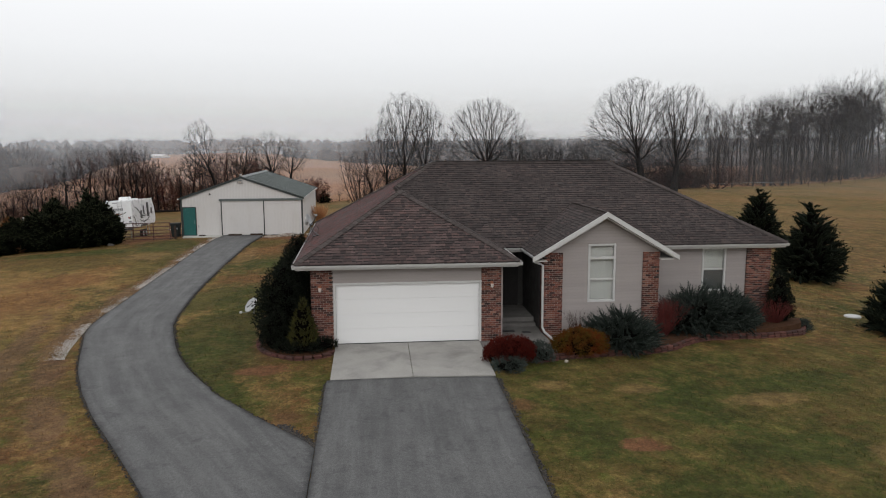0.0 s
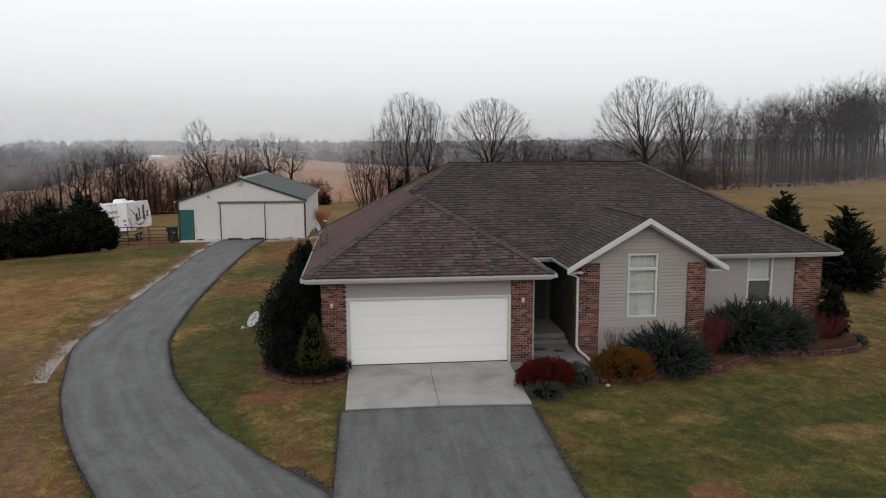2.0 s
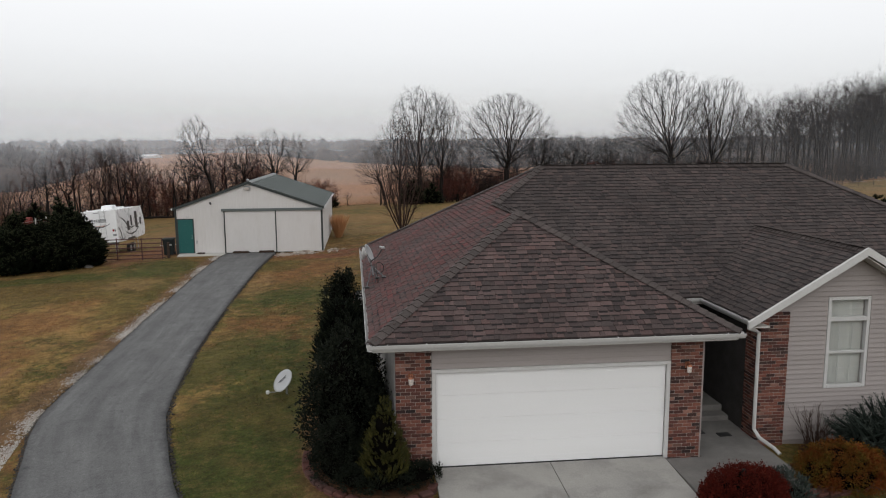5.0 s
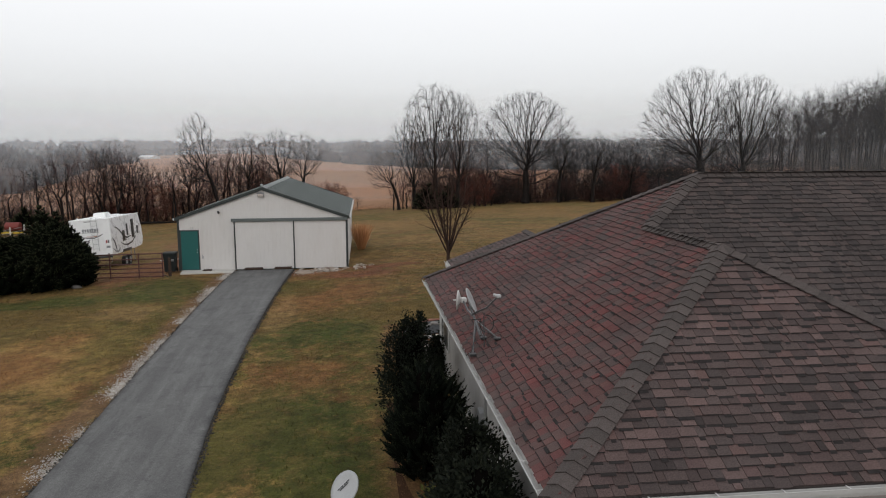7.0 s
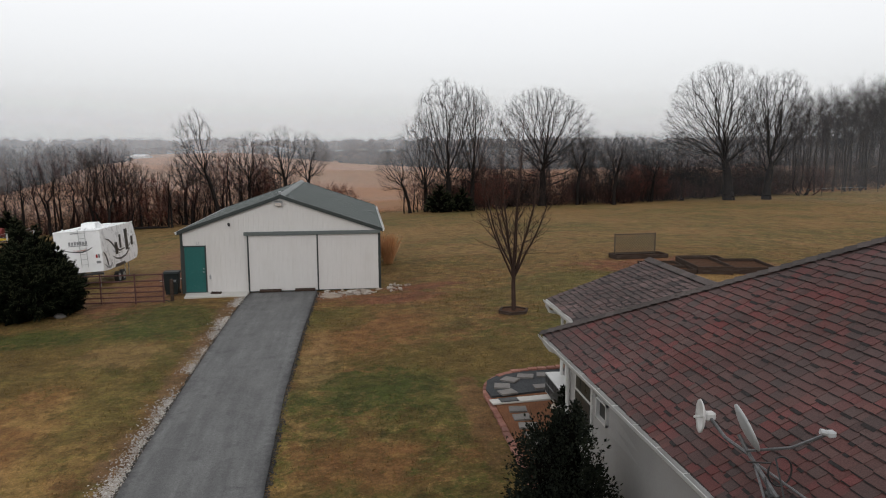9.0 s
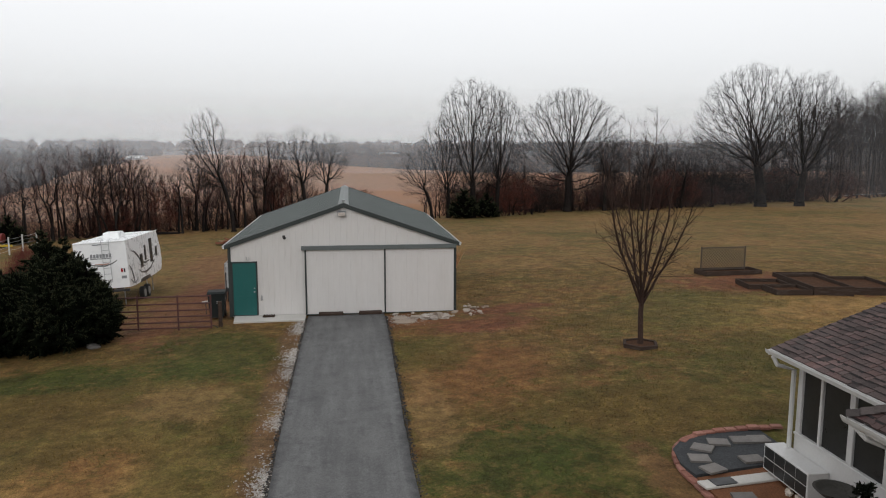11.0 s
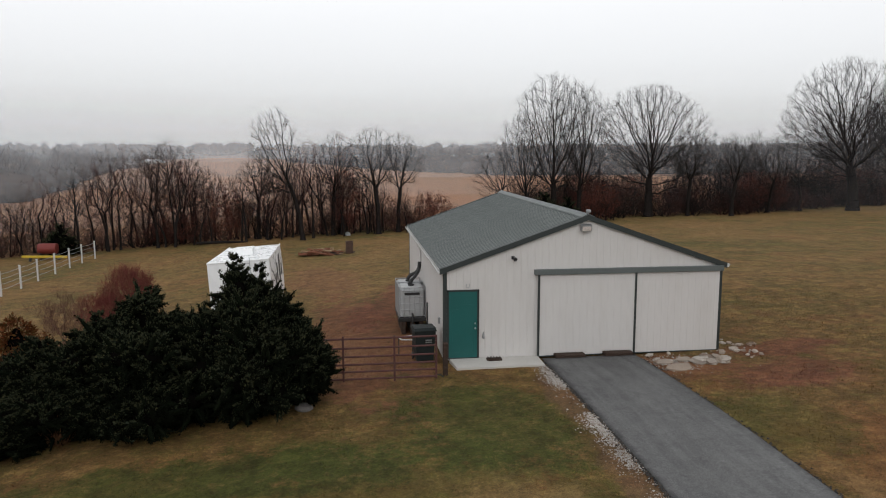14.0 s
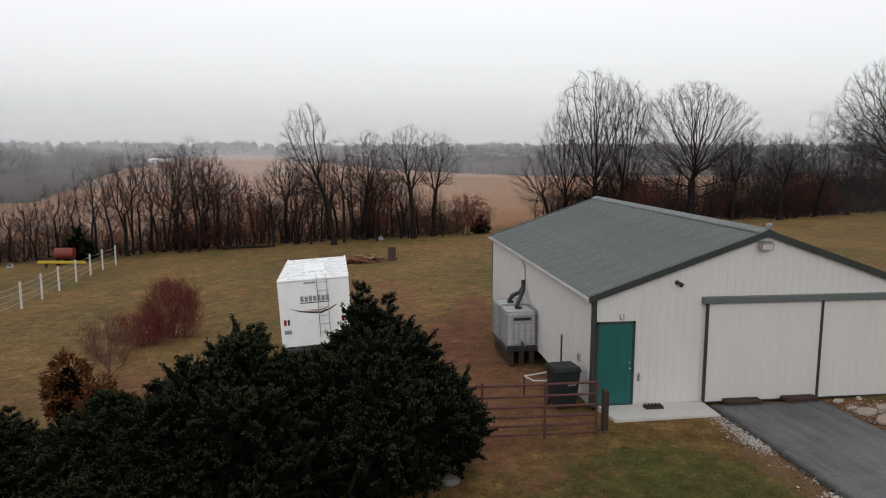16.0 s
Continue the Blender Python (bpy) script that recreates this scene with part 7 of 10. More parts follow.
for x, y, s in ((-28.2, 35.0, 1.1), (-29.2, 35.8, 1.35), (-27.2, 34.4, 0.9), (-30.2, 34.0, 0.8)):
    plant(shrub("leafy_bush", "rusty orange dry-leaved bush among the evergreens", M_RUSTY_LEAF, [(0, 0, 0.9, 0.35, 0.35, 0.9), (0.2, 0.1, 0.6, 0.4, 0.4, 0.6)], 110, 20, 0.22, 0.1, 0.025, int(x * -7)), x, y, 0, s)

# ---- bare trees ----
def bare_bush(label, seed, mat, h, w, tips):
    """A many-stemmed bare bush with a cloud of fine twigs."""
    t, c, (ends, _) = grow(seed, height=h, width=w, bole=0.03, tips=tips, form="dome", low=0.15, gnarl=0.12, radius=0.05, twig=0.006, step=0.16, lead=0.1, rise=0.3)
    ends = ends[:: max(1, len(ends) // tips)]
    ob = thing("bare_bush", label, "shrub")
    part_of("stem", limb_mesh("stem", t + c, mat), ob)
    rng = np.random.default_rng(seed)
    q = np.repeat(ends, 16, 0) + rng.normal(0, 0.13, (len(ends) * 16, 3))
    v, f = kites(q, rng.normal(0, 0.4, q.shape) + np.array([0, 0, 0.8]), 0.4, 0.006, rng)
    tagged(part_of("twig_spray", big_mesh("twig_spray", v, f, mat), ob), kind="stuff")
    return ob


plant(bare_bush("bare maroon dogwood bush in the rough grass", 31, M_TWIG_RED, 3.0, 2.7, 480), -30.1, 50.8, sink=0.5)
plant(bare_bush("low bare maroon dogwood growth in the rough grass", 36, M_TWIG_RED, 1.7, 2.4, 200), -31.3, 49.4, sink=0.4)
plant(bare_bush("thin bare pale brown shrub behind the evergreens", 32, M_TAN_TWIG, 2.5, 2.6, 90), -30.7, 43.2, sink=0.3)


def fan_tree(label, seed, height, width, stems, bole):
    """A young tree whose short bole parts into many slender upswept stems with side shoots."""
    r = np.random.default_rng(seed)
    trunk, crown, ends, ways = [], [], [], []
    P = [np.array([0.0, 0.0, -0.2]), np.array([0.02, 0.0, 0.15]), np.array([0.0, 0.02, bole * 0.6]), np.array([0.03, 0.0, bole])]
    for (p, q), (a, b_) in zip(zip(P, P[1:]), ((0.12, 0.09), (0.09, 0.08), (0.08, 0.075))):
        trunk.append((p, q, a, b_, 7))
    for k in range(stems):
        a, out = 2 * math.pi * (k + r.uniform(-0.3, 0.3)) / stems, r.uniform(0.15, 1.0)
        tall = height * (1 - 0.42 * out ** 2) * r.uniform(0.9, 1.0)
        p = P[2] + (P[3] - P[2]) * r.random()
        d = np.array([math.cos(a) * (0.25 + 0.55 * out), math.sin(a) * (0.25 + 0.55 * out), 1.0])
        n, thick = 12, r.uniform(0.034, 0.052)
        ln = (tall - p[2]) / n
        for i in range(n):
            aim = np.array([math.cos(a) * width / 2 * out, math.sin(a) * width / 2 * out, 0]) / tall * (1.5 if i < 5 else 0.7)
            d = d * 0.75 + (aim + np.array([0, 0, 1.0])) * 0.25 + r.normal(size=3) * 0.05
            d /= np.linalg.norm(d)
            q = p + d * ln * 1.05
            r0, r1 = thick * (1 - i / n) + 0.005, thick * (1 - (i + 1) / n) + 0.005
            (trunk if i < 3 else crown).append((p, q, r0, r1, 5 if r1 > 0.02 else 3))
            for _ in range(3 if i > 1 else 0):
                e = d + r.normal(size=3) * 0.6
                e /= np.linalg.norm(e)
                m = p + (q - p) * r.random()
                w = m + e * r.uniform(0.35, 1.2) * (1 - 0.5 * i / n)
                crown.append((m, w, r1 * 0.5, 0.004, 3))
                ends.append(w)
                ways.append(e)
            p = q
    ob = thing("young_tree", label, "tree")
    part_of("trunk", limb_mesh("trunk", trunk, M_BARK_BROWN), ob)
    part_of("crown", limb_mesh("crown", crown, M_BARK_BROWN), ob)
    q, w = np.repeat(np.array(ends), 5, 0), np.repeat(np.array(ways), 5, 0)
    v, f = kites(q - w * 0.35 * r.random((len(q), 1)), w + r.normal(size=q.shape) * 0.45 + np.array([0, 0, 0.3]), 0.45, 0.005, r)
    tagged(part_of("twig_spray", big_mesh("twig_spray", v, f, M_BARK_BROWN), ob), kind="stuff")
    return ob


young = fan_tree("young bare many-stemmed tree in a hexagonal bed", 51, 7.8, 3.6, 11, 1.8)
plant(young, -1.66, 26.3)
oak_a = bare_tree("oak_tree", "great bare oak with wide twisting limbs", 61, height=19.0, width=15.6, bole=0.12, tips=2700, form="dome", low=0.3, radius=0.6, twig=0.010, skew=-1.8, step=0.36, lead=0.3, gnarl=0.3, spray=3, reach=0.75, extra=((-8.0, 0, 8.4, 3.6, 4.0, 1.5, 260), (-6.5, 1, 3.6, 4.0, 4.0, 0.9, 160), (5.0, 2, 4.6, 3.0, 3.0, 1.0, 110)))
oak_b = bare_tree("oak_tree", "bare oak with a domed crown at the field edge", 64, height=16.2, width=15.2, bole=0.12, tips=2600, form="dome", low=0.36, radius=0.45, twig=0.010, step=0.36, lead=0.28, gnarl=0.25, spray=3, reach=0.7, extra=((-5.5, 0, 5.0, 2.6, 2.6, 1.6, 150), (5.5, 0.5, 5.0, 2.6, 2.6, 1.6, 150)))
oak_c = bare_tree("oak_tree", "tall bare oak beside the great oak", 66, height=17.8, width=10.4, bole=0.14, tips=1800, form="vase", low=0.25, radius=0.5, twig=0.010, step=0.36, lead=0.24, rise=0.3, skew=1.0, spray=3, reach=0.75, extra=((4.5, 0, 4.6, 2.4, 2.4, 1.0, 80), (-3.5, 0, 6.0, 1.6, 2.0, 2.0, 70)))
elm_a = bare_tree("elm_tree", "tall bare tree with upswept branches", 67, height=16.4, width=9.4, bole=0.12, tips=1500, form="vase", low=0.22, gnarl=0.13, radius=0.34, twig=0.009, step=0.36, lead=0.3, rise=0.45, spray=3, reach=0.9)
elm_b = bare_tree("elm_tree", "bare fork-trunked tree at the field edge", 70, height=11.3, width=6.2, bole=0.36, tips=620, form="dome", low=0.48, radius=0.24, twig=0.009, skew=-0.6, step=0.26, lead=0.42, gnarl=0.32, spray=3, reach=0.5)
elm_c = bare_tree("elm_tree", "slim bare tree leaning over the hedgerow", 73, height=13.4, width=6.0, bole=0.28, tips=620, form="slim", low=0.34, radius=0.22, twig=0.009, skew=-2.6, step=0.28, lead=0.45, rise=0.2, gnarl=0.24, spray=3, reach=0.6)
plant(oak_a, 45.0, 97.0)
plant(oak_c, 50.6, 96.8)
plant(oak_b, 18.2, 98.5)
plant(elm_a, 4.2, 92.2)
plant(elm_a, 7.4, 92.6, 130, 0.8, 0.93)
plant(elm_a, 1.4, 93.5, 250, 0.72, 0.76)
plant(elm_c, -0.8, 92.0, 30, 0.9, 0.62)
plant(elm_b, 27.2, 94.6, 150, 1.0, 0.85)
plant(elm_b, 23.0, 97.5, 200, 0.95, 0.9)
plant(elm_c, 34.0, 98.0, 80, 0.8, 0.62)
plant(elm_c, -23.6, 87.0, 0)
plant(elm_b, -15.8, 88.6)
plant(elm_b, -13.6, 90.0, 170, 0.88, 0.94)
plant(elm_b, -28.6, 92.0, 250, 0.8, 0.85)
plant(elm_c, -20.6, 90.5, 100, 0.9, 0.82)
plant(elm_b, 39.0, 99.0, 300, 0.8, 0.65)

M_HEDGE = surface("hedge_twigs", (0.070, 0.032, 0.027), (0.030, 0.018, 0.016), 0.95, spec=0.05, coarse=0.5, grain=0.3, bump=0)
M_TANGLE = blend("tangled_stems", [(0.018, 0.014, 0.013), (0.040, 0.029, 0.025), (0.026, 0.021, 0.019), (0.055, 0.034, 0.028), (0.022, 0.018, 0.017)], 0.95, "island", bump=0)
M_RUSSET = blend("russet_leaves", [(0.105, 0.028, 0.020), (0.14, 0.044, 0.026), (0.07, 0.024, 0.018)], 0.95, "island", bump=0, coarse=0.2)
# thin trees and bushes of the hedgerow: a few kinds, planted over and over
thin = [bare_tree("hedgerow_tree", "slender bare hedgerow tree", 80 + i, M_BARK, (M_HEDGE, M_BARK, M_HEDGE, M_BARK_BROWN)[i], height=10.0, width=(4.0, 5.0, 3.4, 4.6)[i], bole=(0.2, 0.3, 0.1, 0.26)[i], low=(0.26, 0.36, 0.2, 0.3)[i], form=("slim", "dome", "vase", "dome")[i], tips=190, gnarl=0.34, radius=0.115, twig=0.009, skew=(-0.9, 0.6, 0, 1.2)[i], step=0.36, lead=0.4, rise=0.12, spray=3, reach=0.75) for i in range(4)]


def hedge_bush(label, seed, mat, leaf=None):
    """A rounded many-stemmed wild bush, bare or holding its dry leaves."""
    t, c, (ends, ways) = grow(seed, height=4.0, width=4.4, bole=0.04, tips=110, form="dome", low=0.2, gnarl=0.25, radius=0.10, twig=0.010, step=0.3, lead=0.1, rise=0.15, stems=4)
    ob = thing("hedgerow_bush", label, "shrub")
    part_of("stem", limb_mesh("stem", t + c, mat), ob)
    rng = np.random.default_rng(seed)
    k = 3
    q = np.repeat(ends, k, 0) + rng.normal(0, 0.14, (len(ends) * k, 3))
    v, f = kites(q, np.repeat(ways, k, 0) * 2 + rng.normal(0, 0.5, q.shape), 0.7, 0.013, rng)
    tagged(part_of("twig_spray", big_mesh("twig_spray", v, f, mat), ob), kind="stuff")
    if leaf:
        q = np.repeat(ends, 6, 0) + rng.normal(0, 0.2, (len(ends) * 6, 3))
        v, f = kites(q, rng.normal(0, 1, q.shape), 0.16, 0.05, rng)
        tagged(part_of("dry_leaf", big_mesh("dry_leaf", v, f, leaf), ob), kind="stuff")
    return ob


bushes = [hedge_bush("tangled brown wild bush in the hedgerow", 95, M_HEDGE), hedge_bush("dark tangled wild bush in the hedgerow", 96, M_BARK), hedge_bush("wild bush holding russet winter leaves", 97, M_HEDGE, M_RUSSET)]
rr = random.Random(5)
x = -68.0
while x < 14:
    y = np.interp(x, [-70, -50, -40, -30, -20, -10, 0, 14], [84, 89, 89.5, 91, 90.5, 90.5, 94, 97]) + rr.uniform(-2.0, 5.0)
    h = np.interp(x, [-66, -54, -47, -42, -37, -35, -30, -26, -23, -19, -17, -12, -9, 0, 14], [6.5, 6.5, 8.5, 11, 11, 8.5, 8, 8.5, 10.5, 10, 7, 4.5, 3.5, 6, 7.5]) / 10
    gap = -10.5 < x < -1.5
    if not gap or rr.random() < 0.2:
        plant(thin[rr.randrange(4)], x, y, rr.uniform(0, 360), h * rr.uniform(0.8, 1.25), h * rr.choice((0.5, 0.7, 0.85, 0.95, 1.05)))
    x += rr.choice((0.2, 0.3, 0.5, 0.8, 1.2)) * (0.6 if -44 < x < -35 or -26 < x < -17 else 1.0)
for i in range(120):
    x = rr.uniform(-66, -11) if i < 62 else rr.uniform(1, 62)
    if -8.5 < x < -1.5:
        continue
    y = np.interp(x, [-66, -50, -40, -30, -20, -10, 0, 14, 30, 62], [84, 88.5, 90, 92, 91, 90.5, 95, 98, 96, 107]) + rr.uniform(-0.3, 5)
    s = rr.uniform(0.55, 1.25)
    plant(bushes[rr.choice((0, 0, 1, 1, 1)) if x > 10 else rr.choice((0, 0, 0, 1, 2))], x, y, rr.uniform(0, 360), s, s * rr.uniform(0.6, 1.0))
for x, y, s, sz in ((-32.2, 91.5, 1.1, 1.45), (-31.0, 93.0, 0.9, 1.3), (-19.0, 91.0, 0.9, 1.7), (-10.4, 89.6, 0.75, 1.0), (-9.0, 90.6, 0.8, 0.95), (8.6, 93.6, 0.8, 1.25), (11.0, 94.5, 0.9, 1.1), (35.5, 99.0, 0.8, 1.2), (32.0, 98.5, 1.0, 1.3)):
    plant(bushes[2], x, y, x * 31, s, sz)
# woods behind the oaks and along the right-hand field
# bark lightened and greyed to carry the haze over these woods
M_WOODS = surface("hazed_wood_bark", (0.040, 0.034, 0.032), (0.022, 0.019, 0.018), 0.95, spec=0.05, coarse=0.6, grain=0.3, bump=0)
wood = [bare_tree("woodland_tree", "tall grey bare woodland tree", 110 + i, M_WOODS, height=17, width=(6.5, 7.5, 8.5)[i], bole=0.34, low=0.34, form=("slim", "vase", "dome")[i], tips=85, gnarl=0.2, radius=0.14, twig=0.012, step=0.75, lead=0.5, rise=0.2, spray=6, reach=1.4) for i in range(3)]
for i in range(150):
    x = 16 + 150 * rr.random() ** 0.72
    y = np.interp(x, [12, 40, 58, 70, 94, 120, 165], [103, 108, 104, 112, 130, 152, 175]) + 2 + rr.random() ** 1.5 * 40
    s = np.interp(x, [12, 40, 54, 62, 80, 120, 165], [0.34, 0.36, 0.5, 0.95, 1.1, 1.4, 1.75])
    plant(wood[rr.randrange(3)], x, y, rr.uniform(0, 360), s * rr.uniform(0.85, 1.15), s * rr.uniform(0.82, 1.12))
for i in range(30):
    x = rr.uniform(9, 50)
    y = np.interp(x, [9, 14, 40, 50], [99, 101, 104, 104]) + rr.random() * 16
    s = rr.uniform(0.4, 0.72)
    plant(wood[rr.choice((1, 2, 2))], x, y, rr.uniform(0, 360), s * 1.35, s)
for i in range(56):
    x = rr.uniform(8, 62)
    y = np.interp(x, [8, 14, 40, 62], [99, 101, 104, 109]) + rr.random() * 8
    s = rr.uniform(0.8, 1.9)
    plant(bushes[rr.choice((0, 1, 1, 2, 0))], x, y, rr.uniform(0, 360), s, s * rr.uniform(0.7, 0.95))
for i in range(26):
    x = rr.uniform(52, 160)
    y = np.interp(x, [12, 40, 58, 70, 94, 120, 165], [103, 108, 104, 112, 130, 152, 175]) + rr.uniform(-1, 10)
    plant(bushes[rr.choice((0, 1, 1, 1))], x, y, rr.uniform(0, 360), rr.uniform(1.0, 1.8), rr.uniform(0.7, 1.4))
for x, y, s in ((3.0, 91.5, 0.9), (6.0, 92.0, 0.75), (-8.6, 90.8, 0.5), (-47.0, 87.0, 0.8)):
    plant(cedar_c, x, y, x * 40, s, s * 0.75)


# thickets: the tangle of stems under and between the trees
def thicket(name, label, seed, n, line_x, line_y, x0, x1, depth, h0, h1, mat, wide=0.03, bias=1.5, climb=1.4):
    rng = np.random.default_rng(seed)
    x = rng.uniform(x0, x1, n)
    y = np.interp(x, line_x, line_y) + depth * rng.random(n) ** bias
    clump = 0.55 + 0.6 * np.array([noise.noise(Vector((a * 0.22, b * 0.12, seed))) for a, b in zip(x, y)])
    h = rng.uniform(h0, h1, n) * np.clip(clump, 0.25, 1.2)
    z = land(x, y) + rng.random(n) ** climb * h * 0.9 - 0.1
    d = np.stack([rng.normal(0, 1.1, n), rng.normal(0, 1.1, n), np.ones(n)], 1)
    v, f = kites(np.stack([x, y, z], 1), d, 1.0, 0.5, rng)
    v = v.reshape(-1, 4, 3)
    length = (h * rng.uniform(0.2, 0.5, n))[:, None, None]
    c = v[:, :1]
    k = np.array([0, 1, 1, 1])[None, :, None]
    dirn = (v[:, 2:3] - c)
    dirn /= np.linalg.norm(dirn, axis=2, keepdims=True)
    side = v[:, 1:2] - v[:, 3:4]
    side /= np.linalg.norm(side, axis=2, keepdims=True)
    w = wide * rng.uniform(0.5, 1.4, (n, 1, 1))
    v = np.concatenate([c, c + dirn * length * 0.5 + side * w, c + dirn * length, c + dirn * length * 0.5 - side * w], 1)
    ob = new(name, big_mesh(name, v.reshape(-1, 3), np.arange(4 * n).reshape(-1, 4), mat))
    return tagged(ob, label, "undergrowth", kind="stuff")


M_WOODTANGLE = blend("woodland_stems", [(0.034, 0.028, 0.026), (0.062, 0.050, 0.045), (0.045, 0.037, 0.034), (0.075, 0.055, 0.048)], 0.95, "island", bump=0)
HX, HY = [-80, -66, -50, -40, -30, -20, -10, 0, 14, 30, 62], [82, 84, 89.5, 91, 92.5, 91.2, 91, 96, 99, 98, 109]
thicket("hedgerow_thicket", "dense brown winter thicket along the hedgerow", 1, 46000, HX, HY, -80, -10, 6, 2.0, 6.5, M_TANGLE, 0.009)
thicket("hedgerow_thicket", "dense brown winter thicket under the oaks", 2, 46000, HX, HY, 2, 62, 9, 2.5, 7.5, M_TANGLE, 0.012)
thicket("hedgerow_thicket", "low brown thicket in the hedgerow gap", 5, 900, HX, HY, -9, 3, 4, 0.6, 1.8, M_TANGLE, 0.014)
thicket("woodland_thicket", "dense grey stems inside the winter woods", 6, 40000, [12, 40, 58, 70, 94, 120, 175], [103, 108, 104, 112, 130, 152, 180], 54, 172, 36, 6, 13, M_WOODTANGLE, 0.016, 1.5, 1.3)


# far woods in the mist: too far to tell trees apart
def far_wood(name, label, seed, spots, mat, floor=0.22):
    """Bare trees a long way off: a stem each with branches fanning up and out of it, over a low dark undergrowth."""
    rng = np.random.default_rng(seed)
    lat, lon = np.linspace(0.0, math.pi, 5)[:, None], np.arange(7)[None] * 2 * math.pi / 7
    ball = np.stack([np.sin(lat) * np.cos(lon), np.sin(lat) * np.sin(lon), np.cos(lat) + 0 * lon], -1).reshape(-1, 3)
    grid = np.arange(35).reshape(5, 7)
    skin = np.stack([grid[:-1], np.roll(grid, -1, 1)[:-1], np.roll(grid, -1, 1)[1:], grid[1:]], -1).reshape(-1, 4)
    cores, P, D, L, W = [], [], [], [], []
    for x, y, h in spots:
        z = gz(x, y) - 0.5
        wide = h * rng.uniform(0.28, 0.45)
        cores.append(np.array([x, y, z + h * floor]) + ball * np.array([wide * 1.1, wide * 1.1, h * floor * 1.3]) * rng.uniform(0.7, 1.15, (35, 1)))
        k = 52
        t = rng.uniform(0.2, 0.8, (k, 1))
        a = rng.uniform(0, 6.283, (k, 1))
        out = np.concatenate([np.cos(a), np.sin(a), rng.uniform(0.8, 2.6, (k, 1))], 1)
        out /= np.linalg.norm(out, axis=1, keepdims=True)
        foot = np.array([x, y, z]) + np.array([0, 0, h]) * t + np.concatenate([np.cos(a), np.sin(a), 0 * a], 1) * wide * rng.uniform(0, 0.55, (k, 1))
        foot[0], out[0] = (x, y, z), (0, 0, 1)
        ln = np.minimum(h * rng.uniform(0.10, 0.26, k), np.maximum((z + h - foot[:, 2]) / np.maximum(out[:, 2], 0.2), 0.5))
        ln[0] = h * 0.8
        wd = h * rng.uniform(0.003, 0.0065, k)
        wd[0] = h * 0.009
        P.append(foot), D.append(out), L.append(ln), W.append(wd)
    P, D, L, W = map(np.concatenate, (P, D, L, W))
    n = len(P)
    s = np.cross(D, rng.normal(size=(n, 3)))
    s /= np.linalg.norm(s, axis=1, keepdims=True)
    v = np.stack([P - s * W[:, None] * 0.6, P + D * L[:, None] * 0.5 - s * W[:, None], P + D * L[:, None], P + D * L[:, None] * 0.5 + s * W[:, None]], 1).reshape(-1, 3)
    body = (np.arange(len(spots)) * 35)[:, None, None] + skin[None]
    v = np.concatenate([np.concatenate(cores), v])
    f = np.concatenate([body.reshape(-1, 4), len(spots) * 35 + np.arange(4 * n).reshape(-1, 4)])
    ob = new(name, big_mesh(name, v, f, mat, True))
    return tagged(ob, label, "woods", kind="stuff")


def bearing_spots(n, a0, a1, back0, back1, top, seed, rough=0.16):
    """Trees scattered behind the crest between two bearings, so tall that their tops reach a height that changes with the bearing."""
    q = random.Random(seed)
    out = []
    while len(out) < n:
        a = q.uniform(a0, a1)
        d = float(np.interp(a, CREST[0], CREST[1])) + q.uniform(back0, back1)
        x, y = -10 + d * math.sin(radians(a)), 10 + d * math.cos(radians(a))
        h = float(np.interp(a, *top)) - gz(x, y)
        h *= 1 + rough * noise.noise(Vector((a * 0.55, d * 0.02, seed))) + 0.6 * rough * noise.noise(Vector((a * 2.7, d * 0.07, seed + 5)))
        if h > 1.5:
            out.append((x, y, h * q.uniform(0.72, 1.0)))
    return out


M_FARWOOD = blend("far_wood_bark", [(0.030, 0.026, 0.024), (0.055, 0.046, 0.042), (0.040, 0.033, 0.031), (0.070, 0.055, 0.050)], 0.95, "island", bump=0)
far_wood("far_woods", "misty grey bare woods on the hillside beyond the field", 2, bearing_spots(620, -48, -16.5, 6, 90, ([-48, -24, -20, -17.5, -16.5], [9.5, 9.0, 8.0, 6.0, 3.0]), 3), M_FARWOOD)
far_wood("far_woods", "misty grey bare woods behind the tan field", 1, bearing_spots(760, -6, 48, 8, 70, ([-6, -3, 3, 12, 48], [6.0, 10.0, 11.5, 11.0, 11.0]), 2, 0.12), M_FARWOOD)
far_wood("far_woods", "pale woods on the furthest ridge in the mist", 3, bearing_spots(900, -50, 55, 240, 330, ([-50, -13, -12, -9, -8, 55], [14.0, 14.0, 17.0, 17.0, 14.5, 14.5]), 4, 0.1), M_FARWOOD, 0.34)
far_wood("far_woods", "dim woods halfway to the ridge", 4, bearing_spots(220, -22, -5, 110, 170, ([-22, -14, -9, -5], [9.5, 8.0, 7.0, 8.0]), 6, 0.4), M_FARWOOD, 0.3)
barn = Build().prism([(-3, 0), (3, 0), (3, 2.0), (0, 2.9), (-3, 2.0)], "y", -3.5, 3.5).done("farm_building", M_WHITE)
barn.matrix_basis = pose(-10 + 330 * math.sin(radians(-15.8)), 10 + 330 * math.cos(radians(-15.8)), gz(-10 + 330 * math.sin(radians(-15.8)), 10 + 330 * math.cos(radians(-15.8))) - 1.2, 0, 0, 70)
tagged(barn, "small white farm building far off in the mist", "building")


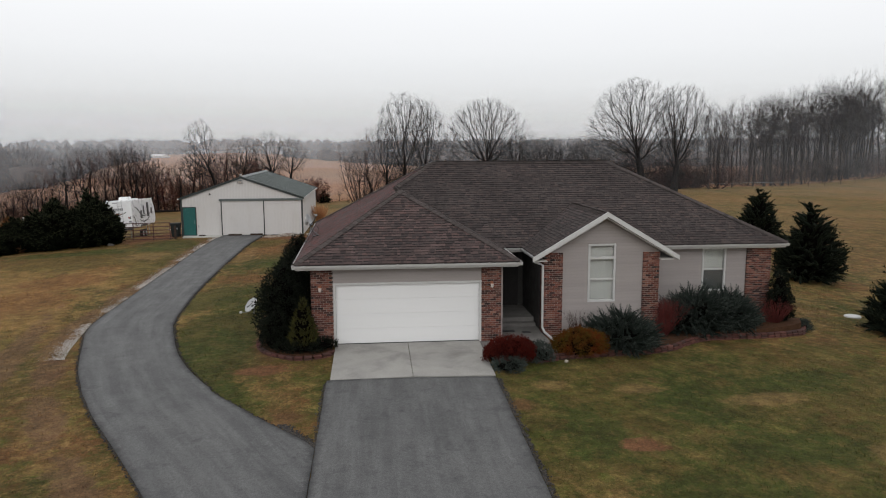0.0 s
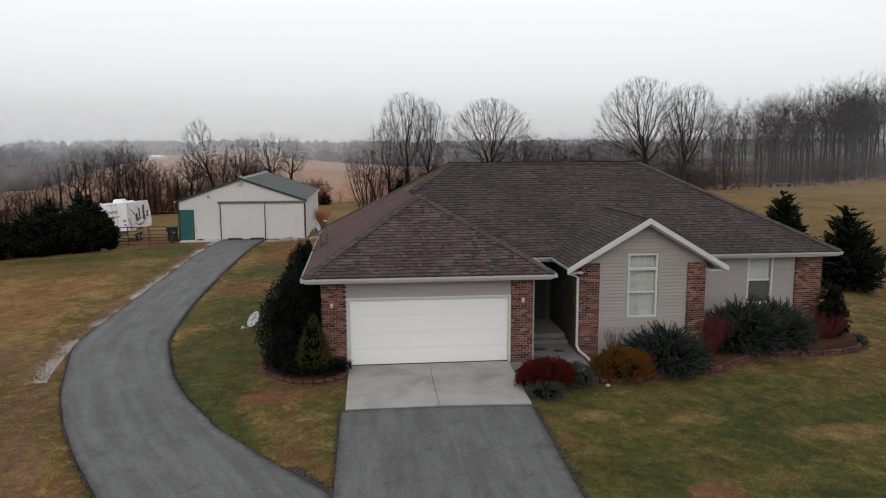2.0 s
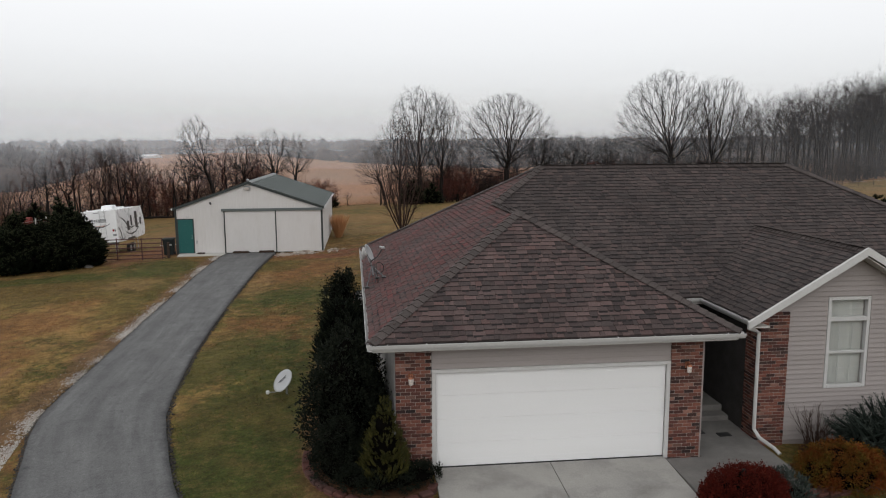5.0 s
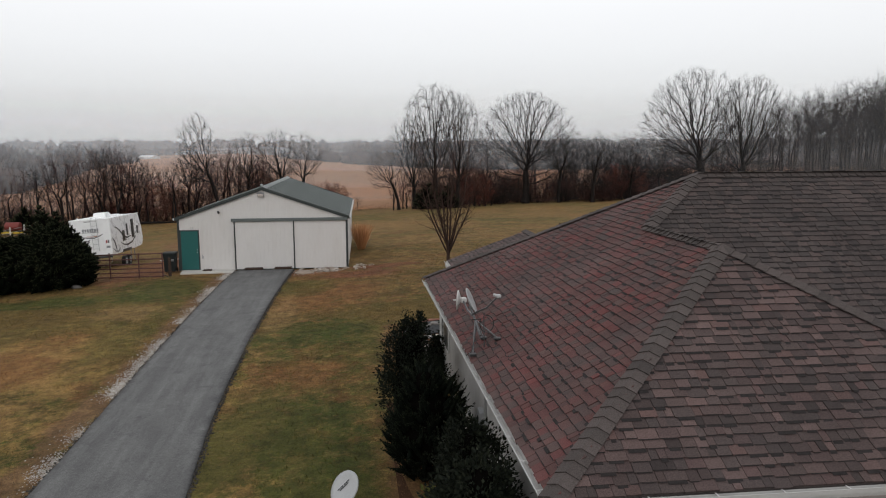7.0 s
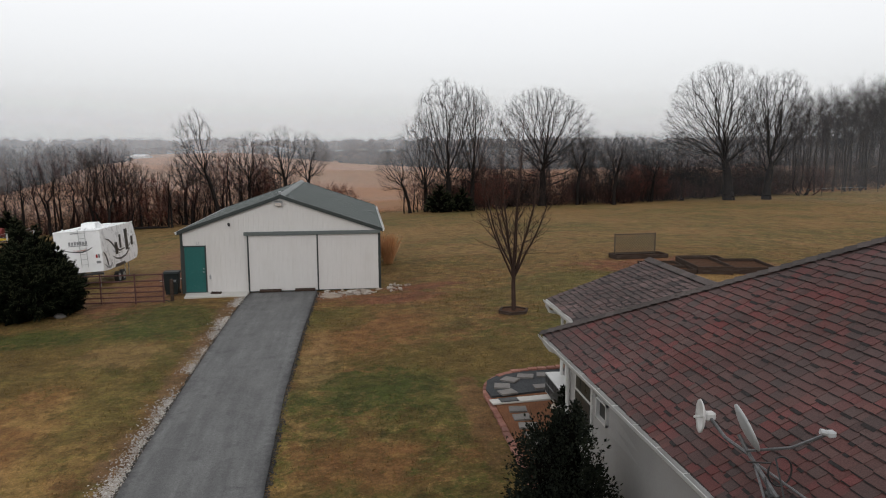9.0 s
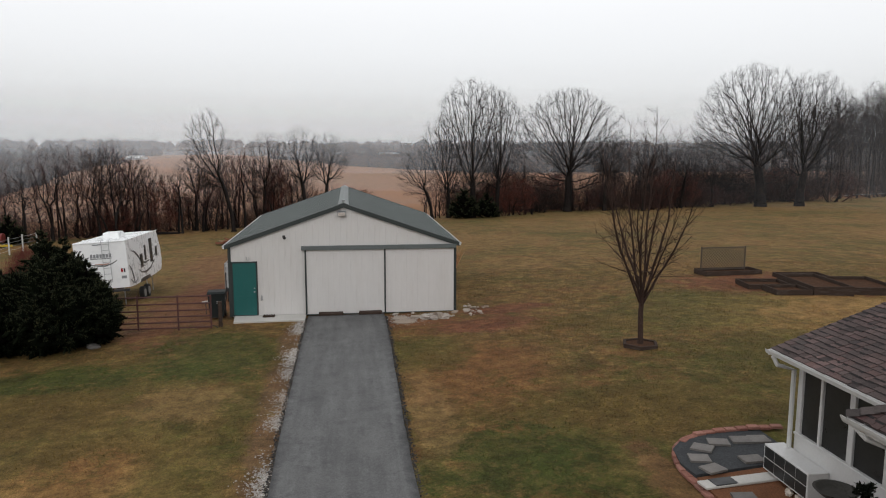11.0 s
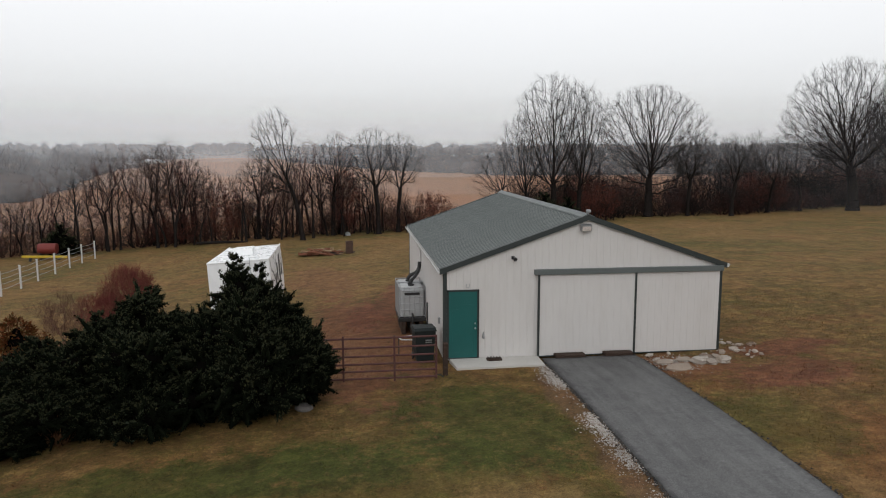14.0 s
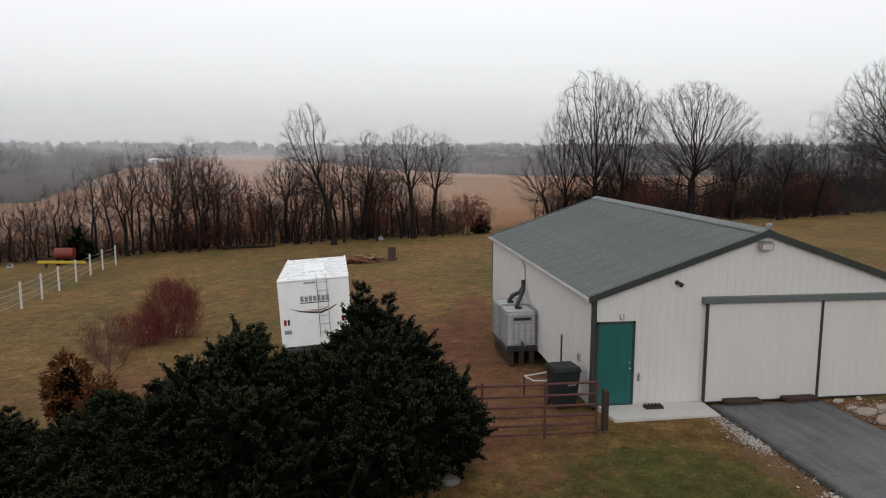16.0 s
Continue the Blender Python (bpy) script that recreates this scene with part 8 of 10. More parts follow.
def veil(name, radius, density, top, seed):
    """A translucent curved sheet standing in for mist haze: thin, lit by the sky, fading upwards."""
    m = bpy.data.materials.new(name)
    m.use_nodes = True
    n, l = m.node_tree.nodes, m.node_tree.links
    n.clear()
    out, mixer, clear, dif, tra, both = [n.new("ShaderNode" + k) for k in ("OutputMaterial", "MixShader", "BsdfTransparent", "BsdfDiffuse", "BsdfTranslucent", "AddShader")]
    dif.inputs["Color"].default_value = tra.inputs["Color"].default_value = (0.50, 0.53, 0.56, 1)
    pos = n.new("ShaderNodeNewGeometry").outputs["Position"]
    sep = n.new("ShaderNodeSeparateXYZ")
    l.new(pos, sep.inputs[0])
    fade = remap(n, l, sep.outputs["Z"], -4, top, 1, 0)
    if radius < 230:  # near sheets are denser on the left, thinner on the right
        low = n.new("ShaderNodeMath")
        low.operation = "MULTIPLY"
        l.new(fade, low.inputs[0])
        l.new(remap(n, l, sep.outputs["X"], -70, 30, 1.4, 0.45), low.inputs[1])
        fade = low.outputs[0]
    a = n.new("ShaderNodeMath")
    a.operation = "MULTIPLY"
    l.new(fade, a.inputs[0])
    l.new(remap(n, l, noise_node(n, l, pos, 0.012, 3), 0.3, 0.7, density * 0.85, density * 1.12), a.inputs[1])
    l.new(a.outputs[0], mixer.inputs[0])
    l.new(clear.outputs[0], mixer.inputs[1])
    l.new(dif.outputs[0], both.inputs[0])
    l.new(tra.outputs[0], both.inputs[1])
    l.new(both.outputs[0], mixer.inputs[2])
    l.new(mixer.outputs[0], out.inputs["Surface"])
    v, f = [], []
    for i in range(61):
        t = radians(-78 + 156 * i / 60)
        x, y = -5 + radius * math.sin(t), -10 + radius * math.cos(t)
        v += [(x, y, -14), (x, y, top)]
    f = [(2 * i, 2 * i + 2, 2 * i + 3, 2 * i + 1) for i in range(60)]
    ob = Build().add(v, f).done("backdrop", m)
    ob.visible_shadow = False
    return tagged(ob, "translucent sheet standing in for grey winter mist over the fields", "mist", kind="structure")


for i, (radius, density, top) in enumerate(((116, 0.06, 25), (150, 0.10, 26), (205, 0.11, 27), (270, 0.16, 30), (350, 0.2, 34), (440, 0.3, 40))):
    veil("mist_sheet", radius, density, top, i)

# grass blades over the lawn that the camera passes
rng = np.random.default_rng(99)
N = 240000
bx, by = rng.uniform(-34, 24, N), rng.uniform(-14, 44, N)
near = rng.random(N) < np.clip(1.25 - np.hypot(bx + 6, by - 8) / 60, 0.25, 1)
ok = near & ~in_paving(bx, by, 0.05) & ~((bx > -4.4) & (bx < 15.6) & (by > 0.1) & (by < 13.9)) & ~((bx > SX0 - 0.1) & (bx < SX1 + 0.1) & (by > 33.3) & (by < 48)) & ~((bx > -4.4) & (bx < 2.6) & (by > 13) & (by < 19.7))
bx, by = bx[ok], by[ok]
n = len(bx)
a = rng.uniform(0, 6.28, n)
h = rng.uniform(0.025, 0.07, n)
w = rng.uniform(0.006, 0.014, n)
lean = rng.normal(0, 0.035, (n, 2))
bz = land(bx, by) - 0.01 + 0.0
blade = np.stack([np.stack([bx - np.cos(a) * w, by - np.sin(a) * w, bz], 1), np.stack([bx + np.cos(a) * w, by + np.sin(a) * w, bz], 1), np.stack([bx + lean[:, 0], by + lean[:, 1], bz + h + 0.02], 1)], 1).reshape(-1, 3)
grass_me = big_mesh("grass", blade, np.arange(3 * n).reshape(-1, 3), M_BLADES)
lay_patches(grass_me)
tagged(new("grass", grass_me), "short mixed green and straw winter grass", "grass", kind="stuff")

# limestone gravel spilling along the drive's edge
rng = np.random.default_rng(44)
N = 46000
y = rng.uniform(2, 33.4, N)
edge = branch_sides(y)[0]
patch = np.array([noise.noise(Vector((0, q * 0.45, 3))) for q in y])
keep = rng.random(N) < np.clip(0.36 + patch * 2.6, 0.03, 1)
y, edge = y[keep], edge[keep]
x = edge + 0.02 - np.abs(rng.normal(0, 0.24, len(y)))
r = rng.uniform(0.008, 0.026, len(y)) * rng.uniform(0.7, 1.4, len(y))
o = np.array([[1, 0, 0], [-1, 0, 0], [0, 1, 0], [0, -1, 0], [0, 0, 0.7], [0, 0, -0.5]], float)
rot = rng.uniform(0, 6.28, len(y))
oc = np.stack([o[None, :, 0] * np.cos(rot)[:, None] - o[None, :, 1] * np.sin(rot)[:, None], o[None, :, 0] * np.sin(rot)[:, None] + o[None, :, 1] * np.cos(rot)[:, None], np.repeat(o[None, :, 2], len(y), 0)], -1) * rng.uniform(0.6, 1.3, (len(y), 6, 1))
few = 800  # the pale spill beside the shed's sliding door
x[:few], y[:few] = rng.normal(-8.6, 0.6, few), rng.normal(33.0, 0.5, few)
gv = np.stack([x, y, land(x, y) + r * 0.3], 1)[:, None] + oc * r[:, None, None]
tri = np.array([[0, 2, 4], [2, 1, 4], [1, 3, 4], [3, 0, 4], [2, 0, 5], [1, 2, 5], [3, 1, 5], [0, 3, 5]])
gf = (np.arange(len(y)) * 6)[:, None, None] + tri[None]
tagged(new("gravel", big_mesh("gravel", gv.reshape(-1, 3), gf.reshape(-1, 3), M_GRAVEL)), "pale limestone gravel along the drive's edge", "gravel", kind="stuff")

# crumbled asphalt along the sides of both drives
rng = np.random.default_rng(45)
N = 9000
y = rng.uniform(-16.5, 33.8, N)
out_side, in_side = branch_sides(y)
left = rng.random(N) < 0.5
x = np.where(left, out_side - np.abs(rng.normal(0, 0.05, N)), in_side + np.abs(rng.normal(0, 0.06, N)))
keep = left | (y > -7.6)
ym = rng.uniform(-22, -3.5, 4000)
lm = rng.random(4000) < 0.3
xm = np.where(lm, -2.62 - np.abs(rng.normal(0, 0.04, 4000)), 2.47 + np.abs(rng.normal(0.03, 0.06, 4000)))
km = ~lm | (ym > -7.6)
yc = rng.uniform(-7.9, -6.3, 900)  # the broken wedge where the drives meet
xc = np.interp(yc, [-7.9, -6.3], [-2.64, -3.7]) + np.abs(rng.normal(0, 0.14, 900))
x, y = np.concatenate([x[keep], xm[km], xc]), np.concatenate([y[keep], ym[km], yc])
x, y = x + ASIDE * fade(y), y + BACK * fade(y)
r = rng.uniform(0.012, 0.04, len(y))
rot = rng.uniform(0, 6.28, len(y))
oc = np.stack([o[None, :, 0] * np.cos(rot)[:, None] - o[None, :, 1] * np.sin(rot)[:, None], o[None, :, 0] * np.sin(rot)[:, None] + o[None, :, 1] * np.cos(rot)[:, None], np.repeat(o[None, :, 2], len(y), 0)], -1) * rng.uniform(0.6, 1.3, (len(y), 6, 1))
gv = np.stack([x, y, land(x, y) + 0.02], 1)[:, None] + oc * r[:, None, None]
gf = (np.arange(len(y)) * 6)[:, None, None] + tri[None]
M_CRUMB = blend("asphalt_crumbs", [(0.030, 0.029, 0.029), (0.055, 0.053, 0.052), (0.085, 0.07, 0.058), (0.022, 0.021, 0.021)], 0.9, "island", bump=0.2)
tagged(new("asphalt_crumbs", big_mesh("asphalt_crumbs", gv.reshape(-1, 3), gf.reshape(-1, 3), M_CRUMB)), "dark crumbled asphalt along the drive's sides", "gravel", kind="stuff")

# ---- sunroom at the back of the house ----
sunroom = thing("sunroom", "white screened sunroom with a shingled gable roof behind the house", "sunroom")
SRX, SRY = 2.3, 17.15
SRE, SRP = 2.76, 3.73
Build().box((-SRX, 13.46, -0.2), (SRX, SRY, 0.12)).done("floor", M_CONCRETE, sunroom)
Build().box((-SRX, 13.46, 0.12), (-SRX + 0.12, SRY, 1.12)).done("knee_wall", M_WHITE, sunroom, "white panelled knee wall")
Build().box((-SRX + 0.12, SRY - 0.12, 0.12), (SRX, SRY, 1.12)).done("knee_wall", M_WHITE, sunroom)
Build().box((SRX - 0.12, 13.46, 0.12), (SRX, SRY - 0.12, 1.12)).done("knee_wall", M_WHITE, sunroom)
Build().box((-SRX - 0.02, 13.46, 1.12), (-SRX + 0.16, SRY + 0.02, 1.17), 0.01).done("sill", M_WHITE, sunroom)
for y, w in ((17.08, 0.07), (16.45, 0.035), (15.62, 0.07), (14.75, 0.05), (13.9, 0.07)):
    Build().box((-SRX, y - w, 1.17), (-SRX + 0.11, y + w, 2.5), 0.008).done("post", M_WHITE, sunroom)
for x in (-1.2, 0.0, 1.2, 2.2):
    Build().box((x - 0.05, SRY - 0.11, 1.17), (x + 0.05, SRY, 2.5), 0.008).done("post", M_WHITE, sunroom)
for a, b_ in ((13.97, 14.70), (14.80, 15.55), (15.69, 16.41), (16.49, 17.01)):
    Build().box((-SRX + 0.05, a, 1.17), (-SRX + 0.056, b_, 2.5)).done("screen_pane", M_SCREEN, sunroom)
for a, b_ in ((-2.19, -1.25), (-1.15, -0.05), (0.05, 1.15), (1.25, 2.15)):
    Build().box((a, SRY - 0.06, 1.17), (b_, SRY - 0.054, 2.5)).done("screen_pane", M_SCREEN, sunroom)
Build().box((-SRX, 13.46, 2.5), (-SRX + 0.12, SRY, 2.68)).done("header", M_WHITE, sunroom)
Build().box((-SRX + 0.12, SRY - 0.12, 2.5), (SRX, SRY, 2.68)).done("header", M_WHITE, sunroom)
Build().prism([(-SRX, 2.68), (SRX, 2.68), (0, 2.68 + 0.36 * SRX)], "y", SRY - 0.1, SRY - 0.02).done("gable_wall", M_SIDING_BACK, sunroom)
sr_l = [(-2.71, 17.48, SRE), (-2.71, 12.9, SRE), (0, 12.3, SRP), (0, 17.48, SRP)]
sr_r = [(2.71, 12.9, SRE), (2.71, 17.48, SRE), (0, 17.48, SRP), (0, 12.3, SRP)]
sr_roof = Build().slab([(x, y, z - 0.005) for x, y, z in sr_l], 0.05).slab([(x, y, z - 0.005) for x, y, z in sr_r], 0.05).weld().done("roof", M_ROOFDECK, sunroom, "brown shingle gable roof")
Build().prism([(-2.735 - u, 2.675 + w) for u, w in ((0, 0), (0.05, 0), (0.075, 0.08), (0.067, 0.08), (0.045, 0.01), (0, 0.01))], "y", 13.5, 17.52).done("gutter", M_WHITE, sunroom)
Build().box((-2.735, 13.5, 2.675), (-2.70, 17.46, 2.76)).done("fascia", M_WHITE, sunroom)
Build().tube([(-2.77, 17.3, 2.67), (-2.7, 17.25, 2.5), (-2.37, 17.2, 2.4), (-2.37, 17.2, 0.35), (-2.5, 17.3, 0.2), (-2.75, 17.35, 0.14)], 0.045, 8).done("downspout", M_WHITE, sunroom, "white downspout")
for s in (-1, 1):
    Build().prism([(s * 2.75, 2.64), (s * 2.75, 2.74), (0, 3.71), (0, 3.61)], "y", 17.46, 17.5).done("rake_board", M_WHITE, sunroom)
box_ = thing("wall_box", "white box with a dark gridded panel against the sunroom wall", "box", (-2.31, 16.75, 0.3))
Build().box((-0.42, -0.7, 0.0), (0.0, 0.7, 0.52), 0.012).done("cabinet", M_WHITE, box_)
for i in range(4):
    for j in range(2):
        Build().box((-0.432, -0.67 + i * 0.337, 0.04 + j * 0.235), (-0.415, -0.67 + i * 0.337 + 0.315, 0.04 + j * 0.235 + 0.215), 0.004).done("panel", M_SCREEN, box_)

# side windows near the back corner
for y0, y1, z0, z1 in ((12.05, 12.95, 1.2, 2.3),):
    wn_ = Build().box((-3.325, y0 - 0.06, z0 - 0.06), (-3.285, y1 + 0.06, z1 + 0.06), 0.006).done("window", M_WHITE, house, "white-framed dark side window with a gridded transom")
    Build().box((-3.335, y0, z0), (-3.322, y1, z1 - 0.36)).done("pane", M_SCREEN, wn_)
    for k in range(3):
        Build().box((-3.335, y0 + k * 0.3, z1 - 0.3), (-3.322, y0 + k * 0.3 + 0.27, z1)).done("pane", M_SCREEN, wn_)

# ---- patio, edging and stepping stones ----
patio = tagged(new("pavement"), "dark membrane and slate stepping stones inside a red paver edge", "pavement", kind="structure")
bed = Build().prism([(-1.6, 19.45), (-2.9, 19.5), (-3.6, 19.2), (-4.05, 18.7), (-4.2, 18.0), (-4.15, 17.45), (-2.45, 17.75), (-1.6, 17.75)], "z", 0.02, 0.235)
bed.done("membrane", surface("weed_membrane", (0.050, 0.052, 0.055), (0.036, 0.037, 0.039), 0.9, coarse=3, bump=0.3, spec=0.15), patio, "dark grey weed membrane")
Build().prism([(-4.15, 17.4), (-2.45, 17.7), (-2.35, 13.5), (-4.1, 12.2)][::-1], "z", -0.1, 0.2).done("soil", surface("clay_soil", (0.17, 0.078, 0.042), (0.095, 0.046, 0.028), 0.95, spec=0.05, coarse=3, fine=40, grain=0.4, bump=0.8, bump_scale=30), patio, "bare reddish soil")


def along(pts, step):
    """Places and headings at even steps along a line of points."""
    out, carry = [], 0.0
    for (x0, y0), (x1, y1) in zip(pts, pts[1:]):
        d = math.hypot(x1 - x0, y1 - y0)
        t = carry
        while t < d:
            out.append((x0 + (x1 - x0) * t / d, y0 + (y1 - y0) * t / d, math.degrees(math.atan2(y1 - y0, x1 - x0))))
            t += step
        carry = t - d
    return out


def smooth_line(pts, n=8):
    """A rounded line through the points."""
    out = []
    p = [pts[0]] + list(pts) + [pts[-1]]
    for i in range(1, len(p) - 2):
        for k in range(n):
            t = k / n
            out.append(tuple(0.5 * (2 * p[i][c] + (p[i + 1][c] - p[i - 1][c]) * t + (2 * p[i - 1][c] - 5 * p[i][c] + 4 * p[i + 1][c] - p[i + 2][c]) * t * t + (3 * p[i][c] - p[i - 1][c] - 3 * p[i + 1][c] + p[i + 2][c]) * t ** 3) for c in (0, 1)))
    return out + [pts[-1]]


paver_me = Build().box((-0.13, -0.085, 0), (0.13, 0.085, 0.075), 0.012).mesh("paver", M_PAVER)
rs = random.Random(12)
for x, y, a in along(smooth_line([(-1.2, 19.45), (-2.1, 19.52), (-2.85, 19.45), (-3.5, 19.2), (-3.98, 18.7), (-4.2, 18.0), (-4.2, 17.2), (-4.18, 16.2), (-4.2, 15.0), (-4.2, 13.5), (-4.2, 11.6)]), 0.275):
    part_of("paver", paver_me, patio, "", pose(x, y, gz(x, y) + 0.03 + rs.uniform(-0.01, 0.02), rs.uniform(-3, 3), rs.uniform(-3, 3), a + rs.uniform(-7, 7)))
for x, y, a in ((-3.42, 18.62, -35), (-3.74, 18.12, -8), (-3.70, 17.62, 20), (-2.93, 18.86, -12), (-2.37, 18.92, -8), (-1.95, 18.9, 0), (-2.67, 17.95, 5), (-3.68, 16.47, -3), (-3.70, 15.94, 4), (-3.68, 15.40, -5), (-3.66, 14.85, 2), (-3.68, 14.3, -4)):
    w, d = rs.uniform(0.21, 0.25), rs.uniform(0.17, 0.2)
    Build().prism([(-w, -d + 0.02), (w - 0.02, -d), (w, d - 0.02), (-w + 0.03, d)], "z", 0.0, 0.045).done("stepping_stone", M_SLATE, patio).matrix_basis = pose(x, y, max(gz(x, y) + 0.05, 0.2 if y < 17.4 else 0.235), rs.uniform(-2, 2), rs.uniform(-2, 2), a)
plank = Build().box((-0.85, -0.16, 0), (0.85, 0.16, 0.05), 0.01).done("plank", M_SLAB)
plank.matrix_basis = pose(-3.4, 17.12, 0.2, 0, 0, 7)
tagged(plank, "pale concrete plank lying across the soil bed", "plank")
mt = Build().box((-0.24, -0.14, 0), (0.24, 0.14, 0.02), 0.005).done("mat", M_BLACK)
mt.matrix_basis = pose(-3.78, 17.07, 0.25, 0, 0, 7)
tagged(mt, "dark rubber mat on the plank", "mat")
bath = thing("bird_bath", "weathered dark stone bird bath on a pedestal", "bird bath", (-2.85, 15.15, 0.19))
Build().lathe([(0.2, 0), (0.21, 0.05), (0.12, 0.1), (0.07, 0.2), (0.1, 0.34), (0.075, 0.46), (0.07, 0.6), (0.12, 0.66)], n=14).done("pedestal", M_BATH := surface("mossy_stone", (0.05, 0.046, 0.040), (0.028, 0.029, 0.025), 0.9, coarse=6, bump=0.5, bump_scale=20), bath)
Build().lathe([(0.08, 0.64), (0.22, 0.68), (0.34, 0.78), (0.36, 0.80), (0.32, 0.80), (0.2, 0.73), (0.0, 0.71)], n=18).done("basin", M_BATH, bath)
pebble = Build().ball((0, 0, 0), 0.09, (1, 0.8, 0.6), 8, 5, 0.2, 3).mesh("stone", M_STONE)
rs = random.Random(8)
for i in range(16):
    ob = part_of("stone", pebble, None, "", pose(-2.55 + rs.uniform(-0.25, 0.12), 16.6 - i * 0.11, 0.23, rs.uniform(-30, 30), rs.uniform(-30, 30), rs.uniform(0, 360)))
    tagged(ob, "small pale stone beside the sunroom wall", "stone", "stones along the sunroom")
for i, (x, y, h, r_) in enumerate(((-3.15, 14.1, 1.45, 0.16), (-2.75, 13.75, 2.1, 0.14), (-3.5, 13.1, 1.2, 0.24))):
    plant(shrub("holly_bush", "slim dark upright holly at the back corner", M_HOLLY, [(0, 0, h * 0.3, r_, r_, h * 0.32), (0, 0, h * 0.65, r_ * 0.8, r_ * 0.8, h * 0.36)], 70, 24, 0.18, 0.07, 0.024, 300 + i), x, y, 0, at=0.1)

# ---- planting beds in front ----
M_BLOCK = blend("wall_block_stone", [(0.105, 0.042, 0.034), (0.075, 0.034, 0.028), (0.14, 0.062, 0.050), (0.05, 0.03, 0.027), (0.12, 0.05, 0.04)], 0.95, "object", bump=0.8, bump_scale=25)
block_me = Build().box((-0.135, -0.085, 0), (0.135, 0.085, 0.082), 0.02).mesh("wall_block", M_BLOCK)


def bed_wall(name, label, pts, courses, soil, z_of=None):
    """A low curved wall of single blocks in courses, with soil behind it."""
    w = tagged(new(name), label, "wall", kind="structure")
    line = smooth_line([yard(*q) for q in pts])
    r_ = random.Random(len(pts))
    for c in range(courses):
        for i, (x, y, a) in enumerate(along(line if c % 2 == 0 else [((line[0][0] + line[1][0]) / 2, (line[0][1] + line[1][1]) / 2)] + line[1:], 0.305)):
            z = gz(x, y) - 0.05 + c * 0.084
            part_of("wall_block", block_me, w, "", pose(x + r_.uniform(-0.01, 0.01), y + 0.015 * c + r_.uniform(-0.012, 0.012), z + r_.uniform(-0.004, 0.004), r_.uniform(-2, 2), r_.uniform(-2, 2), a + r_.uniform(-5, 5)))
    return w


bed_wall("bed_edging", "curved low wall of red-brown blocks round the planting bed", [(4.15, -1.95), (4.6, -1.75), (5.3, -1.55), (6.6, -1.25), (8.3, -0.85), (9.3, -0.45), (10.1, 0.2), (11.1, 0.8), (12.3, 1.0), (13.6, 1.15), (14.9, 1.5), (15.7, 2.0), (16.1, 2.9)], 3, None)
bed_wall("bed_edging", "rounded low red block edging before the garage pier", [(-2.62, -0.75), (-2.75, -1.0), (-3.3, -1.2), (-4.0, -1.05), (-4.7, -0.45), (-5.15, 0.4), (-5.25, 1.3)], 2, None)
Build().prism([yard(*q) for q in ((4.95, 0.7), (9.2, 0.7), (9.2, 3.2), (15.2, 3.2), (16.0, 2.9), (15.6, 2.05), (14.9, 1.6), (13.6, 1.25), (12.3, 1.1), (11.1, 0.9), (10.1, 0.3), (9.3, -0.35), (8.3, -0.75), (6.6, -1.15), (5.3, -1.45), (5.0, -1.3))], "z", -0.9, -0.22).done("mulch", M_SOIL)
tagged(bpy.data.objects["mulch"], "dark mulch in the front planting bed", "soil", kind="structure")
s2 = Build().prism([yard(*q) for q in ((-2.6, -0.03), (-2.65, -0.75), (-2.8, -0.95), (-3.3, -1.12), (-3.95, -0.97), (-4.6, -0.4), (-5.05, 0.4), (-5.1, 1.3), (-5.0, 11.5), (-3.3, 11.5), (-3.3, -0.03))][::-1], "z", -0.5, 0.0).done("mulch", M_SOIL)
tagged(s2, "reddish mulch along the side of the house", "mulch", kind="structure")
for x, y, s in ((4.55, -1.45, 0.1), (5.05, -1.95, 0.07), (8.9, -0.1, 0.09)):
    x, y = yard(x, y)
    st = Build().ball((0, 0, 0), s, (1, 0.8, 0.7), 9, 6, 0.15, int(x * 9)).done("stone", M_STONE)
    st.matrix_basis = pose(x, y, gz(x, y) + s * 0.5)
    tagged(st, "pale rounded stone in the planting bed", "stone")
lid = Build().lathe([(0.34, 0.0), (0.36, 0.05), (0.33, 0.09), (0.0, 0.12)], n=20).done("tank_lid", M_WHITE)
lid.matrix_basis = pose(20.65, 6.75, gz(20.65, 6.75) - 0.01)
tagged(lid, "round white septic lid in the lawn", "lid")

# ---- satellite dishes ----
M_DISH = surface("dish_grey", (0.38, 0.385, 0.39), (0.32, 0.325, 0.33), 0.45, grain=0.05)
M_MAST = surface("weathered_mast", (0.14, 0.14, 0.145), (0.09, 0.09, 0.092), 0.5, metal=0.4)


def dish(r_, depth, mat, parent, m, squash=1.0):
    b = Build()
    n, rings = 22, 5
    v = []
    for s_ in (0, 1):
        for i in range(rings + 1):
            t = i / rings
            for j in range(n):
                a = 2 * math.pi * j / n
                v.append((r_ * t * math.cos(a) * squash, r_ * t * math.sin(a), depth * t * t - 0.015 * s_))
    k = (rings + 1) * n
    f = [(i * n + j, i * n + (j + 1) % n, (i + 1) * n + (j + 1) % n, (i + 1) * n + j) for i in range(rings) for j in range(n)]
    f += [tuple(k + q for q in reversed(x)) for x in f]
    f += [(rings * n + j, rings * n + (j + 1) % n, k + rings * n + (j + 1) % n, k + rings * n + j) for j in range(n)]
    ob = b.add(v, f).done("reflector", mat, parent, "", True)
    ob.matrix_basis = m
    return ob


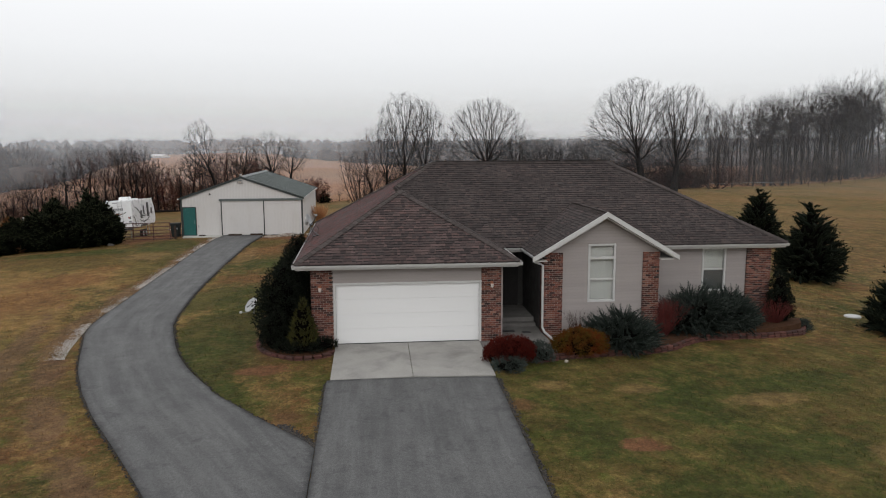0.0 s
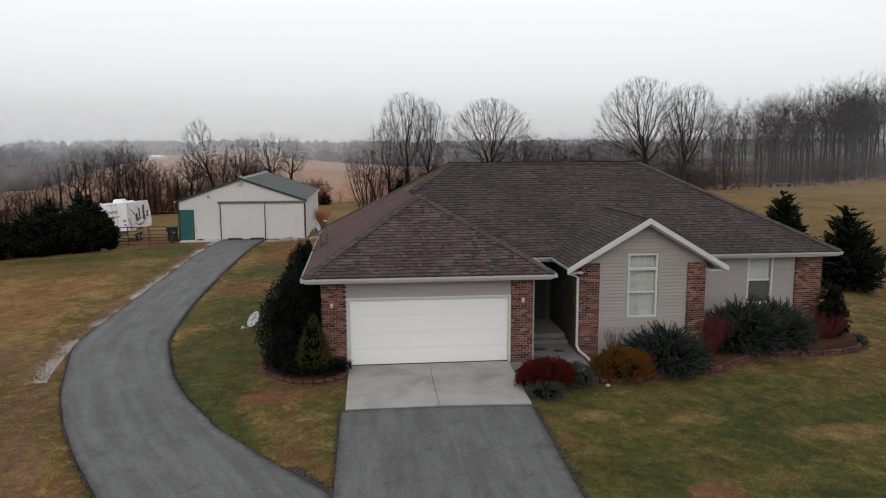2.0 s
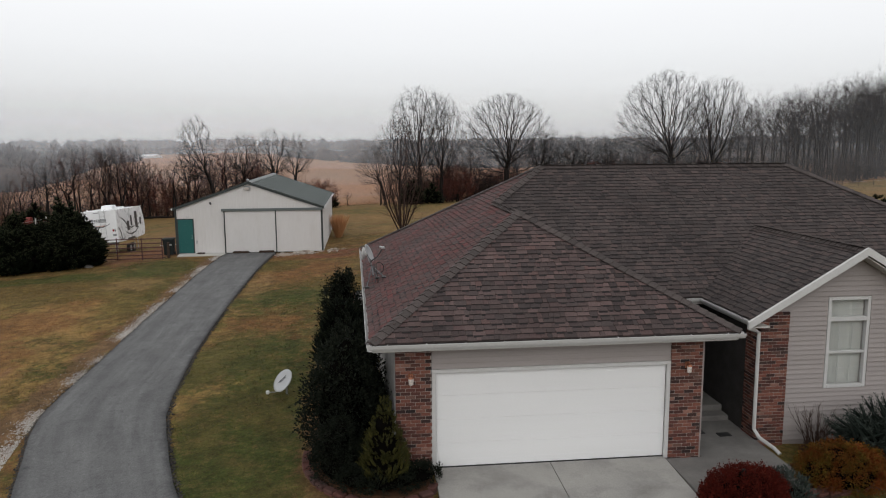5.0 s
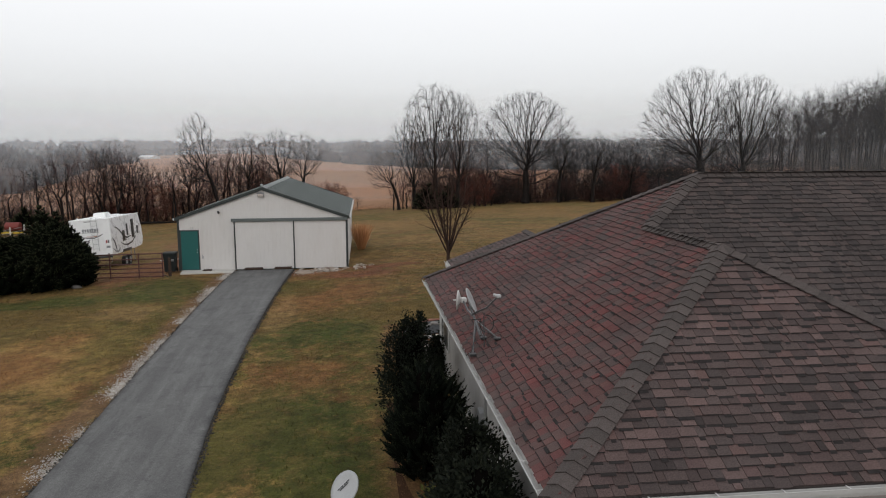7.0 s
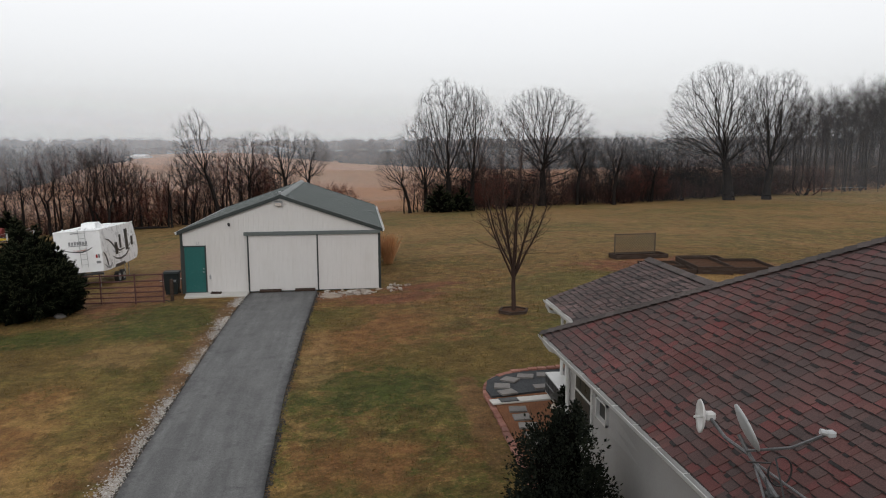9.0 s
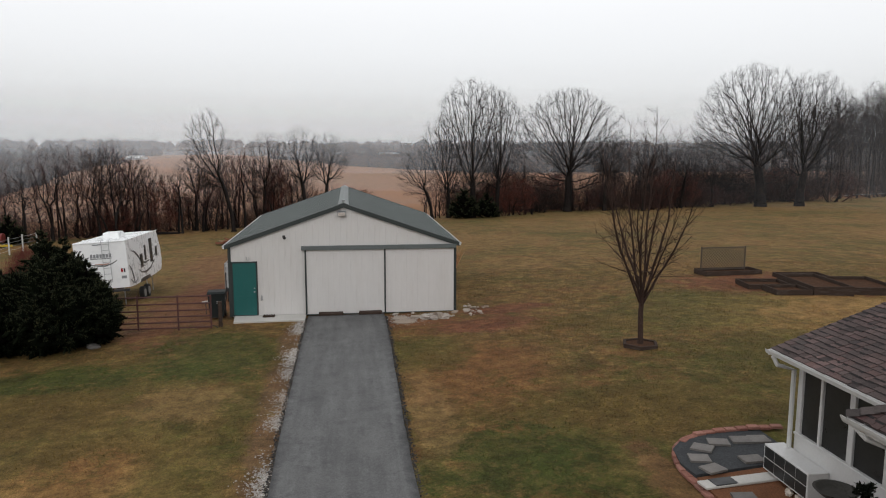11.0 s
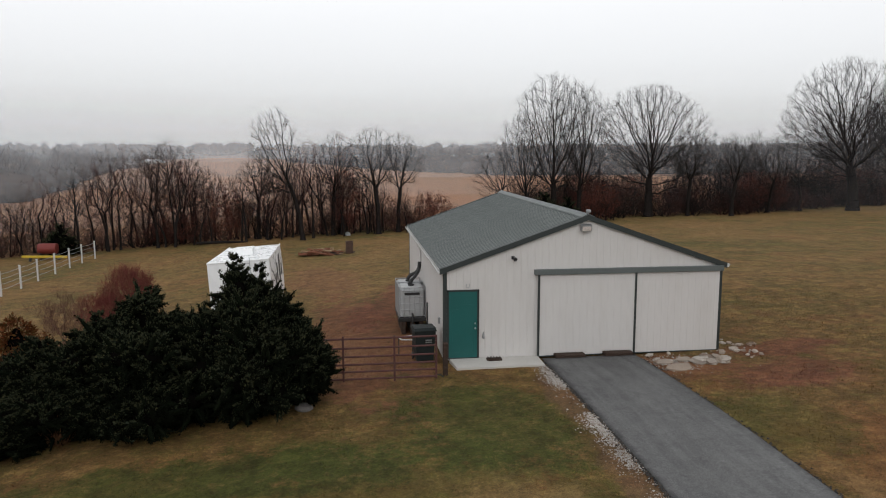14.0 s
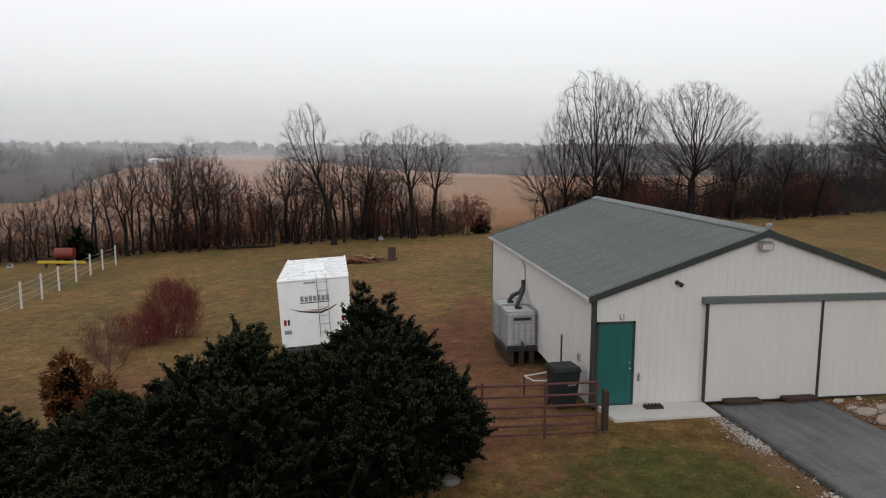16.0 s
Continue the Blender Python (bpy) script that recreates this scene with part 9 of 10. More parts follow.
gd_ = thing("satellite_dish", "old pale satellite dish on a short post in the lawn", "satellite dish", (-5.85, 6.25, gz(-5.85, 6.25)))
Build().tube([(0, 0, -0.1), (0, 0.02, 0.25), (0, -0.02, 0.36)], 0.03, 8).done("post", M_STEEL, gd_)
rf = dish(0.36, 0.05, M_DISH, gd_, pose(-0.06, -0.08, 0.38, 26, -44, 0), 0.92)
for x0, x1, y in ((-0.16, -0.02, 0.10), (0.0, 0.14, 0.10), (-0.12, 0.1, 0.06)):
    Build().box((x0, y, 0.012), (x1, y + 0.018, 0.018)).done("marking", M_BLACK, rf, "dark unreadable marking")
Build().tube([(-0.02, 0.0, 0.2), (-0.3, -0.12, 0.1), (-0.46, -0.2, 0.12)], 0.016, 6).done("feed_arm", M_STEEL, gd_)
Build().box((-0.53, -0.25, 0.08), (-0.44, -0.16, 0.17), 0.015).done("receiver", M_WHITE, gd_, "small white receiver head")
rd = thing("satellite_dish", "grey satellite dish with an arm on a roof tripod", "satellite dish", (-3.42, 6.35, roof_z(-3.37, 6.35)))
mast = Build().tube([(0.0, -0.35, 0.2), (-0.05, 0.1, 0.45), (-0.1, 0.25, 0.62)], 0.022, 8).done("mast", M_MAST, rd)
for q in ((-0.18, -0.65, -0.05), (0.28, -0.55, 0.2), (0.1, -0.1, 0.1)):
    Build().tube([(-0.03, 0.05, 0.4), q], 0.014, 6).done("strut", M_MAST, rd)
    Build().box((q[0] - 0.06, q[1] - 0.06, q[2] - 0.03), (q[0] + 0.06, q[1] + 0.06, q[2] + 0.01), 0.005).done("foot_plate", M_BLACK, rd)
dish(0.28, 0.04, M_DISH, rd, pose(-0.12, 0.12, 0.74, 0, 66, -12), 0.9)
Build().tube([(-0.08, 0.1, 0.5), (0.12, -0.35, 0.72), (0.26, -0.66, 0.98)], 0.016, 6).done("feed_arm", M_MAST, rd)
Build().box((0.23, -0.74, 0.97), (0.31, -0.66, 1.03), 0.012).tube([(0.26, -0.7, 1.0), (0.18, -0.67, 1.02)], 0.028, 8).done("receiver", M_DISH, rd, "pale receiver head")
Build().tube([(-0.1, 0.05, 0.4)] + [(0.16 + 0.13 * math.cos(a), -0.12, 0.36 + 0.16 * math.sin(a)) for a in np.linspace(2.5, 8.3, 16)] + [(0.05, -0.5, 0.0)], 0.01, 5).done("cable", M_BLACK, rd, "coiled black cable")
ant = Matrix.Translation((-0.18, 0.75, -0.12))
for nm, bld, mt in (("antenna_arm", Build().tube([(0.02, 0.05, 0.74), (0.07, -0.25, 0.60), (0.13, -0.62, 0.57)], 0.02, 6), M_MAST), ("radio", Build().box((-0.03, 0.0, 0.69), (0.09, 0.1, 0.79), 0.02), M_WHITE), ("feed", Build().tube([(-0.06, 0.05, 0.74), (-0.17, 0.02, 0.75)], 0.016, 6), M_WHITE)):
    bld.done(nm, mt, rd).matrix_basis = ant
tagged(dish(0.19, 0.05, M_WHITE, rd, ant @ pose(-0.04, 0.05, 0.74, 0, -88, -14)), "small white round antenna")
Build().tube([(-0.05, -0.2, 0.35), (-0.12, -0.45, 0.15), (-0.2, -0.62, -0.02), (-0.28, -0.5, -0.12)], 0.009, 5).done("cable", M_BLACK, rd)

# ---- farm gate, post and bin ----
M_GATE = surface("rusty_red_paint", (0.085, 0.028, 0.026), (0.055, 0.030, 0.027), 0.7, coarse=3, grain=0.25, dirt=(0.13, 0.07, 0.045), dirt_amount=0.5, dirt_scale=6)
gx0, gy0, gx1, gy1 = -20.3, 32.95, -16.2, 32.72
gl = math.hypot(gx1 - gx0, gy1 - gy0)
gate = thing("farm_gate", "closed rusty red tube farm gate with six rails", "gate", (gx0, gy0, -0.36), math.degrees(math.atan2(gy1 - gy0, gx1 - gx0)))
for i, z in enumerate((0.10, 0.32, 0.54, 0.78, 1.04, 1.32)):
    Build().tube([(0, 0, z - 0.02), (gl, 0, z + 0.06)], 0.03, 8).done("rail", M_GATE, gate)
for x in (0.02, 1.35, 2.85, gl - 0.02):
    Build().box((x - 0.03, -0.04, 0.04), (x + 0.03, 0.0, 1.42), 0.005).done("upright", M_GATE, gate)
Build().tube([(gl, 0, 0.2), (gl + 0.12, 0.02, 0.18), (gl + 0.2, 0.05, 0.1)], 0.02, 6).done("hinge", M_BLACK, gate)
post = Build().box((-0.07, -0.07, -0.4), (0.07, 0.07, 1.02), 0.012).done("gate_post", M_BROWN_WOOD)
post.matrix_basis = pose(-15.92, 32.95, -0.28, 0, 0, 4)
tagged(post, "dark square timber gate post", "post")
bin_ = thing("wheeled_bin", "dark green-black wheeled refuse bin beside the shed", "bin", (-16.38, 34.95, gz(-16.38, 34.95) + 0.05), 5)
M_BIN = surface("dark_green_plastic", (0.012, 0.016, 0.016), (0.018, 0.022, 0.021), 0.65, grain=0.08, spec=0.25)
v = [(-0.27, -0.3, 0.05), (0.27, -0.3, 0.05), (0.27, 0.27, 0.05), (-0.27, 0.27, 0.05), (-0.34, -0.38, 1.02), (0.34, -0.38, 1.02), (0.34, 0.36, 1.02), (-0.34, 0.36, 1.02)]
Build().add(v, [(3, 2, 1, 0), (0, 1, 5, 4), (1, 2, 6, 5), (2, 3, 7, 6), (3, 0, 4, 7), (4, 5, 6, 7)]).done("body", M_BIN, bin_)
Build().box((-0.37, -0.41, 1.02), (0.37, 0.40, 1.07), 0.015).prism([(-0.40, 1.07), (-0.32, 1.13), (0.34, 1.11), (0.40, 1.07)], "x", -0.35, 0.35).done("lid", M_BIN, bin_)
Build().tube([(-0.3, 0.44, 1.0), (0.3, 0.44, 1.0)], 0.02, 8).done("handle", M_BIN, bin_)
for x in (-0.3, 0.3):
    Build().tube([(x - 0.03, 0.28, 0.09), (x + 0.03, 0.28, 0.09)], 0.11, 14).done("wheel", M_BLACK, bin_)
for k in range(2):
    Build().box((0.0, -0.372 + 0.012 * k, 0.72 - 0.07 * k), (0.22, -0.352 + 0.012 * k, 0.755 - 0.07 * k)).done("marking", M_STEEL, bin_, "pale unreadable lettering")
pv = thing("pipe_frame", "white plastic pipe frame beside the bin", "frame", (-17.0, 35.2, gz(-17, 35.2)))
Build().tube([(-0.1, 1.1, 0.5), (-0.06, 0.2, 0.66), (0.3, 0.15, 0.66)], 0.022, 6).done("pipe", M_WHITE, pv)
Build().tube([(-0.1, 1.1, 0.5), (0.75, 1.15, 0.6)], 0.022, 6).done("pipe", M_WHITE, pv)
for x, y, z in ((-0.1, 1.1, 0.5), (0.3, 0.15, 0.66), (0.72, 1.15, 0.6)):
    Build().tube([(x, y, -0.1), (x, y, z)], 0.02, 6).done("leg", M_BLACK, pv)
Build().tube([(-16.15, 35.9, 0.2), (-16.15, 35.9, 1.35)], 0.025, 6).done("stake", M_BLACK)
tagged(bpy.data.objects["stake"], "black upright stake beside the shed wall", "stake")
mb = Build().box((SX0 - 0.07, 35.3, 0.75), (SX0 - 0.0, 35.45, 0.95), 0.008).done("outlet_box", M_STEEL)
tagged(mb, "grey outlet box on the shed's side wall", "outlet box")

# ---- caged water totes fed from the shed gutter ----
M_TOTE = surface("milky_plastic", (0.42, 0.43, 0.435), (0.34, 0.35, 0.355), 0.4, coarse=2, grain=0.05, dirt=(0.2, 0.21, 0.2), dirt_amount=0.4, dirt_scale=1.5)
tote = thing("water_tote", "milky plastic water tote in a galvanised cage", "water tank", (-16.33, 40.38, -0.74), 0, "water totes by the shed")
tote.scale = (1.02, 1.0, 1.19)
# support blocks, coloured dark so they read as shade below the tank
for x0 in (-0.42, -0.08, 0.26):
    Build().box((x0, -0.58, 0.0), (x0 + 0.16, 0.58, 0.42), 0.02).done("block", M_BROWN_WOOD, tote, "timber support block, darkened to read as shade under the tote")
Build().box((-0.52, -0.6, 0.42), (0.52, 0.6, 0.56), 0.02).done("pallet", M_BLACK, tote, "black pallet base")
Build().box((-0.47, -0.55, 0.57), (0.47, 0.55, 1.55), 0.07).done("tank", M_TOTE, tote)
Build().lathe([(0.12, 1.55), (0.12, 1.6), (0.0, 1.61)], (0, 0, 0), 12).done("cap", M_BLACK, tote)
for z in (0.62, 0.83, 1.04, 1.25, 1.46, 1.57):
    Build().tube([(-0.5, -0.58, z), (0.5, -0.58, z), (0.5, 0.58, z), (-0.5, 0.58, z), (-0.5, -0.58, z)], 0.016, 5, False).done("cage_bar", M_STEEL, tote)
for i in range(6):
    x = -0.5 + i * 0.2
    for y in (-0.585, 0.585):
        Build().tube([(x, y, 0.56), (x, y, 1.57)], 0.014, 5).done("cage_bar", M_STEEL, tote)
for i in range(5):
    y = -0.45 + i * 0.225
    Build().tube([(-0.505, y, 0.56), (-0.505, y, 1.57)], 0.014, 5).done("cage_bar", M_STEEL, tote)
Build().tube([(0, -0.56, 0.68), (0, -0.68, 0.68), (0, -0.72, 0.55), (0, -0.72, 0.25)], 0.04, 8).done("valve", M_BLACK, tote)
Build().box((-0.3, -0.60, 1.32), (0.28, -0.575, 1.40), 0.004).done("marking", M_BLACK, tote, "dark unreadable label")
copy_thing(tote, Matrix()).matrix_basis = pose(-16.33, 41.66, -0.8) @ Matrix.Diagonal((1.02, 1.0, 1.19, 1))
hose = thing("drain_hose", "black corrugated drain hose from the downspout to the totes", "hose")
for pts in ([(-15.86, 41.7, 1.85), (-15.88, 41.65, 1.6), (-16.0, 41.6, 1.42), (-16.25, 41.65, 1.3), (-16.4, 41.66, 1.08)], [(-15.9, 41.5, 1.55), (-16.05, 41.2, 1.38), (-16.3, 40.6, 1.27), (-16.4, 40.38, 1.13)]):
    line = [Vector(p) for p in pts]
    fine, rad = [], []
    for a, b_ in zip(line, line[1:]):
        for k in range(8):
            fine.append(a.lerp(b_, k / 8))
            rad.append(0.08 if k % 2 else 0.068)
    Build().tube(fine, rad, 8).done("pipe", M_BLACK, hose)

# ---- rocks beside the sliding door ----
rs = random.Random(21)
rock_me = [Build().ball((0, 0, 0), 1.0, (1, 0.75, 0.45), 8, 6, 0.25, i).mesh("rock", M_STONE) for i in range(4)]
for i in range(60):
    k = i < 9
    x, y = (rs.gauss(-7.75, 0.3), rs.gauss(32.85, 0.2)) if k else ((rs.uniform(-9.3, -5.4), rs.uniform(33.0, 34.2)) if i < 42 else (rs.gauss(-5.7, 0.35), rs.gauss(34.4, 0.6)))
    if SX0 < x < SX1 and y > 34.2:
        y = 34.1
    s = rs.uniform(0.14, 0.3) if k else rs.uniform(0.04, 0.13)
    ob = part_of("rock", rock_me[i % 4], None, "", pose(x, y, gz(x, y) + s * 0.3, rs.uniform(-20, 20), rs.uniform(-20, 20), rs.uniform(0, 360)) @ Matrix.Diagonal((s, s, s, 1)))
    tagged(ob, "pale rough limestone rock by the shed" if k else "small pale stone in the soil by the shed", "rock", "rocks by the shed")
for x, y, r_ in ((-8.75, 32.4, 0.5), (-8.9, 33.1, 0.34), (-8.2, 33.3, 0.3)):
    sl2 = Build().prism([(r_ * math.cos(a) * (1 + 0.2 * math.sin(3 * a)), r_ * 0.6 * math.sin(a)) for a in np.linspace(0, 6.28, 14)[:-1]], "z", 0, 0.05).done("flagstone", M_STONE)
    sl2.matrix_basis = pose(x, y, gz(x, y), 3, 2, 30)
    tagged(sl2, "broken pale flagstone in the soil", "stone")

# ---- hexagonal bed of the young tree ----
hexbed = thing("tree_bed", "low hexagonal timber edging round the young tree", "edging", (-1.66, 26.25, gz(-1.66, 26.25)))
for i in range(6):
    a0, a1 = radians(60 * i + 10), radians(60 * i + 70)
    p0, p1 = Vector((0.56 * math.cos(a0), 0.56 * math.sin(a0), 0)), Vector((0.56 * math.cos(a1), 0.56 * math.sin(a1), 0))
    m_ = (p0 + p1) / 2
    Build().box((-(p1 - p0).length / 2 - 0.01, -0.045, -0.08), ((p1 - p0).length / 2 + 0.01, 0.045, 0.1), 0.012).done("timber", M_BROWN_WOOD, hexbed).matrix_basis = pose(m_.x, m_.y, 0, 0, 0, math.degrees(math.atan2(p1.y - p0.y, p1.x - p0.x)))
Build().prism([(0.52 * math.cos(radians(60 * i + 10)), 0.52 * math.sin(radians(60 * i + 10))) for i in range(6)], "z", -0.08, 0.05).done("mulch", M_SOIL, hexbed)

# ---- raised vegetable beds and trellis ----
def raised_bed(x0, y0, x1, y1, h, a=0):
    cx, cy = (x0 + x1) / 2, (y0 + y1) / 2
    w, d = (x1 - x0) / 2, (y1 - y0) / 2
    t = thing("raised_bed", "weathered timber raised bed filled with dark soil", "raised bed", (cx, cy, gz(cx, cy)), a, "raised beds")
    for lo, hi in (((-w, -d, -0.1), (w, -d + 0.06, h)), ((-w, d - 0.06, -0.1), (w, d, h)), ((-w, -d + 0.06, -0.1), (-w + 0.06, d - 0.06, h)), ((w - 0.06, -d + 0.06, -0.1), (w, d - 0.06, h))):
        Build().box(lo, hi, 0.008).done("board", M_BROWN_WOOD, t)
    Build().box((-w + 0.06, -d + 0.06, -0.1), (w - 0.06, d - 0.06, h - 0.15)).done("soil", M_SOIL, t)
    return t


raised_bed(7.05, 38.9, 10.2, 40.1, 0.24, 3)
raised_bed(7.3, 34.9, 9.3, 36.5, 0.22, -8)
raised_bed(7.6, 33.3, 9.2, 34.7, 0.26, -6)
raised_bed(9.4, 33.2, 11.2, 36.6, 0.42, -6)
raised_bed(11.4, 33.3, 13.6, 36.2, 0.36, -8)
raised_bed(10.3, 37.0, 12.6, 38.2, 0.25, -6)
trellis = thing("trellis", "brown wooden lattice trellis behind a raised bed", "trellis", (8.6, 40.0, gz(8.6, 40) + 0.1), 3)
for x in (-1.25, 1.25):
    Build().box((x - 0.03, -0.03, -0.1), (x + 0.03, 0.03, 1.28), 0.005).done("post", M_GREY_WOOD, trellis)
for z in (0.08, 1.22):
    Build().box((-1.22, -0.025, z - 0.025), (1.22, 0.025, z + 0.025), 0.005).done("rail", M_GREY_WOOD, trellis)
for s in (-1, 1):
    for i in range(-7, 19):
        a0, a1 = Vector((-1.22 + i * 0.16, 0.008 * s, 0.1)), Vector((-1.22 + i * 0.16 + 1.1, 0.008 * s, 1.2))
        if s < 0:
            a0.x, a1.x = -a0.x, -a1.x
        lo, hi = (0.0, 1.0)
        dx = a1.x - a0.x
        t0, t1 = sorted(((-1.22 - a0.x) / dx, (1.22 - a0.x) / dx))
        lo, hi = max(lo, t0), min(hi, t1)
        if hi - lo > 0.05:
            p0, p1 = a0.lerp(a1, lo), a0.lerp(a1, hi)
            Build().tube([p0, p1], 0.016, 4).done("slat", M_GREY_WOOD, trellis)

# ---- travel trailer ----
M_RV = surface("white_gelcoat", (0.84, 0.85, 0.855), (0.80, 0.81, 0.815), 0.3, coarse=0.8, grain=0.02, bump=0.02, dirt=(0.6, 0.6, 0.58), dirt_amount=0.15)
M_DECAL = surface("dark_decal", (0.03, 0.031, 0.034), (0.05, 0.05, 0.055), 0.35, bump=0)
M_DECAL2 = surface("grey_decal", (0.26, 0.27, 0.28), (0.2, 0.21, 0.22), 0.35, bump=0)
M_DECAL3 = surface("orange_decal", (0.36, 0.12, 0.05), (0.3, 0.1, 0.045), 0.35, bump=0)
M_LENS = surface("red_lens", (0.30, 0.015, 0.012), (0.22, 0.012, 0.01), 0.25, bump=0)
M_RUBBER = surface("tyre_rubber", (0.022, 0.022, 0.022), (0.035, 0.034, 0.033), 0.85)
RVZ = gz(-23.3, 46.0)
rv = thing("travel_trailer", "white travel trailer with dark swoosh decals, parked in the grass", "trailer", (-23.35, 43.0, RVZ), 2.2)
rv.matrix_basis = pose(-23.1, 42.2, RVZ + 0.27, -2.0, -3.5, 1.6) @ Matrix.Diagonal((1.02, 1.06, 1.0, 1))
W, H, L, F = 1.22, 1.68 - RVZ, 6.3, 0.95
body_prof = [(0, F), (0, H - 0.08), (0.09, H - 0.01), (L - 0.25, H - 0.01), (L, H - 0.2), (L + 0.45, H - 1.1), (L + 0.55, F + 0.45), (L + 0.2, F), (L - 1.2, F - 0.06), (1.0, F - 0.06)]
Build().prism([p for p in body_prof], "x", -W, W).done("body", M_RV, rv)
Build().box((-W - 0.015, 0.02, H - 0.05), (-W + 0.05, L, H + 0.01), 0.012).done("roof_rail", M_RV, rv)
Build().box((W - 0.05, 0.02, H - 0.05), (W + 0.015, L, H + 0.01), 0.012).done("roof_rail", M_RV, rv)
Build().box((-W - 0.015, -0.02, H - 0.06), (W + 0.015, 0.05, H + 0.005), 0.015).done("roof_cap", M_RV, rv)
ac = Build().prism([(1.9, H), (2.0, H + 0.30), (2.75, H + 0.32), (3.05, H + 0.14), (3.1, H)], "x", -0.38, 0.38).done("air_conditioner", M_RV, rv, "white roof air conditioner")
for k in range(5):
    Build().box((-0.3, 1.93 + 0.012 * k, H + 0.04 + 0.035 * k), (0.3, 1.96 + 0.012 * k, H + 0.055 + 0.035 * k)).done("slot", M_DECAL2, ac)
for x, y, s, h in ((0.5, 1.0, 0.2, 0.06), (-0.55, 1.2, 0.18, 0.06), (0.3, 4.2, 0.22, 0.1), (-0.5, 5.0, 0.2, 0.07), (-0.85, 0.4, 0.05, 0.12), (0.8, 0.6, 0.05, 0.1)):
    Build().box((x - s, y - s, H - 0.01), (x + s, y + s, H + h), 0.02).done("roof_vent", M_RV, rv)
# rear: ladder, lamps, lettering bars, swoosh
lad = Build().tube([(0.12, -0.1, F + 0.3), (0.12, -0.1, H - 0.05), (0.12, -0.05, H + 0.08), (0.12, 0.25, H + 0.06)], 0.014, 6).done("ladder", M_STEEL, rv, "steel rear ladder")
Build().tube([(0.46, -0.1, F + 0.3), (0.46, -0.1, H - 0.05), (0.46, -0.05, H + 0.08), (0.46, 0.25, H + 0.06)], 0.014, 6).done("ladder_rail", M_STEEL, lad)
for k in range(7):
    z = F + 0.45 + 0.3 * k
    Build().tube([(0.12, -0.1, z), (0.46, -0.1, z)], 0.011, 6).done("rung", M_STEEL, lad)
Build().box((-0.32, -0.02, H - 0.16), (0.08, -0.0, H - 0.11), 0.004).done("marker_bar", M_DECAL2, rv)
for k in range(7):
    Build().box((-0.48 + k * 0.145, -0.012, H - 0.80), (-0.48 + k * 0.145 + 0.11, -0.002, H - 0.60 - 0.02 * (k % 2)), 0.003).done("lettering", M_DECAL2, rv, "grey unreadable lettering block")
Build().box((-0.5, -0.008, H - 0.86), (0.52, -0.001, H - 0.83)).done("underline", M_DECAL, rv)


def swoosh(pts, thick, place, mat, parent=rv):
    """A tapered flat stripe along points given on a side of the trailer."""
    n = len(pts)
    top, low = [], []
    for i, (u, w) in enumerate(pts):
        t = thick * math.sin(math.pi * min(0.98, (i + 0.3) / n))
        a, b_ = pts[max(0, i - 1)], pts[min(n - 1, i + 1)]
        d = math.hypot(b_[0] - a[0], b_[1] - a[1])
        nx_, nz_ = -(b_[1] - a[1]) / d, (b_[0] - a[0]) / d
        top.append((u + nx_ * t, w + nz_ * t))
        low.append((u - nx_ * t, w - nz_ * t))
    poly = top + low[::-1]
    front, back = [place(u, w, 0.006) for u, w in poly], [place(u, w, -0.002) for u, w in poly]
    m = len(poly)
    f = [(i, i + 1, m - 2 - i, m - 1 - i) for i in range(n - 1)]
    Build().add(front + back, f + [tuple(q + m for q in reversed(x)) for x in f] + [(i, (i + 1) % m, m + (i + 1) % m, m + i) for i in range(m)]).done("decal", mat, parent)


rear = lambda u, w, o: (u, -o, w)  # noqa: E731
side = lambda u, w, o: (W + o, u, w)  # noqa: E731
swoosh([(-0.85, H - 1.02), (-0.5, H - 1.14), (-0.1, H - 1.2), (0.2, H - 1.22), (0.5, H - 1.12), (0.75, H - 0.98)], 0.035, rear, M_DECAL)
swoosh([(-0.3, H - 1.10), (0.0, H - 1.13), (0.25, H - 1.13), (0.4, H - 1.08)], 0.025, rear, M_DECAL3)
for x in (-1.0, 0.98):
    lf = Build().box((x - 0.10, -0.02, F + 0.78), (x - 0.01, 0.0, F + 0.98), 0.008).done("tail_lamp", M_LENS, rv, "red tail lamp")
    Build().box((x + 0.03, -0.02, F + 0.78), (x + 0.10, 0.0, F + 0.98), 0.008).done("tail_lamp", M_DECAL, rv)
    Build().box((x - 0.1, -0.01, F + 0.46), (x + 0.14, 0.0, F + 0.6), 0.003).done("decal", M_DECAL2, rv)
Build().box((-W, -0.12, F - 0.18), (W, 0.0, F - 0.06), 0.02).done("bumper", M_DECAL, rv, "dark steel bumper")
# right side: windows, hatches and swooshes
for y0, y1, z0, z1 in ((2.35, 2.75, 1.45, 2.1), (3.25, 3.5, 1.75, 2.5), (4.35, 4.85, 1.5, 2.75), (5.55, 5.85, 1.7, 2.2)):
    wv = Build().box((W - 0.01, y0 - 0.04, z0 - 0.04 + F - 0.75), (W + 0.018, y1 + 0.04, z1 + 0.04 + F - 0.75), 0.012).done("window", M_DECAL, rv, "dark tinted side window")
    Build().box((W + 0.016, y0, z0 + F - 0.75), (W + 0.024, y1, z1 + F - 0.75), 0.004).done("pane", M_SCREEN, wv)
swoosh([(0.75, H - 0.62), (1.3, H - 0.72), (1.9, H - 1.0), (2.4, H - 1.35), (3.2, H - 1.55), (4.1, H - 1.5)], 0.075, side, M_DECAL)
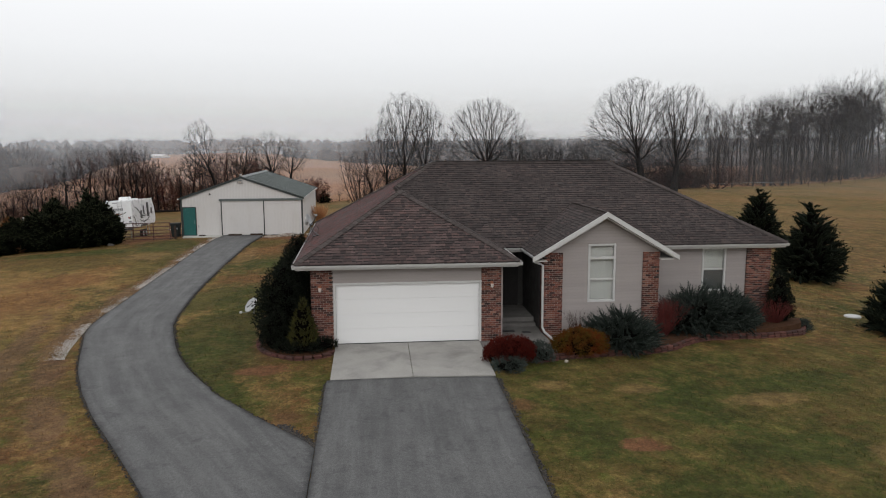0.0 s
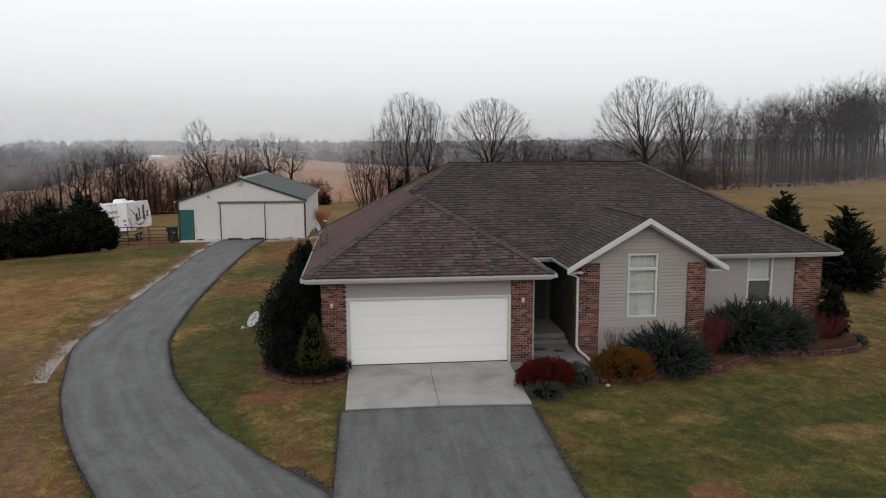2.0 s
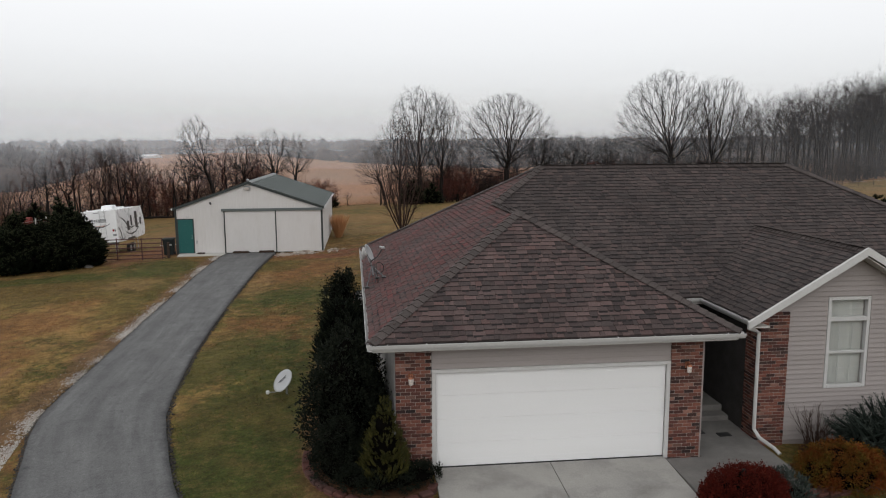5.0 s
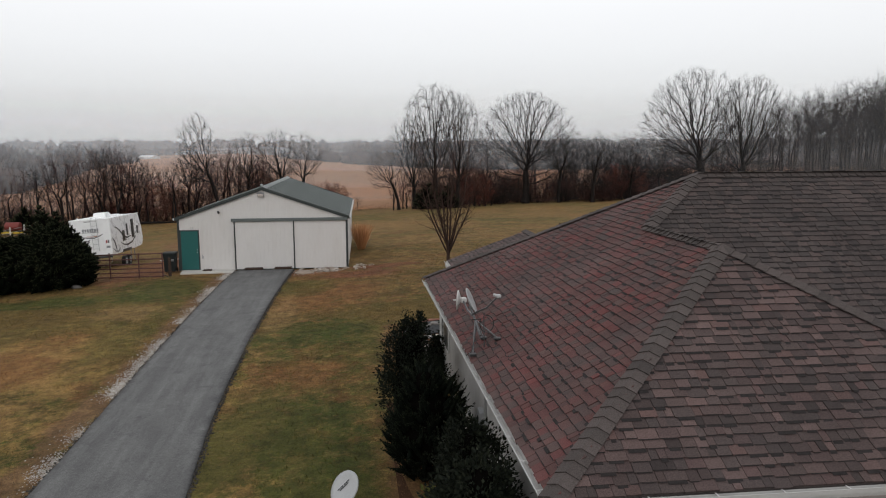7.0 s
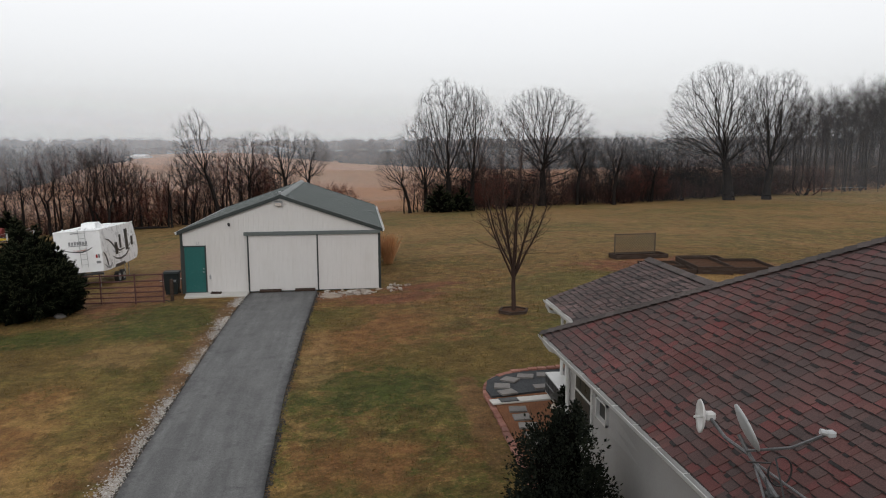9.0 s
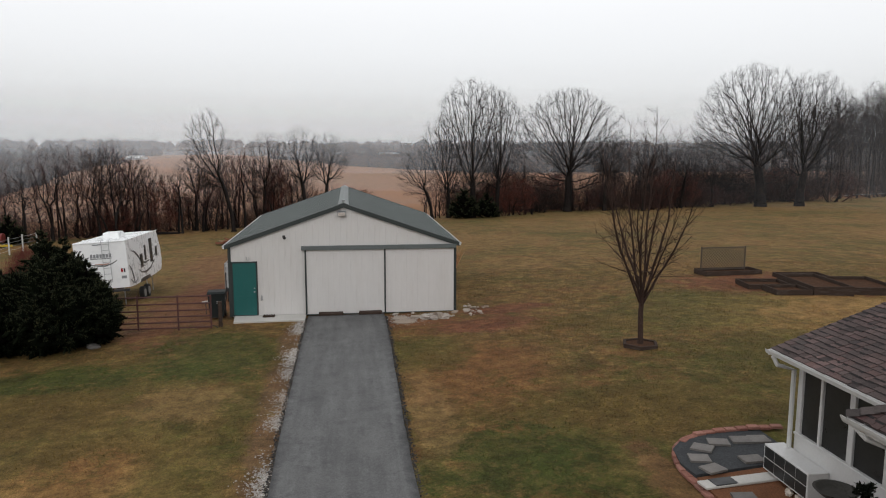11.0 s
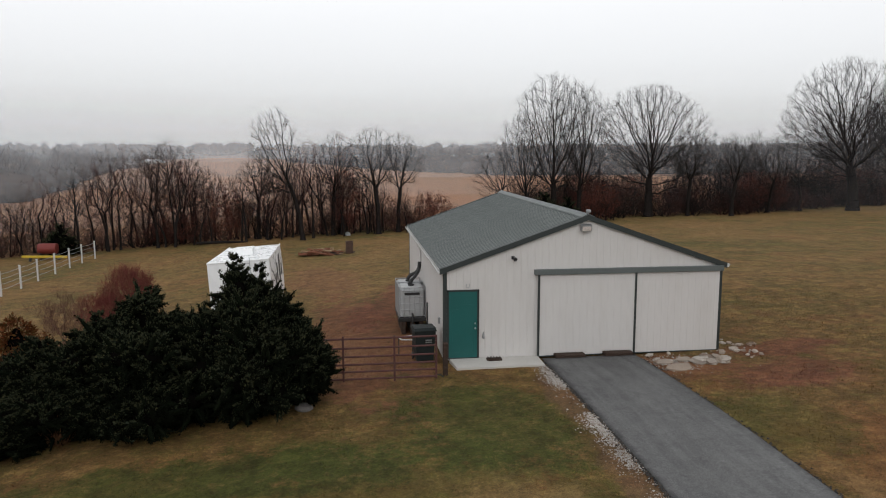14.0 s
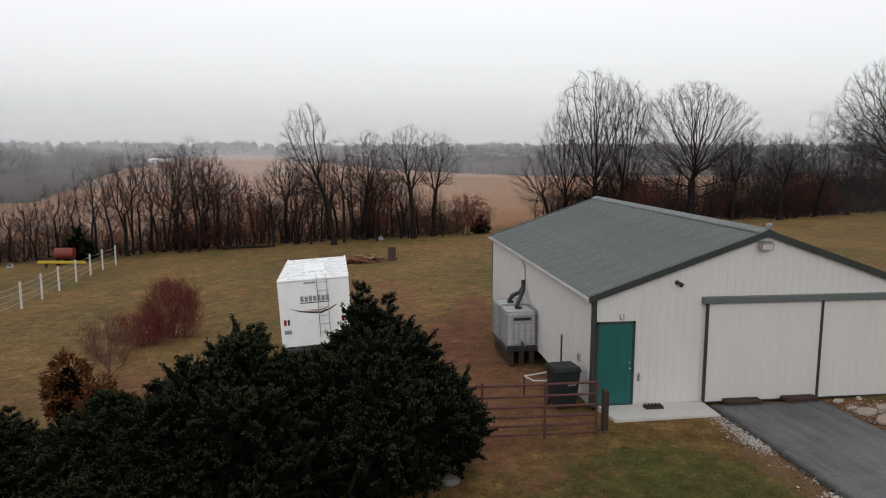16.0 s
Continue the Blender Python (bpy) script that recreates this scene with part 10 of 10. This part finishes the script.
swoosh([(0.25, H - 1.3), (0.6, H - 1.6), (0.8, H - 1.95), (0.9, H - 2.2)], 0.10, side, M_DECAL)
swoosh([(0.2, H - 2.0), (0.7, H - 2.25), (1.2, H - 2.3), (1.6, H - 2.1)], 0.07, side, M_DECAL2)
swoosh([(1.8, H - 1.75), (2.4, H - 1.95), (3.2, H - 2.05), (4.2, H - 1.95), (5.2, H - 1.6)], 0.06, side, M_DECAL)
swoosh([(4.2, H - 1.35), (5.0, H - 1.45), (5.7, H - 1.2), (6.2, H - 0.8)], 0.05, side, M_DECAL2)
swoosh([(1.9, H - 1.45), (2.5, H - 1.6), (3.2, H - 1.7)], 0.04, side, M_DECAL2)
for y in (2.55, 3.4):
    for x in (-W + 0.1, W - 0.1):
        wh = Build().tube([(x - 0.11, y, 0.22), (x + 0.11, y, 0.22)], 0.355, 20).done("wheel", M_RUBBER, rv, "black tyre with a pale rim")
        s = 1 if x > 0 else -1
        Build().tube([(x + s * 0.10, y, 0.22), (x + s * 0.125, y, 0.22)], 0.21, 16).done("rim", M_STEEL, wh)
Build().prism([(1.95, F - 0.08), (2.15, F + 0.1), (3.8, F + 0.1), (4.0, F - 0.08)], "x", W - 0.02, W + 0.03).done("wheel_arch", M_DECAL, rv)
for x in (-0.5, 0.5):
    Build().box((x - 0.05, 0.1, F - 0.22), (x + 0.05, L + 0.6, F - 0.06), 0.01).done("chassis_rail", M_DECAL, rv)
Build().tube([(-0.5, L + 0.5, F - 0.15), (0, L + 1.6, F - 0.15), (0.5, L + 0.5, F - 0.15)], 0.05, 6).done("drawbar", M_DECAL, rv)
for x, y in ((-0.8, 0.5), (0.8, 0.5), (-0.8, 5.9), (0.8, 5.9), (0, 7.8)):
    Build().tube([(x, y, -0.25), (x, y, F - 0.1)], 0.03, 6).box((x - 0.12, y - 0.12, -0.28), (x + 0.12, y + 0.12, -0.2), 0.01).done("stabiliser", M_STEEL, rv)

# ---- paddock fence ----
fence = tagged(new("fence"), "white-posted paddock fence with pale tape rails", "fence")
px = [(-41.4, 52.0), (-41.5, 55.4), (-41.55, 58.7), (-41.6, 62.1), (-41.75, 65.4), (-41.95, 68.7), (-42.1, 72.3), (-42.35, 76.0), (-42.4, 79.0), (-42.3, 82.0)]
pm = Build().box((-0.055, -0.055, -0.3), (0.055, 0.055, 1.62), 0.01).box((-0.07, -0.07, 1.62), (0.07, 0.07, 1.68), 0.015).mesh("post", M_WHITE)
for x, y in px:
    part_of("post", pm, fence, "", pose(x, y, gz(x, y)))
for z in (0.45, 0.8, 1.15, 1.48):
    for (x0, y0), (x1, y1) in zip(px, px[1:]):
        Build().tube([(x0, y0, gz(x0, y0) + z), ((x0 + x1) / 2, (y0 + y1) / 2, (gz(x0, y0) + gz(x1, y1)) / 2 + z - 0.04), (x1, y1, gz(x1, y1) + z)], 0.016, 5).done("rail", M_STEEL, fence)

# a thin line of pale posts before the woods across the field
fence2 = tagged(new("fence"), "line of short pale fence posts along the edge of the woods", "fence")
pm2 = Build().box((-0.04, -0.04, -0.2), (0.04, 0.04, 1.1), 0.01).mesh("post", M_GREY_WOOD)
for i in range(9):
    fx, fy = 60 + i * 6.5, 103.5 + i * 4.2
    part_of("post", pm2, fence2, "", pose(fx, fy, gz(fx, fy)))
    if i:
        Build().tube([(fx - 6.5, fy - 4.2, gz(fx - 6.5, fy - 4.2) + 0.95), (fx, fy, gz(fx, fy) + 0.95)], 0.012, 4).done("rail", M_STEEL, fence2)

# ---- far odds and ends ----
tank = thing("fuel_tank", "red steel tank on a frame at the hedgerow", "tank", (-47.4, 84.6, gz(-47.4, 84.6)))
M_TANK = surface("faded_red_paint", (0.17, 0.026, 0.02), (0.12, 0.024, 0.02), 0.6, grain=0.15)
Build().tube([(-0.85, 0, 1.0), (-0.8, 0, 1.0), (0.8, 0, 1.0), (0.85, 0, 1.0)], [0.3, 0.5, 0.5, 0.3], 16).done("drum", M_TANK, tank)
for x in (-0.6, 0.6):
    Build().box((x - 0.05, -0.4, -0.1), (x + 0.05, 0.4, 0.6)).done("leg", M_BLACK, tank)
beam = Build().box((-1.9, -0.1, 0.25), (1.9, 0.1, 0.48), 0.03).done("boom", surface("yellow_paint", (0.52, 0.36, 0.03), (0.42, 0.3, 0.03), 0.5))
beam.matrix_basis = pose(-47.2, 83.2, gz(-47.2, 83.2), 0, 3, 12)
tagged(beam, "yellow steel boom lying by the hedgerow", "boom")
for x in (-1.2, 1.2):
    part_of("skid", Build().box((x - 0.1, -0.2, -0.05), (x + 0.1, 0.2, 0.26)).mesh("skid", M_BLACK), beam)
barrel = thing("burn_barrel", "rusty brown steel burn barrel", "barrel", (-18.85, 72.4, gz(-18.85, 72.4)))
M_RUSTY_STEEL = surface("rust", (0.075, 0.042, 0.03), (0.045, 0.028, 0.022), 0.9, coarse=4, grain=0.3)
Build().lathe([(0.3, 0.0), (0.31, 0.02), (0.31, 0.32), (0.325, 0.34), (0.31, 0.36), (0.31, 0.66), (0.325, 0.68), (0.31, 0.70), (0.31, 1.0), (0.33, 1.02), (0.28, 1.02), (0.27, 0.9)], n=18).done("drum", M_RUSTY_STEEL, barrel)
rs = random.Random(31)
M_PILE = surface("wet_split_wood", (0.20, 0.085, 0.052), (0.10, 0.045, 0.032), 0.9, stretch=(1, 5, 5), grain=0.3, bump=0.2, spec=0.1)
pile = thing("wood_pile", "heap of reddish brown split boards in the grass", "wood pile", (-21.1, 72.6, gz(-21.1, 72.6)))
for i in range(64):
    l_ = rs.uniform(0.3, 1.0)
    x = rs.gauss(0.1, 0.95)
    Build().box((-l_, -0.09, -0.045), (l_, 0.09, 0.045), 0.008).done("board", (M_PILE, M_PILE, M_TAN_WOOD, M_BROWN_WOOD)[i % 4], pile).matrix_basis = pose(x, rs.gauss(0, 0.4), 0.05 + rs.random() * 0.5 * math.exp(-x * x / 1.2), rs.uniform(-15, 15), rs.uniform(-18, 18), rs.uniform(-40, 40))
for x, y, c in ((-19.2, 89.2, "tub"), (-52.1, 84.4, "tub")):
    tb = Build().lathe([(0.2, 0.0), (0.27, 0.07), (0.3, 0.36), (0.27, 0.36), (0.2, 0.08), (0, 0.07)], n=14).done("tub", M_DISH)
    tb.matrix_basis = pose(x, y, gz(x, y), 60, 0, 40)
    tagged(tb, "white plastic tub tipped over in the grass", "tub")
log = Build().tube([(-2.5, 0, 0.15), (0, 0.1, 0.2), (2.6, 0, 0.15)], [0.16, 0.14, 0.1], 8).done("log", M_BARK)
log.matrix_basis = pose(-32, 88.5, gz(-32, 88.5), 0, 0, 4)
tagged(log, "fallen grey log at the hedgerow", "log")
cn = Build().lathe([(0.24, 0.0), (0.25, 0.06), (0.2, 0.13), (0.0, 0.15)], n=14).done("stone", M_SLATE)
cn.matrix_basis = pose(-20.0, 31.0, gz(-20, 31.0), 0, 8, 0)
tagged(cn, "grey stone at the foot of the evergreens", "stone")

# ---- shingles of the house roof (last of the house) ----
def roof_pieces():
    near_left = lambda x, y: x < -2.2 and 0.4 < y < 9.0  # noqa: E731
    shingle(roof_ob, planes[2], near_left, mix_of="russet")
    shingle(roof_ob, planes[0], lambda x, y: x < 0.5 and y > 2.7, mix_of="mauve")
    shingle(roof_ob, planes[1])
    shingle(roof_ob, [(J_X, 3.83, EAVE), *planes[3][1:4], (J_X, J_Y, A_Z)], None, under)
    shingle(roof_ob, planes[4])
    shingle(roof_ob, planes[5])
    shingle(roof_ob, [(4.77, 3.9, 2.86), (4.77, 1.37, 2.86), (7.32, 1.37, G_Z), (7.32, G_B, G_Z)])
    shingle(roof_ob, [(9.87, 1.37, 2.86), (9.87, 3.9, 2.86), (7.32, G_B, G_Z), (7.32, 1.37, G_Z)])
    W, E, S, N = (-1, 0, -PITCH), (1, 0, -PITCH), (0, -1, -FRONT), (0, 1, -PITCH)
    cap_row(roof_ob, (-3.54, 0.5, EAVE), (A_X, A_Y, A_Z), W, (0, -1, -0.604))
    cap_row(roof_ob, (4.03, 0.5, EAVE), (A_X, A_Y, A_Z), (0, -1, -0.604), E)
    cap_row(roof_ob, (A_X, A_Y, A_Z), (J_X, J_Y, A_Z), W, E)
    cap_row(roof_ob, (J_X, J_Y, A_Z), (R_L, R_Y, R_Z), W, S)
    cap_row(roof_ob, (R_L, R_Y, R_Z), (R_R, R_Y, R_Z), N, S)
    cap_row(roof_ob, (15.55, 3.83, EAVE), (R_R, R_Y, R_Z), S, E)
    cap_row(roof_ob, (-3.79, 13.8, EAVE), (R_L, R_Y, R_Z), N, W)
    cap_row(roof_ob, (7.32, 1.37, G_Z), (7.32, G_B, G_Z), (-1, 0, -0.585), (1, 0, -0.585))

    shingle(sr_roof, sr_l, lambda x, y: x < -1.0, mix_of="mauve")
    shingle(sr_roof, sr_r)
    cap_row(sr_roof, (0, 17.48, SRP), (0, 12.35, SRP), (1, 0, -0.36), (-1, 0, -0.36))


roof_pieces()
